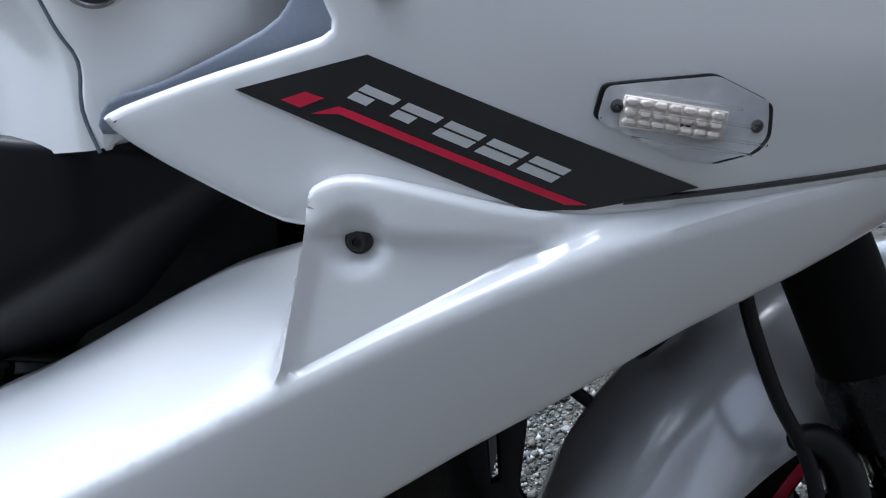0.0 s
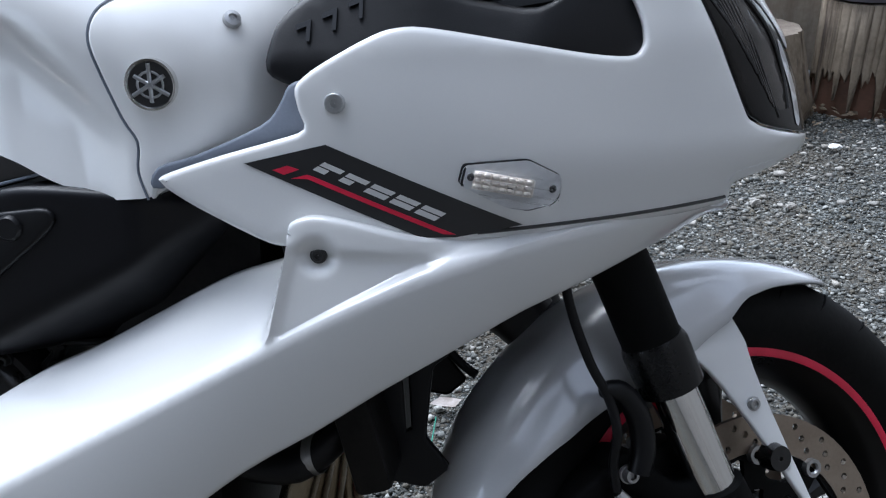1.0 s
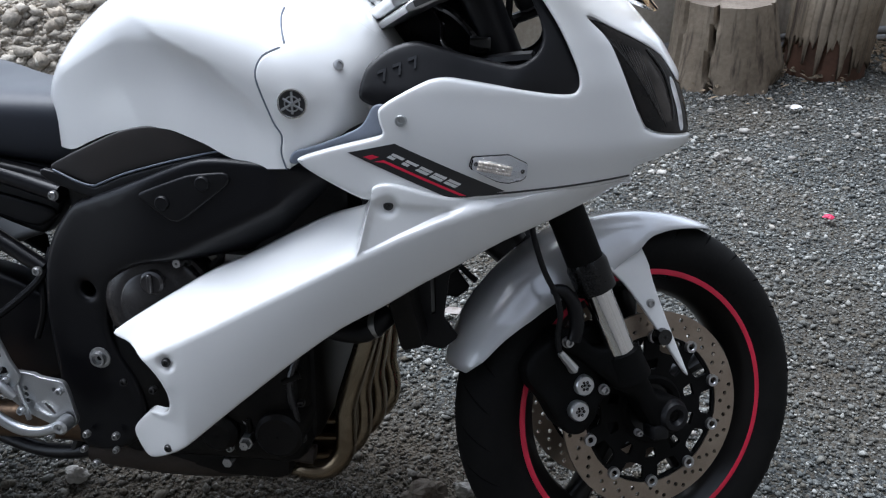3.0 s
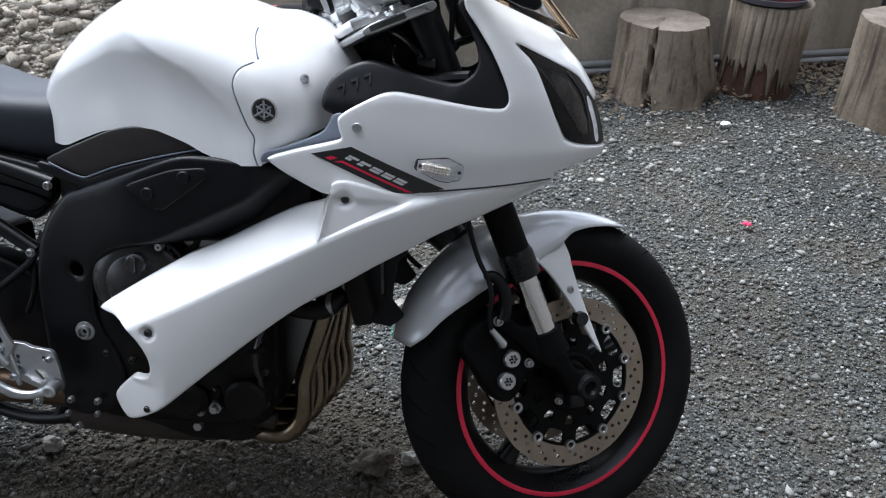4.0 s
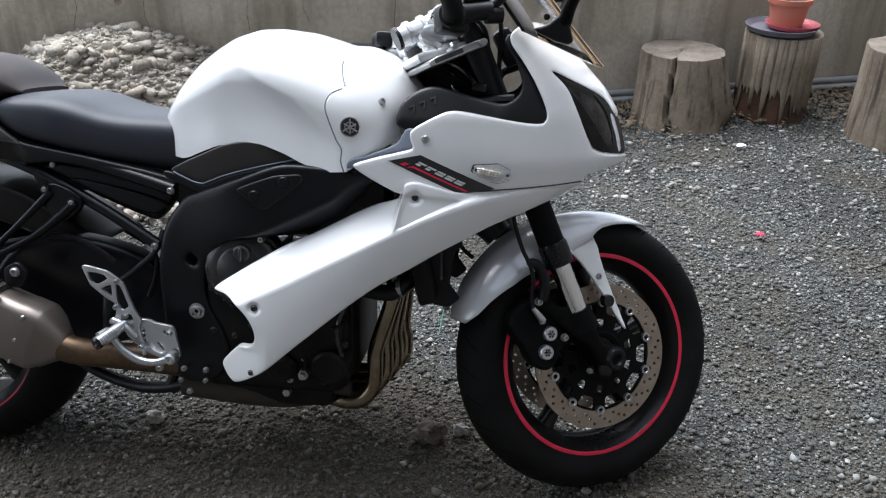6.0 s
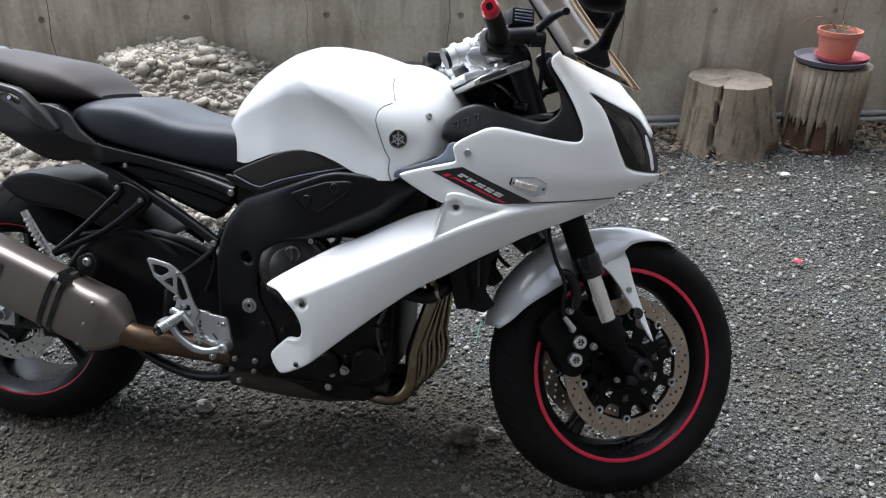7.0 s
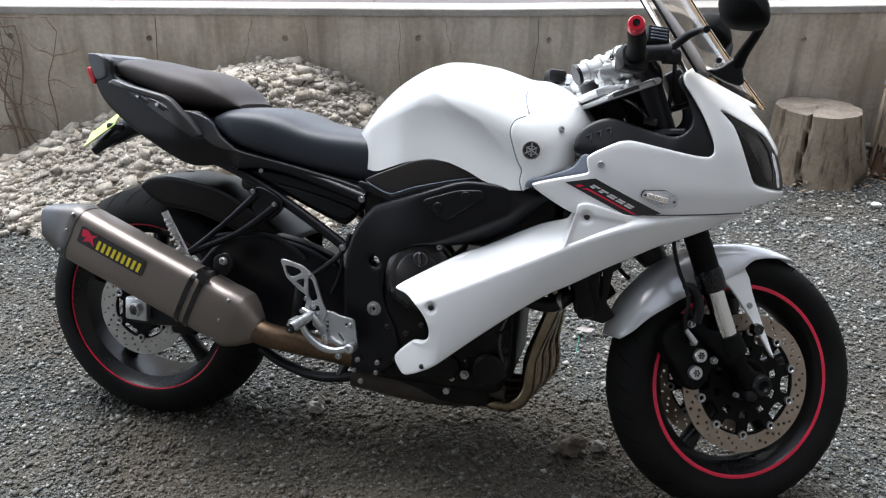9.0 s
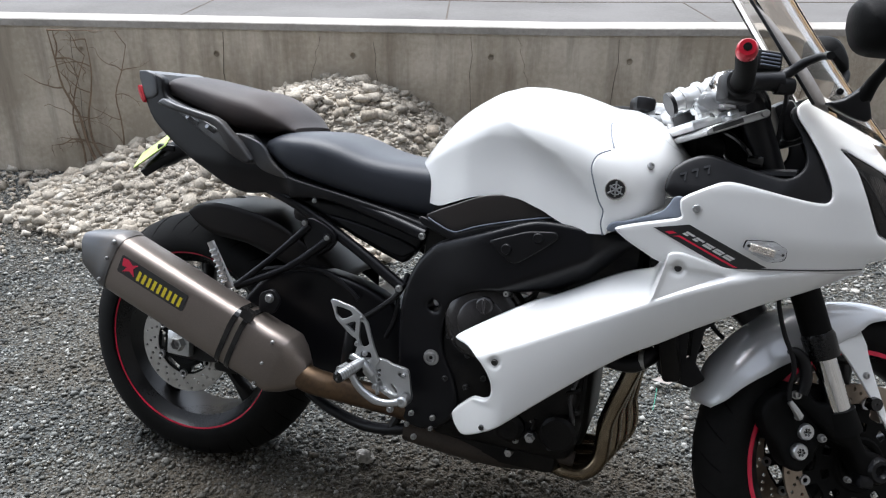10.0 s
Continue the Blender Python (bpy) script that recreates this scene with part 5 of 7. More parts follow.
part("sensor_plug", lathe([(0.001, -0.022), (0.007, -0.022), (0.008, -0.012), (0.011, -0.012), (0.012, 0.006)], 6, (0.845, -0.172, 0.262)), BOLT, engine, "bright hexagon plug")
part("drain_plug", lathe([(0.001, -0.012), (0.008, -0.012), (0.010, 0.004)], 6, (0.80, -0.142, 0.205)), BOLT, engine)
part("stand_link", tube([(0.60, -0.13, 0.21), (0.53, -0.12, 0.185), (0.45, -0.10, 0.172), (0.36, -0.08, 0.185), (0.30, -0.07, 0.21)], 0.013, 10, 4), FRAMEB, bike)
part("linkage_arm", tube([(0.53, -0.12, 0.19), (0.55, -0.12, 0.235)], 0.011, 8, 1), FRAMEB, bike)
for k, (pts, r) in enumerate((([(0.79, -0.160, 0.555), (0.775, -0.170, 0.568), (0.76, -0.170, 0.552)], 0.005), ([(0.80, -0.155, 0.53), (0.82, -0.165, 0.552), (0.80, -0.165, 0.565)], 0.006))):
    part("coolant_hose", tube(pts, r, 8, 4), ENGINE, engine)
part("banjo_bolt", lathe([(0.002, -0.008), (0.006, -0.008), (0.0075, 0.004)], 8, (0.768, -0.192, 0.548)), BOLT, engine)
part("airbox", box(0.56, 0.98, -0.115, 0.115, 0.56, 0.72, 0.02, 2), ENGINE, bike)
# side stand on the far side
part("side_stand", tube([(0.60, 0.13, 0.22), (0.56, 0.20, 0.10), (0.53, 0.255, -0.045)], 0.012, 10, 3), FRAMEB, bike)
part("stand_foot", box(0.50, 0.57, 0.235, 0.285, -0.056, -0.046, 0.003, 1), FRAMEB, bike)

# radiator with side guards
rad = part("radiator", box(1.05, 1.085, -0.17, 0.17, 0.42, 0.66, 0.008), ENGINE, bike, "black radiator behind the front wheel", m=Matrix.Translation((1.067, 0, 0.54)) @ Matrix.Rotation(radians(-14), 4, "Y") @ Matrix.Translation((-1.067, 0, -0.54)))
GUARD = fillet([(1.035, 0.60), (1.038, 0.47), (1.040, 0.424), (1.052, 0.412), (1.099, 0.391), (1.127, 0.406), (1.112, 0.44), (1.126, 0.478), (1.136, 0.505), (1.156, 0.514), (1.156, 0.60)], 0.005)
guard = part("radiator_guard", panel(GUARD, lambda x, z: 0.115, 0.02, 0.003, 0.004, holes=[[(1.096, 0.45), (1.101, 0.452), (1.113, 0.508), (1.108, 0.510)]], mirror=True), SATIN, rad, "black radiator side guard")
bolt(guard, 1.075, -0.118, 0.447, 0.005, 0.004, DARKBOLT)
part("radiator_hose", tube([(1.04, -0.13, 0.47), (1.0, -0.15, 0.455), (0.95, -0.15, 0.47), (0.92, -0.14, 0.49)], 0.017, 12, 4), SATIN, rad)
part("hose_clip", lathe([(0.0185, -0.005), (0.0195, 0), (0.0185, 0.005)], 18), BOLT, rad, m=Matrix.Translation((1.018, -0.145, 0.46)) @ Matrix.Rotation(radians(80), 4, "Z"))

# ---- rearsets ----
BRKT = fillet([(0.414, 0.486), (0.430, 0.485), (0.466, 0.477), (0.486, 0.464), (0.500, 0.450), (0.507, 0.430), (0.519, 0.398), (0.531, 0.376), (0.520, 0.352), (0.498, 0.360), (0.474, 0.366), (0.478, 0.384), (0.482, 0.400), (0.478, 0.412), (0.462, 0.420), (0.430, 0.446)], 0.004)
H1 = fillet([(0.426, 0.476), (0.462, 0.468), (0.468, 0.458), (0.442, 0.447), (0.430, 0.456)], 0.003)
H2 = fillet([(0.450, 0.440), (0.474, 0.449), (0.474, 0.424)], 0.003)
H3 = fillet([(0.483, 0.455), (0.493, 0.446), (0.508, 0.405), (0.492, 0.396), (0.484, 0.414)], 0.004)
H4 = fillet([(0.490, 0.388), (0.511, 0.390), (0.515, 0.378), (0.490, 0.374)], 0.003)
rs = part("heel_guard", plate(BRKT, -0.234, -0.229, 0.001, [H1, H2, H3, H4]), ALLOY, bike, "bright drilled alloy heel guard and footrest bracket")
RP = fillet([(0.510, 0.378), (0.545, 0.376), (0.552, 0.371), (0.589, 0.366), (0.594, 0.356), (0.604, 0.304), (0.598, 0.291), (0.574, 0.290), (0.530, 0.310), (0.492, 0.342)], 0.005)
part("footrest_plate", plate(RP, -0.224, -0.217, 0.001, [disc_pts(0.575, 0.352, 0.004, 10), disc_pts(0.530, 0.352, 0.0035, 10), disc_pts(0.530, 0.342, 0.0035, 10), disc_pts(0.531, 0.332, 0.0035, 10), fillet([(0.556, 0.328), (0.570, 0.312), (0.573, 0.315), (0.559, 0.331)], 0.001)]), ALLOY, rs)
part("brake_lever", tube([(0.470, -0.252, 0.358), (0.480, -0.252, 0.345), (0.498, -0.252, 0.321), (0.530, -0.250, 0.300), (0.562, -0.246, 0.296), (0.592, -0.240, 0.305)], [0.007, 0.0075, 0.008, 0.0085, 0.0075, 0.0095], 12, 5), ALLOY, rs, "polished brake pedal lever")
part("lever_boss", lathe([(0.003, -0.008), (0.008, -0.009), (0.0115, -0.006), (0.012, 0.016)], 18, (0.592, -0.243, 0.305)), ALLOY, rs)
part("footpeg", tube([(0.500, -0.238, 0.372), (0.488, -0.262, 0.362), (0.474, -0.302, 0.352)], [0.008, 0.012, 0.012], 16, 2), ALLOY, rs, "knurled alloy footpeg")
for u in np.linspace(0.15, 0.9, 6):
    p, q = Vector((0.488, -0.262, 0.362)), Vector((0.474, -0.302, 0.352))
    c, d = p.lerp(q, u), (q - p).normalized()
    part("peg_ring", tube([c - d * 0.0012, c + d * 0.0012], 0.0128, 16, 1), BOLT, rs)
part("peg_end", lathe([(0.001, -0.002), (0.006, -0.003), (0.0118, 0.0), (0.012, 0.006)], 16), GLOSSB, rs, m=Matrix.Translation((0.4735, -0.3035, 0.3515)) @ Matrix.Rotation(radians(-18), 4, "Z"))
part("peg_mount", tube([(0.476, -0.240, 0.378), (0.500, -0.243, 0.368), (0.522, -0.240, 0.345)], [0.007, 0.008, 0.006], 10, 3), ALLOY, rs)
part("toe_peg", tube([(0.470, -0.252, 0.360), (0.462, -0.275, 0.356)], 0.007, 12, 1), ALLOY, rs)
for x, z, r in ((0.487, 0.458, 0.0045), (0.482, 0.404, 0.005), (0.500, 0.386, 0.005), (0.510, 0.370, 0.005), (0.514, 0.352, 0.0065), (0.528, 0.322, 0.006), (0.585, 0.352, 0.0055), (0.474, 0.374, 0.006)):
    bolt(rs, x, -0.236 if x < 0.53 else -0.226, z, r, 0.006, ALLOY)
bolt(rs, 0.563, -0.232, 0.279, 0.0065, 0.007, ALLOY)
part("brake_cylinder", tube([(0.445, -0.20, 0.345), (0.452, -0.205, 0.385), (0.447, -0.20, 0.43)], [0.012, 0.014, 0.007], 10, 3), SATIN, rs)
part("brake_rod", tube([(0.53, -0.225, 0.302), (0.52, -0.23, 0.36)], 0.004, 8, 1), ALLOY, rs)
part("rear_hose", tube([(0.45, -0.19, 0.43), (0.49, -0.17, 0.46), (0.53, -0.15, 0.50), (0.54, -0.13, 0.54)], 0.006, 8, 4), SATIN, bike)
part("shock_hose", tube([(0.51, -0.15, 0.40), (0.525, -0.15, 0.44), (0.53, -0.15, 0.48), (0.51, -0.12, 0.52)], 0.005, 8, 4), SATIN, bike)

# ---- front end, turned with the bars ----
fork = part("fork_leg", tube([(1.229, -0.105, 0.66), (1.2637, -0.105, 0.585), (1.302, -0.105, 0.497), (1.3065, -0.105, 0.487)], [0.0265, 0.027, 0.027, 0.0265], 20, 1), CALBLACK, bike, "black upside-down fork leg", m=STEER)
part("fork_upper", tube([(1.090, -0.105, 0.975), (1.229, -0.105, 0.66)], 0.026, 20, 1), SATIN, fork)
part("fork_seal", tube([(1.288, -0.105, 0.531), (1.291, -0.105, 0.524), (1.3075, -0.105, 0.487)], [0.0275, 0.0305, 0.0295], 20, 1), RIM, fork)
part("fork_slider", tube([(1.305, -0.105, 0.49), (1.36, -0.105, 0.37)], 0.0215, 20, 1), CHROME, fork, "polished fork slider")
FOOT = catmull([(1.335, 0.402), (1.374, 0.396), (1.386, 0.366), (1.410, 0.322), (1.440, 0.315), (1.466, 0.300), (1.466, 0.270), (1.444, 0.255), (1.415, 0.262), (1.392, 0.290), (1.372, 0.322), (1.345, 0.334), (1.326, 0.352), (1.308, 0.366), (1.284, 0.384), (1.262, 0.394), (1.252, 0.412), (1.262, 0.428), (1.284, 0.424), (1.306, 0.402)], 3)
part("fork_bottom", panel(FOOT, lambda x, z: 0.116 - 0.10 * max(0, x - 1.40) - 0.30 * max(0, 1.33 - x), 0.012, 0.010, 0.035), CALBLACK, fork, "black cast fork foot and caliper mount")
part("slider_socket", tube([(1.350, -0.105, 0.393), (1.368, -0.105, 0.352)], [0.0265, 0.030], 20, 1), CALBLACK, fork)
part("pinch_lug", box(1.40, 1.428, -0.118, -0.085, 0.252, 0.275, 0.005, 2), SATIN, fork)
part("axle_boss", lathe([(0.008, -0.115), (0.013, -0.122), (0.020, -0.122), (0.026, -0.112), (0.028, -0.07)], 24, (1.437, 0, 0.286)), SATIN, fork)
part("axle_end", lathe([(0.003, -0.112), (0.009, -0.113), (0.012, -0.108)], 6, (1.437, 0, 0.286)), ENGINE, fork)
fl = part("fork_leg", tube([(1.090, 0.105, 0.975), (1.229, 0.105, 0.66), (1.3065, 0.105, 0.487)], 0.027, 16, 1), SATIN, bike, m=STEER)
part("fork_slider", tube([(1.305, 0.105, 0.49), (1.36, 0.105, 0.37)], 0.0215, 16, 1), CHROME, fl)
part("fork_bottom", tube([(1.352, 0.105, 0.392), (1.40, 0.105, 0.310), (1.431, 0.10, 0.284)], [0.028, 0.033, 0.030], 16, 2), SATIN, fl)
part("lower_clamp", box(1.12, 1.23, -0.14, 0.14, 0.645, 0.685, 0.01), SATIN, bike, m=STEER @ Matrix.Translation((1.2, 0, 0.66)) @ Matrix.Rotation(radians(24), 4, "Y") @ Matrix.Translation((-1.2, 0, -0.66)))
part("lower_cowl", tube([(1.15, -0.03, 0.60), (1.19, -0.05, 0.585), (1.23, -0.06, 0.55)], [0.03, 0.035, 0.03], 12, 3), SATIN, bike)

# caliper on the rear of the right leg
CAL = catmull([(1.285, 0.405), (1.308, 0.392), (1.318, 0.372), (1.325, 0.35), (1.342, 0.338), (1.345, 0.322), (1.326, 0.312), (1.318, 0.288), (1.30, 0.268), (1.27, 0.272), (1.25, 0.295), (1.232, 0.325), (1.215, 0.345), (1.205, 0.372), (1.222, 0.40), (1.25, 0.415)], 3)
cal = part("brake_caliper", panel(CAL, lambda x, z: 0.092 + 0.004 * math.sin(x * 90) * math.sin(z * 75), 0.010, 0.008, 0.030), CALBLACK, bike, "black front brake caliper with two bright caps", m=STEER)
part("caliper_bridge", panel(catmull([(1.245, 0.38), (1.29, 0.42), (1.335, 0.43), (1.365, 0.385), (1.33, 0.35), (1.28, 0.36)], 3), lambda x, z: 0.086, 0.016, 0.008, 0.02), CALBLACK, cal)
for x, z in ((1.293, 0.344), (1.285, 0.306)):
    part("caliper_cap", lathe([(0.002, -0.006), (0.006, -0.006), (0.0065, -0.009), (0.0135, -0.009), (0.0155, -0.006), (0.0155, 0.004)], 24, (x, -0.093, z)), ALLOY, cal, "bright star-drive caliper cap")
    for q in range(6):
        a = q * math.pi / 3
        part("star_lobe", lathe([(0.0005, -0.0093), (0.0024, -0.0092)], 8, (x + 0.0058 * math.cos(a), -0.093, z + 0.0058 * math.sin(a))), GLOSSB, cal)
for x, z, r in ((1.265, 0.411, 0.0075), (1.271, 0.438, 0.005), (1.325, 0.335, 0.007), (1.273, 0.371, 0.006), (1.385, 0.262, 0.005)):
    bolt(cal, x, -0.098, z, r, 0.008)
part("banjo", tube([(1.250, -0.104, 0.398), (1.260, -0.106, 0.386), (1.272, -0.106, 0.372)], [0.005, 0.0065, 0.0075], 8, 3), ALLOY, cal)
part("brake_hose", tube([(1.198, -0.112, 0.61), (1.203, -0.115, 0.566), (1.219, -0.116, 0.518), (1.236, -0.117, 0.485), (1.243, -0.118, 0.455), (1.244, -0.108, 0.425), (1.249, -0.104, 0.400)], 0.0043, 10, 5), SATIN, bike, "black front brake hose", m=STEER)
part("hose_bracket", tube([(1.232, -0.114, 0.492), (1.250, -0.114, 0.488), (1.266, -0.113, 0.468), (1.272, -0.112, 0.438), (1.268, -0.110, 0.415)], [0.007, 0.010, 0.011, 0.011, 0.010], 10, 4), SATIN, bike, m=STEER)
part("clutch_cable", tube([(1.125, -0.07, 0.56), (1.145, -0.075, 0.535), (1.165, -0.08, 0.515), (1.18, -0.085, 0.505)], 0.0045, 8, 4), SATIN, bike)
part("fender_reflector", lathe([(0.002, -0.012), (0.012, -0.012), (0.0135, -0.002), (0.0135, 0.004)], 20, (1.421, -0.100, 0.408)), GLOSSB, bike, "round dark reflector on the fork", m=STEER)

# front mudguard: an arched shell with side legs
def fender_band(a0, a1, n, r_of, hw_of, drop_of):
    rows = []
    for t in np.linspace(0, 1, n):
        a = radians(a0 + (a1 - a0) * t)
        r, hw, drop = r_of(t), hw_of(t), drop_of(t)
        row = []
        for q in np.linspace(-1, 1, 25):
            d = drop * (abs(q) ** 3.2)
            row.append((FRONT[0] + (r - d) * math.cos(a), hw * (abs(q) ** 0.85) * (1 if q > 0 else -1), FRONT[2] + (r - d) * math.sin(a)))
        rows.append(row)
    return rows


FT = lambda a: (a - 64) / 101
rows = fender_band(64, 165, 48, interp([(FT(64), 0.308), (FT(80), 0.309), (FT(100), 0.312), (FT(130), 0.321), (FT(150), 0.324), (FT(165), 0.322)]), interp([(0, 0.020), (FT(65), 0.034), (FT(67), 0.046), (FT(72), 0.060), (FT(80), 0.070), (FT(90), 0.076), (FT(110), 0.080), (FT(150), 0.079), (FT(160), 0.068), (1.0, 0.045)]), interp([(0, 0.004), (FT(75), 0.016), (FT(86), 0.028), (FT(93), 0.038), (FT(98), 0.058), (FT(112), 0.080), (FT(130), 0.074), (FT(143), 0.058), (FT(154), 0.034), (FT(162), 0.018), (1.0, 0.008)]))
fender = part("front_mudguard", skin(rows, False), GREYEDWHITE, bike, "white front mudguard over the tyre, greyed for its dark reflections", m=STEER)
sol = fender.modifiers.new("thick", "SOLIDIFY")
sol.thickness = 0.003
LEG = catmull([(1.300, 0.545), (1.345, 0.575), (1.404, 0.572), (1.412, 0.535), (1.417, 0.490), (1.433, 0.430), (1.453, 0.365), (1.457, 0.350), (1.450, 0.354), (1.428, 0.392), (1.400, 0.440), (1.365, 0.490), (1.325, 0.525)], 3)
leg_w = lambda x, z: 0.0785 + 0.26 * max(0, 0.515 - z) - 0.75 * max(0, z - 0.515)
leg = part("mudguard_leg", panel(LEG, leg_w, 0.012, 0.003, 0.003, mirror=True), WHITE, fender)
bolt(leg, 1.406, -leg_w(1.406, 0.458) - 0.001, 0.458, 0.006, 0.004)

# top clamp, bars, controls
clampm = STEER @ Matrix.Translation((1.067, 0, 0.884)) @ Matrix.Rotation(radians(-24), 4, "Y")
tcpart = part("top_clamp", panel(fillet([(-0.058, -0.006), (-0.04, -0.008), (0.066, -0.008), (0.072, 0.0), (0.066, 0.007), (-0.04, 0.007), (-0.056, 0.004)], 0.004), lambda x, z: 0.14, 0.02, 0.003, 0.28), CLAMPM, bike, "silver top fork clamp", m=clampm)
part("clamp_label", panel([(-0.045, -0.004), (0.015, -0.004), (0.015, 0.004), (-0.045, 0.004)], lambda x, z: 0.1415, 0.02, 0, 0.001), DARKBOLT, tcpart)
for s in (-1, 1):
    part("fork_cap", lathe([(0.002, -0.010), (0.010, -0.010), (0.011, -0.004), (0.021, -0.002), (0.023, 0.016)], 20), ALLOY, tcpart, m=Matrix.Translation((0.02, s * 0.105, 0.012)) @ Matrix.Rotation(radians(-90), 4, "X"))
    part("clamp_bolt", lathe([(0.001, -0.004), (0.005, -0.004), (0.006, 0.004)], 10, (0.055, -0.141 if s < 0 else 0.141, 0.0)), BOLT, tcpart)
riser = part("bar_riser", box(-0.055, 0.035, -0.092, 0.092, 0.007, 0.026, 0.007), ALLOY, bike, "polished bar risers", m=clampm)
for s in (-1, 1):
    part("riser_post", tube([(-0.012, s * 0.062, 0.01), (-0.004, s * 0.062, 0.052)], [0.021, 0.018], 18, 1), PALEALLOY, riser)
    part("riser_cap", box(-0.028, 0.026, s * 0.062 - 0.021, s * 0.062 + 0.021, 0.034, 0.064, 0.007), ALLOY, riser)
    for d in (-0.017, 0.017):
        part("riser_bolt", lathe([(0.001, -0.004), (0.0042, -0.004), (0.005, 0.003)], 10), BOLT, riser, m=Matrix.Translation((d, s * 0.062, 0.065)) @ Matrix.Rotation(radians(-90), 4, "X"))
bar = part("handlebar", tube([(0.979, -0.315, 0.955), (1.016, -0.25, 0.946), (1.041, -0.19, 0.936), (1.055, -0.13, 0.936), (1.058, 0, 0.938), (1.055, 0.13, 0.940), (1.041, 0.19, 0.945), (1.016, 0.25, 0.955), (0.985, 0.315, 0.965)], 0.0125, 14, 5), ALLOY, bike, "silver tubular handlebar with red bar ends", m=STEER)
for s in (-1, 1):
    dz = 0.0 if s < 0 else 0.009
    part("grip", tube([(0.979, s * 0.316, 0.9547 + dz), (0.985, s * 0.305, 0.954 + dz), (1.016, s * 0.25, 0.946 + dz), (1.037, s * 0.20, 0.938 + dz)], [0.0150, 0.0165, 0.0175, 0.019], 16, 3), RUBBER, bar, "black rubber grip")
    part("grip_flange", tube([(1.035, s * 0.205, 0.939 + dz), (1.039, s * 0.195, 0.937 + dz)], 0.024, 16, 1), RUBBER, bar)
    e = part("bar_end", tube([(0.981, s * 0.312, 0.9545 + dz), (0.979, s * 0.316, 0.9547 + dz), (0.973, s * 0.329, 0.9557 + dz), (0.970, s * 0.335, 0.956 + dz)], [0.0130, 0.0165, 0.0160, 0.0128], 18, 1), REDALU, bar, "red anodised bar end")
    part("bar_end_socket", tube([(0.9715, s * 0.332, 0.956 + dz), (0.9695, s * 0.3362, 0.9562 + dz)], 0.0065, 12, 1), GLOSSB, e)
sw = part("switch_housing", box(1.02, 1.078, -0.188, -0.140, 0.912, 0.962, 0.010), SATIN, bar, "black switch housing")
part("lever_clamp", tube([(1.045, -0.185, 0.940), (1.085, -0.187, 0.950), (1.115, -0.19, 0.953)], [0.019, 0.016, 0.018], 14, 2), SATIN, bar)
res = part("fluid_reservoir", box(1.070, 1.118, -0.185, -0.135, 0.972, 1.006, 0.005), SATIN, bar, "black brake fluid reservoir with ribbed lid")
for k in range(4):
    part("lid_rib", box(1.076, 1.112, -0.1875, -0.184, 0.978 + 0.0062 * k, 0.981 + 0.0062 * k, 0.0008, 1), GREYPLASTIC, res)
part("brake_lever", tube([(1.105, -0.19, 0.955), (1.128, -0.195, 0.972), (1.140, -0.22, 0.985), (1.142, -0.26, 0.985), (1.130, -0.30, 0.975)], [0.011, 0.009, 0.008, 0.0065, 0.007], 10, 5), SATIN, bar, "black front brake lever")
part("lever_adjuster", tube([(1.105, -0.19, 0.945), (1.135, -0.192, 0.947)], 0.015, 12, 1), SATIN, bar)
part("reservoir_bracket", tube([(1.06, -0.16, 0.95), (1.08, -0.16, 0.975)], 0.008, 8, 1), SATIN, bar)
part("switch_housing", box(1.000, 1.048, 0.170, 0.215, 0.950, 0.983, 0.010), SATIN, bar)
part("cable_sleeve", tube([(1.018, 0.105, 0.945), (1.056, 0.095, 0.943)], 0.011, 14, 1), PALEPLASTIC, bar, "pale cable sleeve")
part("clutch_lever", tube([(1.06, 0.16, 0.96), (1.09, 0.20, 0.97), (1.08, 0.30, 0.975)], 0.008, 10, 4), SATIN, bar)
part("front_reservoir_cup", lathe([(0.002, -0.02), (0.02, -0.02), (0.022, 0.015), (0.002, 0.02)], 20, (1.06, -0.10, 0.962)), CLEAR, bar).visible_shadow = False
for pts in ([(1.09, -0.16, 0.95), (1.13, -0.13, 0.93), (1.15, -0.10, 0.88), (1.16, -0.08, 0.80)], [(1.03, -0.14, 0.94), (1.08, -0.10, 0.93), (1.13, -0.08, 0.90), (1.15, -0.05, 0.80)], [(1.10, -0.17, 0.955), (1.15, -0.15, 0.95), (1.165, -0.12, 0.90), (1.17, -0.10, 0.84)], [(1.03, 0.13, 0.94), (1.09, 0.08, 0.94), (1.15, 0.04, 0.90), (1.15, 0.02, 0.80)]):
    part("control_cable", tube(pts, 0.0048, 8, 5), SATIN, bike, m=STEER)
damper = part("steering_damper", tube([(0.985, -0.045, 0.922), (1.062, -0.052, 0.958)], 0.020, 20, 1), PALEALLOY, bike, "polished steering damper across the clamp", m=STEER)
part("damper_cap", tube([(0.980, -0.0445, 0.9195), (0.987, -0.0452, 0.923)], 0.0225, 20, 1), SATIN, damper)
for u in (0.32, 0.68, 1.0):
    part("damper_collar", tube([(0.978 + 0.080 * u - 0.003, -0.045 - 0.007 * u, 0.920 + 0.038 * u - 0.0015), (0.978 + 0.080 * u + 0.004, -0.045 - 0.007 * u, 0.920 + 0.038 * u + 0.002)], 0.0235, 20, 1), PALEALLOY, damper)
part("damper_reservoir", tube([(1.030, -0.090, 0.905), (1.066, -0.095, 0.968)], 0.024, 20, 1), CLEAR, damper, "clear fluid cup").visible_shadow = False
part("damper_block", box(1.055, 1.110, -0.100, -0.045, 0.918, 0.956, 0.006, 2), PALEALLOY, damper)
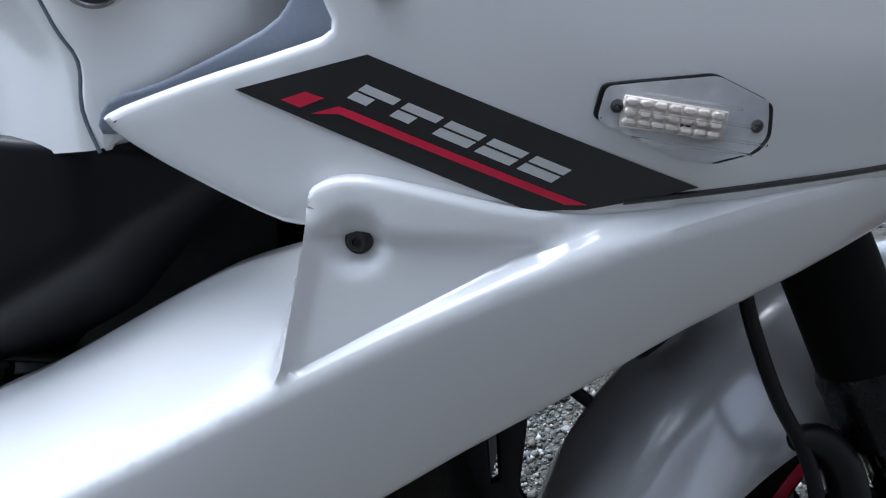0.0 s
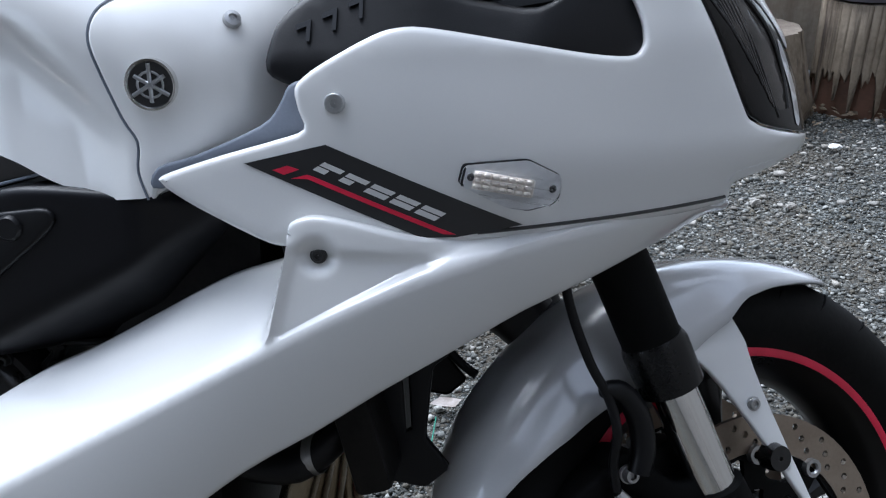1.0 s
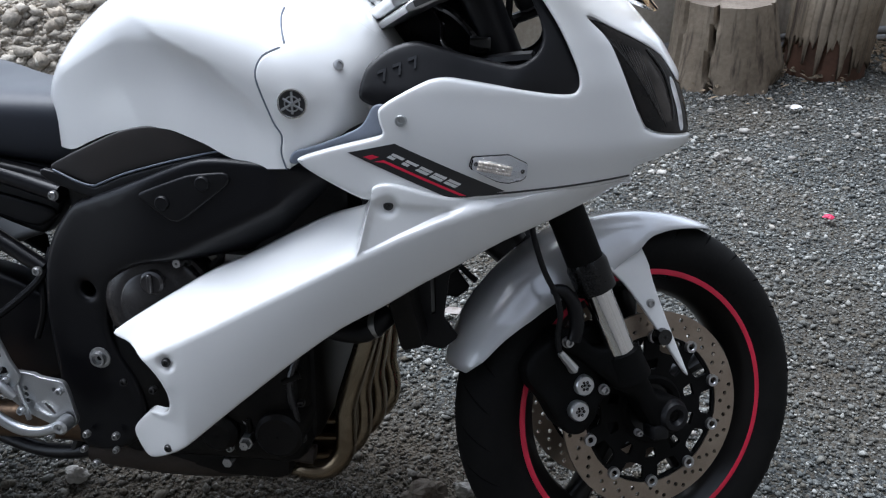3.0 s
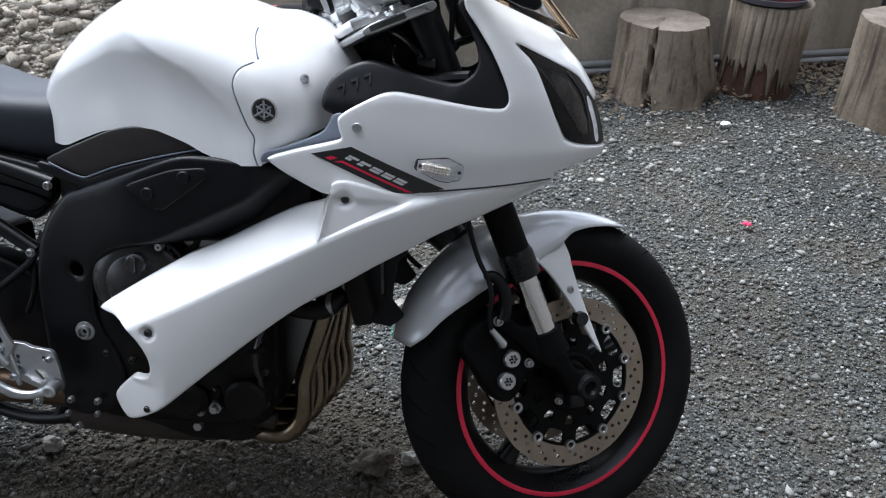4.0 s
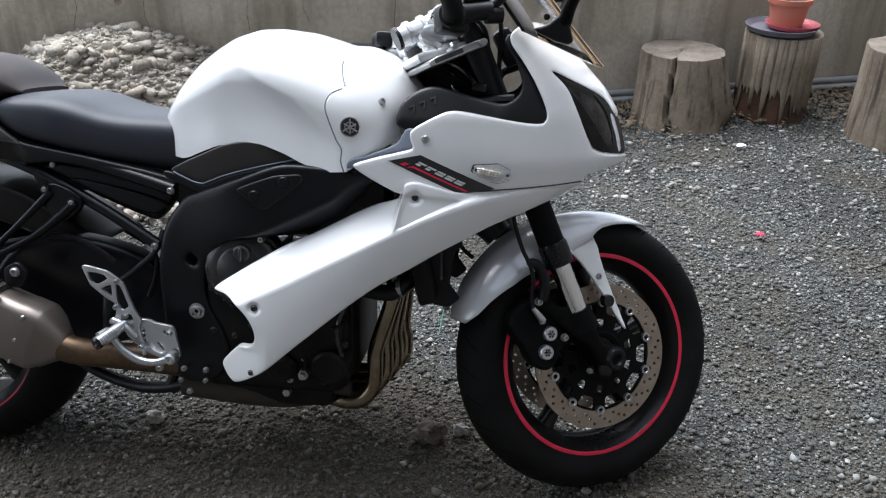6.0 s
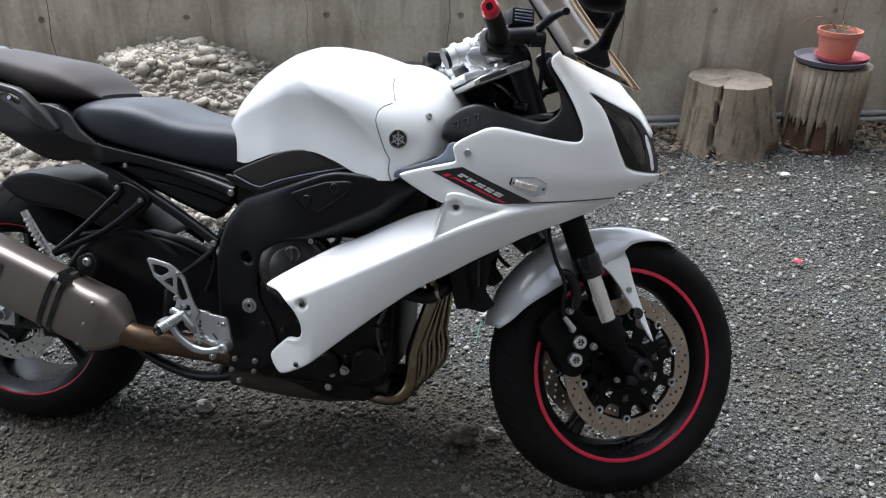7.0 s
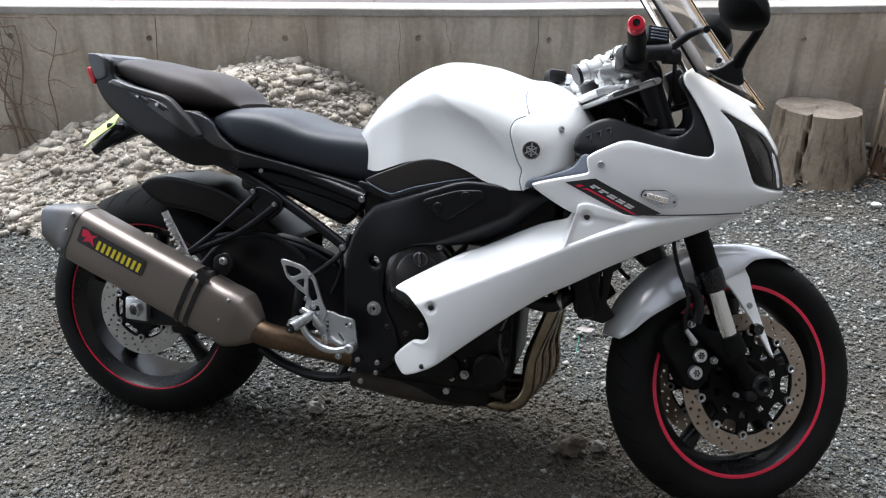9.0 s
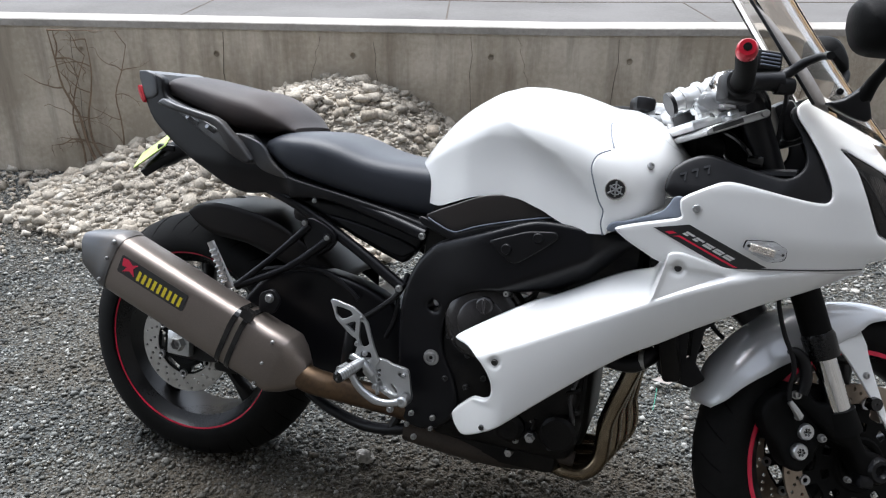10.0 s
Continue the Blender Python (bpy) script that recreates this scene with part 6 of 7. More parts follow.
part("damper_fitting", tube([(1.075, -0.075, 0.93), (1.11, -0.085, 0.952)], [0.010, 0.007], 12, 1), REDALU, damper)
part("headstock_cover", tube([(1.085, -0.02, 0.885), (1.14, -0.03, 0.875), (1.195, -0.03, 0.835)], [0.045, 0.060, 0.05], 18, 3), CALBLACK, bike)
for pts, r in (([(1.11, -0.09, 0.90), (1.145, -0.115, 0.885), (1.175, -0.12, 0.855), (1.19, -0.11, 0.825)], 0.0055), ([(1.13, -0.08, 0.915), (1.17, -0.10, 0.905), (1.205, -0.10, 0.87), (1.215, -0.09, 0.825)], 0.0045), ([(1.10, -0.06, 0.905), (1.125, -0.10, 0.875), (1.13, -0.12, 0.85), (1.15, -0.13, 0.835)], 0.0035)):
    part("loom_cable", tube(pts, r, 8, 5), GLOSSB, bike)
part("ignition_plug", box(1.165, 1.195, -0.135, -0.105, 0.838, 0.860, 0.004, 2), GLOSSB, bike, "glossy black wiring plug")
part("steering_head", tube([(1.06, 0, 0.93), (1.19, 0, 0.64)], 0.045, 18, 1), SATIN, bike)
part("instrument_stay", tube([(1.16, -0.03, 0.86), (1.22, -0.03, 0.88), (1.27, -0.02, 0.90), (1.30, 0, 0.92)], 0.008, 8, 4), SATIN, bike)
part("instrument_cluster", box(1.17, 1.21, -0.09, 0.09, 0.925, 1.0, 0.012), SATIN, bike, "black instrument cluster seen from behind", m=Matrix.Translation((1.19, 0, 0.96)) @ Matrix.Rotation(radians(-28), 4, "Y") @ Matrix.Translation((-1.19, 0, -0.96)) @ Matrix.Translation((0.02, 0, -0.05)))
shelf = [[(x, y, z0 + 0.010 * math.cos(y * 14)) for y in np.linspace(-0.184, 0.184, 17)] for x, z0 in ((1.046, 0.806), (1.066, 0.826), (1.097, 0.836), (1.13, 0.832), (1.165, 0.822), (1.20, 0.814), (1.235, 0.812), (1.265, 0.822))]
dash = part("dash_floor", skin(shelf, False), SATIN, bike, "black moulded shelf round the steering head")
dash_t = dash.modifiers.new("thick", "SOLIDIFY")
dash_t.thickness = 0.006
for k, (x, y) in enumerate(((1.10, -0.13), (1.165, -0.145), (1.225, -0.13))):
    part("shelf_screw", lathe([(0.0005, -0.003), (0.004, -0.0025), (0.005, 0.002)], 10), DARKBOLT, dash, m=Matrix.Translation((x, y, 0.842 - 0.14 * (x - 1.10))) @ Matrix.Rotation(radians(-90), 4, "X"))
part("fairing_stay", tube([(1.17, -0.12, 0.82), (1.21, -0.15, 0.83), (1.25, -0.165, 0.835)], 0.010, 8, 3), SATIN, bike)
part("wire_loop", tube([(1.17, -0.05, 0.895), (1.20, -0.08, 0.905), (1.195, -0.08, 0.88), (1.21, -0.10, 0.872)], 0.0022, 6, 4), SATIN, bike)

# ---- windscreen and mirrors ----
rows = []
for t in np.linspace(0, 1, 16):
    cx, cz = 1.417 - 0.264 * t, 0.895 + 0.325 * t - 0.010 * math.sin(math.pi * t)
    ex, ez = 1.258 - 0.184 * t, 0.958 + 0.242 * t
    hw = 0.146 - 0.035 * t ** 3
    rows.append([(cx + (ex - cx) * abs(q) ** 2.0, hw * q, cz + (ez - cz) * abs(q) ** 2.0) for q in np.linspace(-1, 1, 25)])
screen = part("windscreen", skin(rows, False), SCREEN, bike, "lightly smoked windscreen with a gold edge strip")
screen.visible_shadow = False
so = screen.modifiers.new("thick", "SOLIDIFY")
so.thickness = 0.003
for j in (0, -1):
    part("edge_trim", tube([r[j] for r in rows], 0.0030, 8, 2), SATIN, screen, "thin black screen edge")
# strip along the screen edge, the sky's grazing reflection put into its colour
lip = []
for i, r in enumerate(rows[:11]):
    u = i / 10
    f = 0.92 * math.sin(math.pi * (0.12 + 0.88 * u)) ** 0.6
    a, b = Vector(r[0]), Vector(r[2])
    lip.append([a + Vector((0, -0.002, 0)), a + (b - a) * (0.15 + 0.85 * f) + Vector((0, -0.003, 0.0))])
edge = part("edge_reflection", skin(lip, False), EDGESHEEN, screen, "dull strip standing for the sky's reflection along the screen edge")
es = edge.modifiers.new("thick", "SOLIDIFY")
es.thickness = 0.002
part("gold_strip", tube([(r[8][0] + 0.002, r[8][1] - 0.001, r[8][2]) for r in rows], 0.0022, 8, 2), GOLD, screen, "gold edge strip on the screen")
part("gold_strip", tube([(r[12][0] + 0.003, r[12][1], r[12][2]) for r in rows], 0.003, 8, 2), GOLD, screen)
part("gold_strip", tube([(r[11][0] + 0.003, r[11][1], r[11][2]) for r in rows], 0.0014, 6, 2), SATIN, screen)
for x, y, z in ((1.30, -0.11, 0.985),):
    part("screen_screw", lathe([(0.0005, -0.005), (0.006, -0.004), (0.007, 0.003)], 12, (x, y, z)), SATIN, screen)
for s in (-1, 1):
    wedge = panel(fillet([(1.274, 0.962), (1.300, 0.970), (1.318, 0.985), (1.337, 1.004), (1.343, 0.998), (1.340, 0.972), (1.349, 0.942), (1.340, 0.935), (1.318, 0.940), (1.290, 0.952)], 0.004), lambda x, z: 0.172, 0.012, 0.006, 0.032)
    if s > 0:
        bmesh.ops.scale(wedge, vec=(1, -1, 1), verts=wedge.verts)
        bmesh.ops.reverse_faces(wedge, faces=wedge.faces)
    mb = part("mirror_base", wedge, SATIN, bike, "black wedge-shaped folding mirror base")
    part("mirror_stalk", tube([(1.330, s * 0.160, 0.975), (1.338, s * 0.176, 1.000), (1.347, s * 0.205, 1.022), (1.352, s * 0.235, 1.040), (1.347, s * 0.265, 1.055)], [0.014, 0.011, 0.0095, 0.009, 0.010], 12, 5), CALBLACK, mb)
    hd = []
    for t in np.linspace(0, 1, 9):
        k = max(0.05, 1 - abs(2 * t - 1) ** 3.2) ** 0.5
        ring = []
        for j in range(28):
            a = 2 * math.pi * j / 28
            ca, sa = math.copysign(abs(math.cos(a)) ** 0.58, math.cos(a)), math.copysign(abs(math.sin(a)) ** 0.58, math.sin(a))
            ring.append((1.313 + 0.042 * k * ca * (1 - 0.22 * max(0, sa)) - 0.012 * sa, s * (0.205 + 0.145 * t), 1.075 + 0.043 * k * sa))
        hd.append(ring)
    part("mirror_head", skin(hd), CALBLACK, mb, "black oval mirror housing")

# ---- ground, wall and yard ----
GROUNDM = stone_mat("grey_gravel_bed", [(0.030, 0.032, 0.030), (0.085, 0.088, 0.082), (0.060, 0.054, 0.044), (0.135, 0.138, 0.130), (0.048, 0.052, 0.053), (0.078, 0.073, 0.062)], 0.95, 90, 0.006, 150, earth=0.7)
STONEM = stone_mat("crushed_grey_gravel", [(0.042, 0.044, 0.042), (0.090, 0.096, 0.094), (0.180, 0.188, 0.180), (0.098, 0.088, 0.068), (0.140, 0.148, 0.144), (0.057, 0.061, 0.060), (0.225, 0.230, 0.216), (0.118, 0.106, 0.083), (0.105, 0.112, 0.111), (0.34, 0.342, 0.32)], 0.88, 260, earth=0.6)
PILEM = stone_mat("pale_rubble", [(0.275, 0.246, 0.203), (0.365, 0.328, 0.271), (0.31, 0.278, 0.229), (0.405, 0.363, 0.30), (0.285, 0.257, 0.215), (0.355, 0.305, 0.240), (0.46, 0.424, 0.364)], 0.92, 90, 0.003)
PALEM = mat("pale_stone", (0.38, 0.365, 0.335), 0.85, 0, (0.22, 0.205, 0.18), 5, 90, bump=0.002, island=0.45)
WALLM = mat("weathered_concrete", (0.56, 0.50, 0.41), 0.92, 0, (0.36, 0.31, 0.24), 2.6, 45, bump=0.003, bump_scale=60, lo=0.30, hi=0.60, streak=((11.0, 11.0, 1.3), (0.21, 0.175, 0.135), 0.47, 0.76))
COPING = mat("pale_concrete_coping", (0.40, 0.372, 0.335), 0.85, 0, (0.27, 0.25, 0.222), 3.0, 60, bump=0.002, streak=((3.0, 9.0, 9.0), (0.27, 0.25, 0.225), 0.55, 0.75))
ROADM = mat("pale_road_concrete", (0.125, 0.117, 0.11), 0.9, 0, (0.095, 0.088, 0.082), 1.5, 60, bump=0.0015)
WOOD = mat("weathered_stump_wood", (0.27, 0.22, 0.16), 0.9, 0, (0.15, 0.118, 0.083), 4, 60, bump=0.004, bump_scale=40, streak=((26.0, 26.0, 1.6), (0.055, 0.04, 0.03), 0.50, 0.66))
WOODTOP = mat("grey_sawn_wood", (0.21, 0.178, 0.142), 0.9, 0, (0.125, 0.10, 0.078), 9, 70, bump=0.003)
BARK = mat("red_brown_underbark", (0.13, 0.065, 0.04), 0.9, 0, (0.08, 0.045, 0.03), 8, 60, bump=0.002)
TERRA = mat("terracotta_plastic", (0.52, 0.17, 0.11), 0.55, 0, (0.46, 0.15, 0.10), 10, 200)
SAUCER = mat("grey_blue_saucer", (0.17, 0.16, 0.19), 0.5, 0, (0.13, 0.12, 0.15), 9, 150)
REDPLASTIC = mat("faded_red_plastic", (0.50, 0.10, 0.12), 0.5, 0, (0.42, 0.08, 0.10), 9, 150)
SOIL = mat("dry_potting_soil", (0.05, 0.04, 0.03), 0.95, 0, (0.09, 0.07, 0.05), 30, 200, bump=0.004)
TWIG = mat("dry_twig", (0.25, 0.18, 0.12), 0.85, 0, (0.17, 0.12, 0.08), 20, 200)
LEAFM = mat("dry_leaf_litter", (0.16, 0.12, 0.076), 0.85, 0, (0.09, 0.07, 0.047), 12, 100, island=0.5)
PIPEM = mat("grey_conduit", (0.36, 0.36, 0.36), 0.45, 0, (0.28, 0.28, 0.28), 8, 90)
GREENM = mat("green_plastic_twine", (0.03, 0.22, 0.15), 0.5, 0, (0.02, 0.16, 0.11), 30, 200)
POLEM = mat("black_pole_paint", (0.015, 0.015, 0.016), 0.45, 0, (0.025, 0.024, 0.022), 10, 200)
REDBIT = mat("crimson_plastic_scrap", (0.62, 0.03, 0.10), 0.4, 0, (0.5, 0.02, 0.08), 50, 300)
PAPER = mat("white_scrap", (0.78, 0.78, 0.76), 0.8, 0, (0.66, 0.66, 0.64), 30, 200)
PINKLEAF = mat("pale_dry_leaf", (0.34, 0.31, 0.29), 0.85, 0, (0.22, 0.19, 0.17), 30, 200)
UNSEENM = mat("unseen_wall_render", (0.24, 0.23, 0.215), 0.9, 0, (0.20, 0.19, 0.18), 1.0, 40, bump=0.001)


def wall_y(x):
    return 2.06 + 0.265 * x


def bump_height(x, y):
    return 0.010 * (noise.noise(Vector((x * 0.9, y * 0.9, 3))) + 0.5 * noise.noise(Vector((x * 3.1, y * 3.1, 7))))


# one sheet, fine near the motorcycle
bm = bmesh.new()
gxs = np.concatenate([np.linspace(-60, -4, 10)[:-1], np.linspace(-4, 5, 91), np.linspace(5, 60, 10)[1:]])
gys = np.concatenate([np.linspace(-60, -2.5, 10)[:-1], np.linspace(-2.5, 4, 66), np.linspace(4, 60, 10)[1:]])
grid = [[bm.verts.new((x, y, bump_height(x, y) - 0.012)) for x in gxs] for y in gys]
for j in range(len(gys) - 1):
    for i in range(len(gxs) - 1):
        bm.faces.new((grid[j][i], grid[j][i + 1], grid[j + 1][i + 1], grid[j + 1][i]))
tagged(part("ground", bm, GROUNDM), "grey gravel yard", "ground", kind="structure")

OCTA_V = np.array([(1, 0, 0), (-1, 0, 0), (0, 1, 0), (0, -1, 0), (0, 0, 1), (0, 0, -1)], float)
OCTA_F = np.array([(0, 2, 4), (2, 1, 4), (1, 3, 4), (3, 0, 4), (2, 0, 5), (1, 2, 5), (3, 1, 5), (0, 3, 5)])
CUBE_V = np.array([(x, y, z) for x in (-1, 1) for y in (-1, 1) for z in (-1, 1)], float) * 0.68
CUBE_F = np.array([(0, 1, 3), (0, 3, 2), (4, 6, 7), (4, 7, 5), (0, 4, 5), (0, 5, 1), (2, 3, 7), (2, 7, 6), (0, 2, 6), (0, 6, 4), (1, 5, 7), (1, 7, 3)])


def stones(name, places, sizes, material, seed, base_v=CUBE_V, base_f=CUBE_F, flat=0.75, jitter=0.32):
    """Many broken stones in one mesh."""
    g = np.random.default_rng(seed)
    n, k = len(places), len(base_v)
    v = np.repeat(base_v[None], n, 0) * (1 + g.uniform(-jitter, jitter, (n, k, 3)))
    v *= g.uniform(0.65, 1.25, (n, 1, 3))
    q = g.normal(size=(n, 4))
    q /= np.linalg.norm(q, axis=1)[:, None]
    w, x, y, z = q.T
    rot = np.stack([np.stack([1 - 2 * (y * y + z * z), 2 * (x * y - z * w), 2 * (x * z + y * w)], -1), np.stack([2 * (x * y + z * w), 1 - 2 * (x * x + z * z), 2 * (y * z - x * w)], -1), np.stack([2 * (x * z - y * w), 2 * (y * z + x * w), 1 - 2 * (x * x + y * y)], -1)], 1)
    v = np.einsum("nij,nkj->nki", rot, v)
    v[:, :, 2] *= flat
    v = v * np.asarray(sizes)[:, None, None] + np.asarray(places)[:, None, :]
    f = (base_f[None] + (np.arange(n) * k)[:, None, None]).reshape(-1, 3)
    me = bpy.data.meshes.new(name)
    me.vertices.add(n * k)
    me.vertices.foreach_set("co", v.reshape(-1).astype(np.float32))
    me.loops.add(len(f) * 3)
    me.loops.foreach_set("vertex_index", f.reshape(-1).astype(np.int32))
    me.polygons.add(len(f))
    me.polygons.foreach_set("loop_start", np.arange(0, len(f) * 3, 3, dtype=np.int32))
    me.update(calc_edges=True)
    me.validate()
    me.materials.append(material)
    return new(name, me)


g = np.random.default_rng(11)


def scatter(n, x0, x1, y0, y1):
    x, y = g.uniform(x0, x1, n), g.uniform(y0, y1, n)
    ok = y < 2.06 + 0.265 * x - 0.02
    return x[ok], y[ok]


# fine gravel, thickest where the camera looks
xs, ys = scatter(300000, -2.0, 3.2, -0.6, 2.75)
zs = np.array([bump_height(a, b) for a, b in zip(xs, ys)])
sz = np.clip(g.lognormal(math.log(0.0033), 0.50, len(xs)), 0.0016, 0.012)
tagged(stones("gravel", np.stack([xs, ys, zs - 0.0120 + sz * 0.36], 1), sz, STONEM, 1, OCTA_V, OCTA_F, 0.72, 0.42), "loose crushed grey gravel covering the yard", "gravel", kind="stuff")
# pale pebbles, thickened towards the wall to paint in the brighter light there too
xs, ys = scatter(12000, -2.6, 3.6, -0.6, 2.9)
keep = g.uniform(0, 1, len(xs)) < 0.10 + 0.34 * np.clip(ys, 0, 2.4)
xs, ys = xs[keep], ys[keep]
zs = np.array([bump_height(a, b) for a, b in zip(xs, ys)])
sz = np.clip(g.lognormal(math.log(0.0052), 0.45, len(xs)), 0.003, 0.015) * (0.75 + 0.25 * np.clip(ys, 0, 2.4))
tagged(stones("pebbles", np.stack([xs, ys, zs - 0.0095 + sz * 0.16], 1), sz, PALEM, 2, flat=0.45), "scattered paler pebbles on the gravel", "pebbles", kind="stuff")


# rubble heap against the wall
def heap(x, y):
    d = wall_y(x) - y
    ridge = 0.53 * math.exp(-((x + 0.44) / 0.72) ** 2) + 0.10 * math.exp(-((x + 1.35) / 0.35) ** 2)
    return max(0.0, ridge * math.exp(-(max(0, d - 0.12) / 0.62) ** 2) - 0.05 + 0.025 * noise.noise(Vector((x * 5, y * 5, 0))))


bm = bmesh.new()
hx, hy = np.linspace(-2.3, 0.95, 60), np.linspace(0, 1.7, 32)
rows = [[bm.verts.new((x, wall_y(x) - 0.004 - d, heap(x, wall_y(x) - d) - (0.002 if heap(x, wall_y(x) - d) > 0.012 else 0.05))) for x in hx] for d in hy]
for a, b in zip(rows, rows[1:]):
    for i in range(len(hx) - 1):
        bm.faces.new((a[i], a[i + 1], b[i + 1], b[i]))
bmesh.ops.recalc_face_normals(bm, faces=bm.faces)
tagged(part("rubble_heap", bm, stone_mat("rubble_bed", [(0.34, 0.305, 0.255), (0.42, 0.38, 0.32), (0.38, 0.34, 0.288), (0.46, 0.415, 0.35), (0.35, 0.31, 0.255)], 0.95, 60, 0.006, 110)), "heap of pale broken stone piled against the concrete wall", "rubble heap", kind="stuff")
pts, szs = [], []
for _ in range(78000):
    x, d = g.uniform(-2.4, 0.95), g.uniform(0.02, 1.6)
    y = wall_y(x) - d
    h = heap(x, y)
    if h > 0.012 or (x < -0.9 and d < 1.2 and g.random() < 0.20 * min(1.0, (x + 2.4) / 0.8) * (1.15 - d)):
        s = min(0.040, max(0.003, g.lognormal(math.log(0.0050), 0.74)))
        pts.append((x, y, h - 0.003 + s * 0.16))
        szs.append(s)
tagged(stones("rubble", np.array(pts), szs, PILEM, 3, flat=0.72, jitter=0.50), "pale broken stones of mixed size", "rubble", kind="stuff")

# larger single stones on the gravel
def rock(s, seed, flat):
    """A broken, uneven lump."""
    bm = bmesh.new()
    bmesh.ops.create_icosphere(bm, subdivisions=3, radius=1.0)
    for v in bm.verts:
        d = v.co.normalized()
        r = 1 + 0.55 * noise.noise(d * 1.3 + Vector((seed, 0, 0))) + 0.22 * noise.noise(d * 3.1 + Vector((0, seed, 0))) + 0.08 * noise.noise(d * 8 + Vector((0, 0, seed)))
        v.co = Vector((d.x * 1.15, d.y * 0.9, d.z * flat)) * r * s
    return bm


for x, y, s, sd in ((1.085, 0.03, 0.031, 5), (1.16, 0.05, 0.016, 6), (0.41, 0.04, 0.019, 7), (2.02, 1.50, 0.011, 8), (1.93, 1.53, 0.013, 9)):
    o = part("stone", rock(s, sd, 0.8), PALEM if s != 0.031 else mat("brown_grey_stone", (0.17, 0.142, 0.112), 0.9, 0, (0.10, 0.082, 0.064), 30, 120, bump=0.002), smooth=False)
    o.location = (x, y, s * 0.42)
    tagged(o, "single grey stone lying on the gravel", "stone", group="stones on the gravel")

# retaining wall: face, coping, road above
WM = Matrix.Translation((0, 2.06, 0)) @ Matrix.Rotation(math.atan(0.265), 4, "Z")
bm = bmesh.new()
holes = []
L0, L1, LOW = -7.0, 8.0, 0.684


def sill(x):
    """Underside of the coping: level, then climbing with the road."""
    return LOW + 0.0165 * max(0.0, x - 0.5)


def strip(stations, y0, y1, z0, z1):
    """A long bar that follows the coping's line, z0 and z1 above its underside."""
    return skin([[(x, y0, sill(x) + z0), (x, y0, sill(x) + z1 - 0.004), (x, y0 + 0.004, sill(x) + z1), (x, y1, sill(x) + z1), (x, y1, sill(x) + z0)] for x in stations])


tie = [(-1.035 + 0.622 * k, 0.578 + 0.004 * ((k * 7) % 3 - 1)) for k in range(-6, 11)]
poly = [(L0, -0.1), (L1, -0.1), (L1, sill(L1)), (0.5, LOW), (L0, LOW)]
face = panel(poly, lambda x, z: 0.0, 0.5, 0, 0.20, holes=[disc_pts(x, z, 0.0145, 12) for x, z in tie])
wall = tagged(part("wall_north", face, WALLM, smooth=False, m=WM), "weathered board-marked concrete retaining wall with tie holes", "wall", kind="structure")
for k, (x, z) in enumerate(tie):
    part("tie_hole", lathe([(0.0150, 0.0005), (0.0115, 0.012), (0.0060, 0.014), (0.0005, 0.0145)], 14, (x, 0, z)), WALLM, wall)
part("coping", strip((L0, 0.5, L1), -0.006, 0.17, 0.0, 0.032), COPING, wall, "pale smooth coping along the wall top")
# form joints and cracks in the face, some running slantwise
for x, z0, z1, wd, lean in ((-1.02, 0.05, 0.67, 0.004, 0.02), (-0.28, 0.2, 0.64, 0.0022, -0.04), (0.12, 0.1, 0.67, 0.0025, 0.0), (0.75, 0.0, 0.67, 0.003, 0.03), (1.62, 0.0, 0.67, 0.004, 0.0), (2.75, 0.0, 0.67, 0.003, 0.0), (-1.7, 0.0, 0.66, 0.003, 0.0), (-0.62, 0.42, 0.66, 0.002, 0.06), (0.38, 0.46, 0.67, 0.0018, -0.05)):
    pts = [(x + lean * k / 7 + 0.006 * math.sin(k * 2.3 + x), -0.0006, z0 + (z1 - z0) * k / 7) for k in range(8)]
    part("form_joint", tube(pts, wd * 0.4, 5, 1), SOIL, wall)
road = tagged(part("road", strip((-40, 0.5, 8.0, 40), 0.172, 60, -0.06, 0.026), ROADM, m=WM), "grey concrete road above the wall", "road", kind="structure")
for k in range(-5, 7):
    x = k * 1.25
    part("road_joint", strip((x - 0.004, x + 0.004), 0.18, 0.85, 0.02, 0.0275), SOIL, road)
part("gutter_edge", strip((L0, 0.5, L1), 0.85, 0.865, 0.02, 0.0285), SOIL, road)
# plain unseen walls and slab, added to close the yard and shape its light
tagged(part("unseen_wall_south", box(-3.2, 4.0, -3.2, -3.0, -0.1, 3.9), UNSEENM), "plain unseen wall added to block sky light", "wall", kind="structure")
tagged(part("ceiling", box(-3.2, 1.8, -3.0, -1.3, 2.75, 2.87), UNSEENM), "plain unseen slab added to block sky light", "ceiling", kind="structure")
tagged(part("unseen_wall_east", box(3.8, 4.0, -3.0, 3.0, -0.1, 4.0), UNSEENM), "plain unseen wall added to block sky light", "wall", kind="structure")


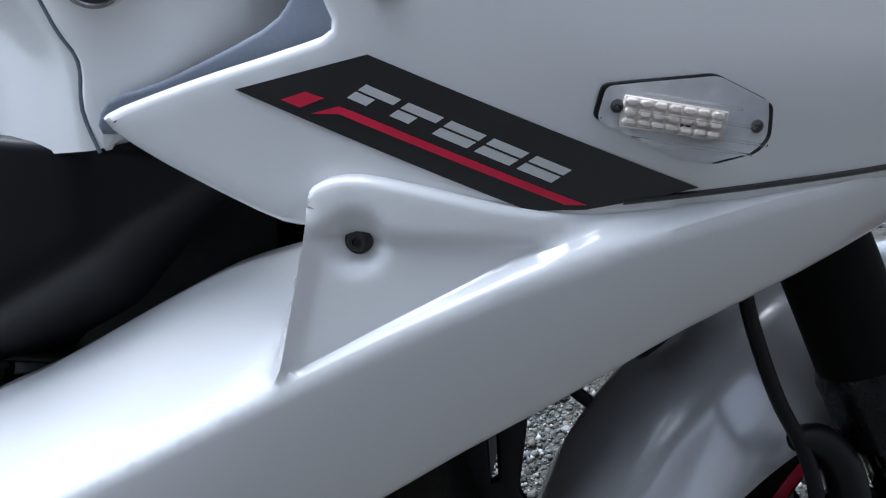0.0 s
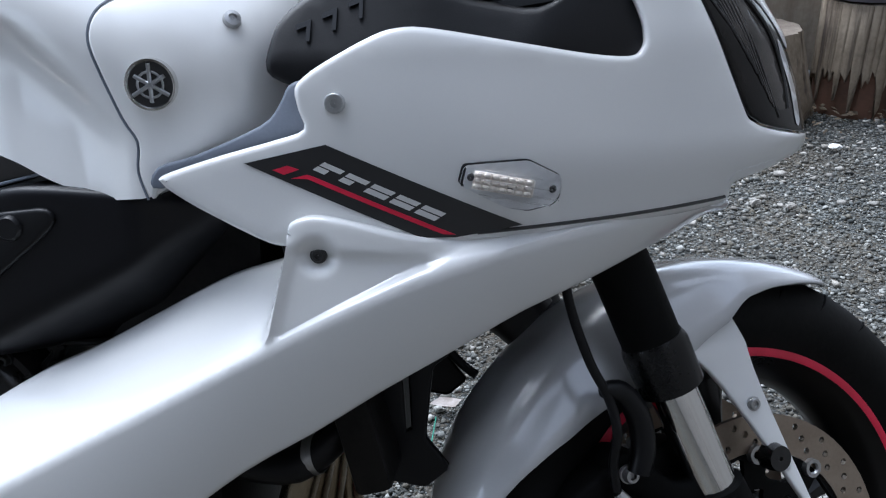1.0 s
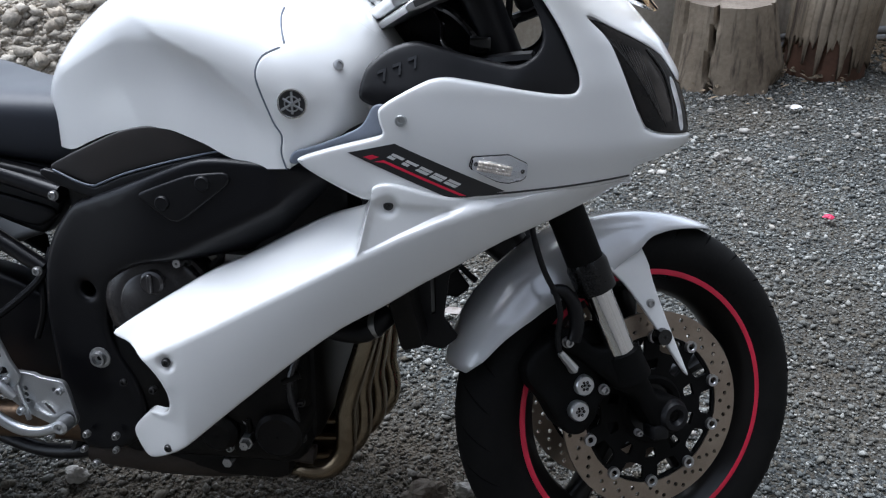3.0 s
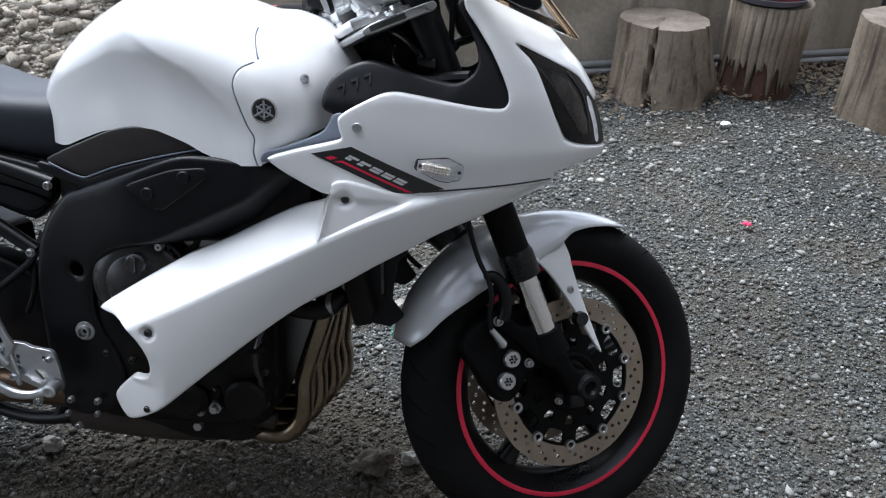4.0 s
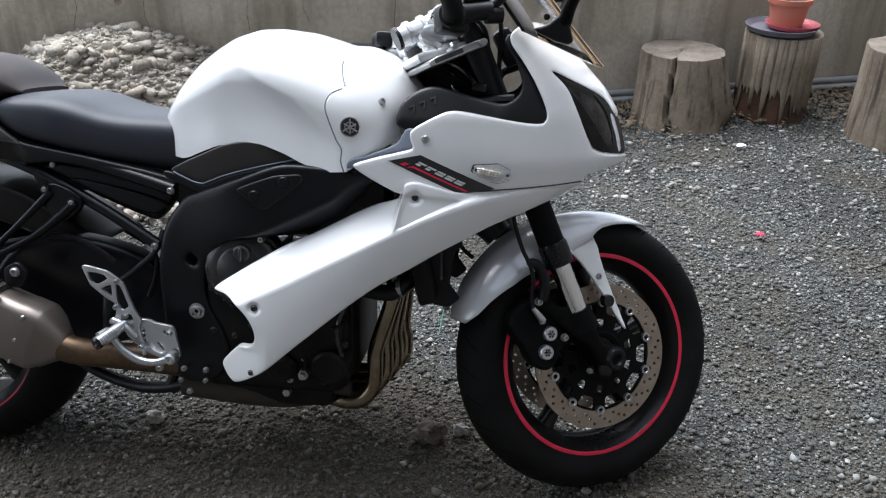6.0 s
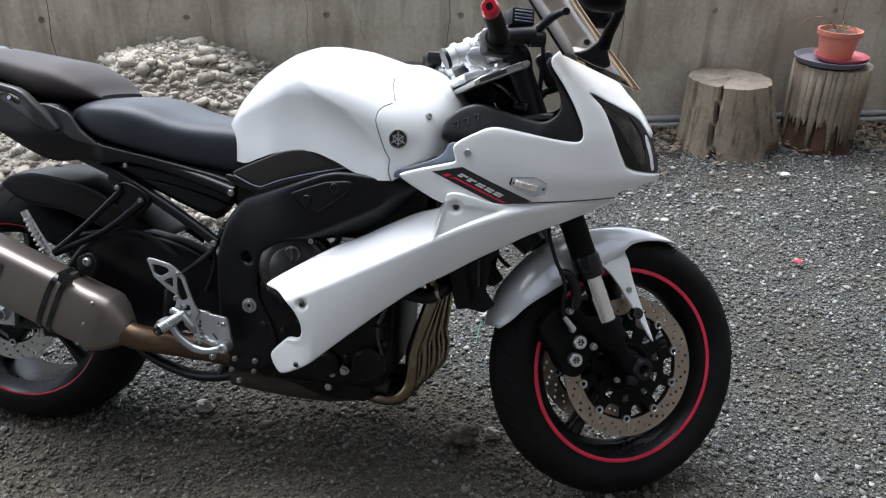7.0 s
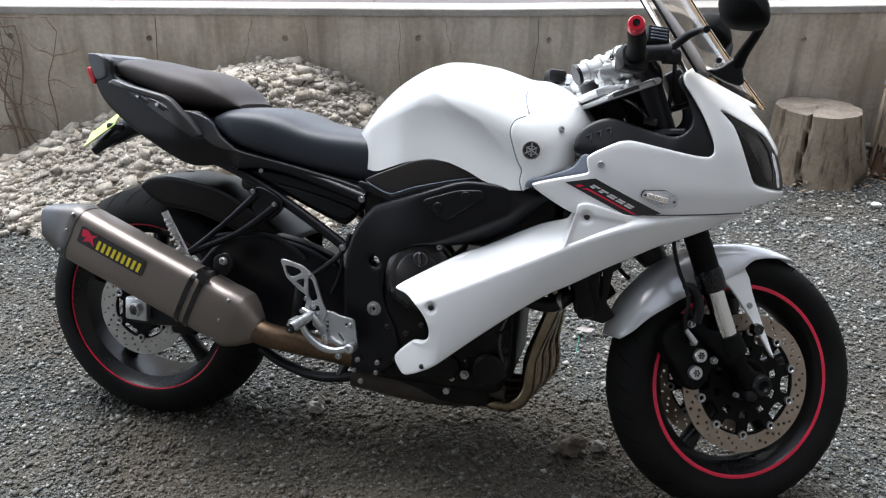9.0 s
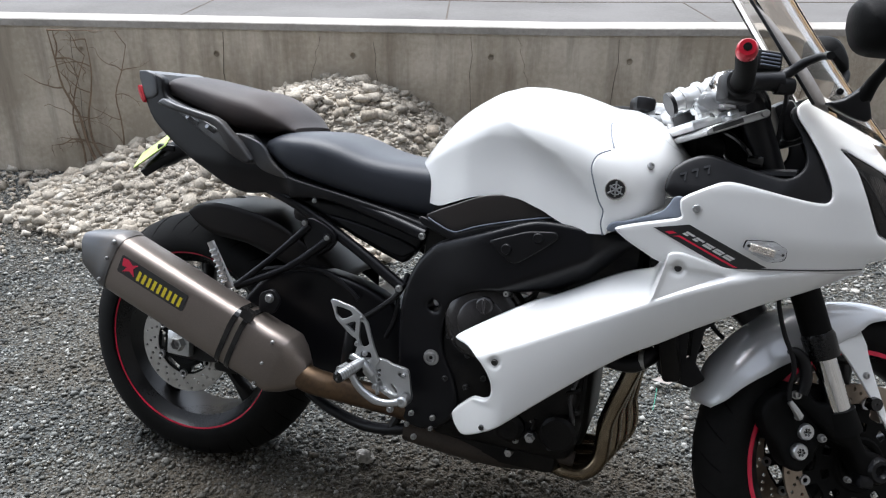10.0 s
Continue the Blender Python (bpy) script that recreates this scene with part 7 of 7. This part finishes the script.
# ---- tree stumps ----
def stump(x, y, r0, r1, h, seed, label, splits=(), bark=False, notch=None, lean=(0, 0)):
    rg = random.Random(seed)
    st = new("tree_stump")
    st.location = (x, y, 0)
    n = 90
    rings = []
    for k in range(17):
        t = k / 16
        ring = []
        for j in range(n):
            a = 2 * math.pi * j / n
            r = r0 + (r1 - r0) * t ** 0.8 - (0.012 if bark else 0)
            r *= 1 + 0.045 * noise.noise(Vector((math.cos(a) * 1.6, math.sin(a) * 1.6, seed + t * 0.3))) + 0.030 * noise.noise(Vector((math.cos(a) * 13, math.sin(a) * 13, seed + t * 0.5)))
            r += 0.05 * r0 * (1 - t) ** 3 * max(0, math.cos(a * 3 + seed))
            for sa, sw, sd in splits:
                da = abs((a - sa + 0.05 * math.sin(t * 5) + math.pi) % (2 * math.pi) - math.pi)
                if da < sw:
                    r -= sd * (1 - da / sw)
            if notch:
                da = abs((a - notch[0] + math.pi) % (2 * math.pi) - math.pi) / notch[1]
                r -= notch[2] * max(0, 1 - da * da) * max(0, 1 - t * h / notch[3])
            ring.append((r * math.cos(a) + lean[0] * t, r * math.sin(a) + lean[1] * t, -0.02 + (h + 0.02) * t))
        rings.append(ring)
    part("trunk", skin(rings, True, False), BARK if bark else WOOD, st)
    cx, cy = lean
    grow = 1.07 if bark else 1.0
    rim = [(cx + (px - cx) * grow, cy + (py - cy) * grow, h - 0.006) for px, py, _ in rings[-1]]
    top = [rim] + [[(cx + (px - cx) * q, cy + (py - cy) * q, h + 0.004 * math.sin(q * 40 + j) * (1 - q) + 0.004 * noise.noise(Vector((px * 22, py * 22, q * 9)))) for j, (px, py, _) in enumerate(rim)] for q in (0.985, 0.93, 0.85, 0.7, 0.5, 0.3, 0.1, 0.01)]
    part("sawn_top", skin(top, True, False), WOODTOP, st, "grey weathered sawn top")
    if bark:
        # pale outer layer, ragged and fallen away towards the foot
        a = 0.0
        while a < 2 * math.pi - 0.02:
            da = rg.uniform(0.10, 0.30)
            facing_low = 0.5 + 0.5 * math.cos(a - 4.0)
            lows = [max(0.0, rg.uniform(-0.02, 0.055) + (0.13 * facing_low if rg.random() < 0.75 else 0)) for _ in range(4)]
            rows = []
            for z_f in (0.0, 0.04, 0.10, 0.3, 0.6, 1.0):
                row = []
                for i in range(4):
                    b = a + da * i / 3 * (0.97 if z_f else 0.9)
                    z = lows[i] + (h - lows[i]) * z_f
                    t = z / h
                    r = (r0 + (r1 - r0) * t ** 0.8) * (1 + 0.045 * noise.noise(Vector((math.cos(b) * 1.6, math.sin(b) * 1.6, seed + t * 0.3)))) + 0.004 * noise.noise(Vector((b * 14, z * 6, seed)))
                    row.append((r * math.cos(b), r * math.sin(b), z))
                rows.append(row)
            ob = part("bark_strip", skin(rows, False), WOOD, st)
            th = ob.modifiers.new("thick", "SOLIDIFY")
            th.thickness = 0.010
            a += da
    return tagged(st, label, "tree stump", group="stumps along the wall")


stump(2.13, 2.365, 0.252, 0.192, 0.318, 1, "wide weathered tree stump with a vertical split", splits=((4.26, 0.045, 0.09), (5.6, 0.05, 0.015), (3.6, 0.05, 0.02)), notch=(5.75, 0.55, 0.06, 0.075), lean=(-0.045, 0.0))
stump(2.555, 2.44, 0.172, 0.173, 0.395, 2, "tall pale stump with peeling bark carrying a flower pot", splits=((4.3, 0.05, 0.012),), bark=True)
stump(3.10, 2.16, 0.262, 0.235, 0.40, 3, "split weathered stump beside a black pole", splits=((4.25, 0.07, 0.10),), lean=(-0.03, 0.0))

# saucers and the pot on the middle stump
sc = tagged(part("plant_saucer", lathe([(0.001, 0), (0.138, 0), (0.158, -0.018), (0.163, -0.018), (0.145, 0.008), (0.001, 0.008)], 40, cap=False), SAUCER, m=Matrix.Translation((2.53, 2.42, 0.412)) @ Matrix.Rotation(radians(-90), 4, "X")), "wide grey-blue plastic saucer on the stump", "saucer")
tagged(part("plant_saucer", lathe([(0.001, 0), (0.10, 0), (0.115, -0.014), (0.12, -0.014), (0.104, 0.006), (0.001, 0.006)], 40), REDPLASTIC, m=Matrix.Translation((2.575, 2.42, 0.426)) @ Matrix.Rotation(radians(-90), 4, "X")), "faded red plastic saucer under the pot", "saucer")
pot = tagged(part("flower_pot", lathe([(0.001, 0), (0.072, 0), (0.088, -0.10), (0.097, -0.10), (0.098, -0.122), (0.090, -0.122), (0.084, -0.10), (0.001, -0.10)], 40), TERRA, m=Matrix.Translation((2.545, 2.42, 0.432)) @ Matrix.Rotation(radians(-90), 4, "X")), "terracotta coloured plastic flower pot with dry soil", "flower pot")
part("soil", lathe([(0.001, -0.108), (0.05, -0.11), (0.087, -0.104)], 24), SOIL, pot)
plant = tagged(new("dead_plant"), "withered plant with bare twigs in the pot", "plant")
plant.location = (2.545, 2.42, 0.535)
rg = random.Random(8)
for k in range(16):
    a = rg.uniform(2.2, 4.4) if k < 11 else rg.uniform(-1, 1.5)
    L = rg.uniform(0.06, 0.20)
    d = Vector((math.cos(a), 0.4 * math.sin(a), 0))
    part("twig", tube([(0, 0, 0), d * L * 0.4 + Vector((0, 0, L * 0.35)), d * L * 0.8 + Vector((0, 0, L * 0.35)), d * L * 1.1 + Vector((0, 0, L * rg.uniform(0.0, 0.3)))], [0.0022, 0.0016, 0.0012, 0.0007], 5, 3), TWIG, plant)
for k in range(10):
    p = Vector((rg.uniform(-0.05, 0.05), rg.uniform(-0.05, 0.05), rg.uniform(0.0, 0.04)))
    part("leaf", skin([[p, p + Vector((0.012, 0.004, 0.006))], [p + Vector((0.004, 0.010, 0.012)), p + Vector((0.016, 0.012, 0.004))]], False), mat("drab_green_leaf", (0.10, 0.12, 0.04), 0.7) if k == 0 else bpy.data.materials["drab_green_leaf"], plant)

# conduits along the foot of the wall, black pole with twine
for z, d in ((0.055, 0.03), (0.022, 0.045)):
    tagged(part("conduit", tube([(L0 + 7.8, -d, z), (4.0, -d, z)], 0.016, 10, 1), PIPEM, m=WM), "grey conduit running along the wall foot", "pipe", group="conduits on the wall")
pole = tagged(part("garden_pole", tube([(3.10, 2.56, -0.05), (3.10, 2.56, 1.6)], 0.021, 14, 1), POLEM), "slim black pole standing by the wall", "pole")
for k in range(5):
    z = 0.55 + 0.022 * k
    part("twine", tube([(3.10 + 0.024 * math.cos(q), 2.56 + 0.024 * math.sin(q), z + 0.004 * math.sin(q * 2 + k)) for q in np.linspace(0, 2 * math.pi, 9)[:-1]], 0.003, 6, 2, True), GREENM, pole)
for k in range(4):
    part("twine_end", tube([(3.12, 2.54, 0.60 - 0.02 * k), (3.16 + 0.01 * k, 2.52, 0.62), (3.18, 2.51, 0.58 - 0.02 * k), (3.15, 2.52, 0.54)], 0.002, 5, 4), GREENM, pole)

# dead creeper on the wall
vine = tagged(new("dead_creeper"), "bare brown creeper stems clinging to the concrete wall", "creeper")
vine.matrix_world = WM @ Matrix.Translation((-1.66, -0.012, 0))
rg = random.Random(21)


def creep(p, heading, length, r, depth):
    """One wandering stem with side shoots."""
    pts, a = [Vector(p)], heading
    for _ in range(5):
        a += rg.uniform(-0.45, 0.45)
        q = pts[-1] + Vector((math.sin(a), 0, math.cos(a))) * length / 5
        q.y = -0.006 - rg.uniform(0, 0.010)
        q.z = min(max(q.z, 0.02), 0.67)
        pts.append(q)
    part("stem" if depth == 0 else "shoot", tube(pts, [r * (1 - 0.14 * k) for k in range(6)], 6, 3), TWIG, vine)
    if depth < 2:
        for q in pts[1:]:
            for _ in range(rg.choice((1, 1, 2)) if depth == 0 else rg.choice((0, 1))):
                creep(q, a + rg.choice((-1, 1)) * rg.uniform(0.5, 1.6), length * rg.uniform(0.16, 0.36), r * 0.5, depth + 1)


for x0, h0, ln0, r0_ in ((0.0, 0.05, 0.66, 0.009), (0.05, -0.12, 0.62, 0.007), (-0.06, 0.18, 0.55, 0.006), (0.10, 0.0, 0.60, 0.005)):
    creep((x0, -0.008, 0.03), h0, ln0, r0_, 0)

# litter
g2 = np.random.default_rng(31)
bm = bmesh.new()
for _ in range(1500):
    x = g2.uniform(1.55, 3.5)
    y = wall_y(x) - abs(g2.normal(0, 0.22)) - 0.03
    if y < 1.85 or g2.random() < 0.15 and y < 2.1:
        continue
    s, a, tl_ = g2.uniform(0.009, 0.024), g2.uniform(0, 6.28), g2.uniform(-0.5, 0.5)
    u, v = Vector((math.cos(a), math.sin(a), tl_)) * s, Vector((-math.sin(a), math.cos(a), g2.uniform(-0.4, 0.4))) * s * 0.5
    c = Vector((x, y, 0.012 + g2.uniform(0, 0.014)))
    q = [bm.verts.new(c - u), bm.verts.new(c + v), bm.verts.new(c + u), bm.verts.new(c - v), bm.verts.new(c + Vector((0, 0, 0.006)))]
    for i in range(4):
        bm.faces.new((q[i], q[(i + 1) % 4], q[4]))
tagged(part("leaf_litter", bm, LEAFM, smooth=False), "dry brown leaves gathered between the stumps", "leaves", kind="stuff")


def scrap(name, x, y, s, material, label, seed):
    o = part(name, rock(s * 0.8, seed, 0.4), material, smooth=False)
    o.location = (x, y, 0.006 + s * 0.2)
    return tagged(o, label, "litter", group="scraps on the gravel")


scrap("paper_scrap", 2.307, 1.955, 0.024, PAPER, "crumpled white scrap lying on the gravel", 41)
scrap("plastic_scrap", 2.158, 1.121, 0.016, REDBIT, "small crimson plastic scrap on the gravel", 42)
leaf = bmesh.new()
lv = [leaf.verts.new(p) for p in ((-0.05, 0, 0.012), (-0.02, 0.025, 0.018), (0.02, 0.03, 0.012), (0.05, 0.012, 0.02), (0.03, -0.015, 0.012), (-0.01, -0.022, 0.02))]
cv = leaf.verts.new((0, 0, 0.008))
for i in range(6):
    leaf.faces.new((lv[i], lv[(i + 1) % 6], cv))
tagged(part("fallen_leaf", leaf, PINKLEAF, m=Matrix.Translation((1.10, 0.60, 0.002)) @ Matrix.Scale(0.62, 4)), "pale curled fallen leaf on the gravel", "leaf")
tagged(part("twine_scrap", tube([(1.085, 0.56, 0.010), (1.083, 0.50, 0.014), (1.08, 0.45, 0.010)], 0.0012, 6, 4), GREENM), "short piece of green twine on the gravel", "twine")
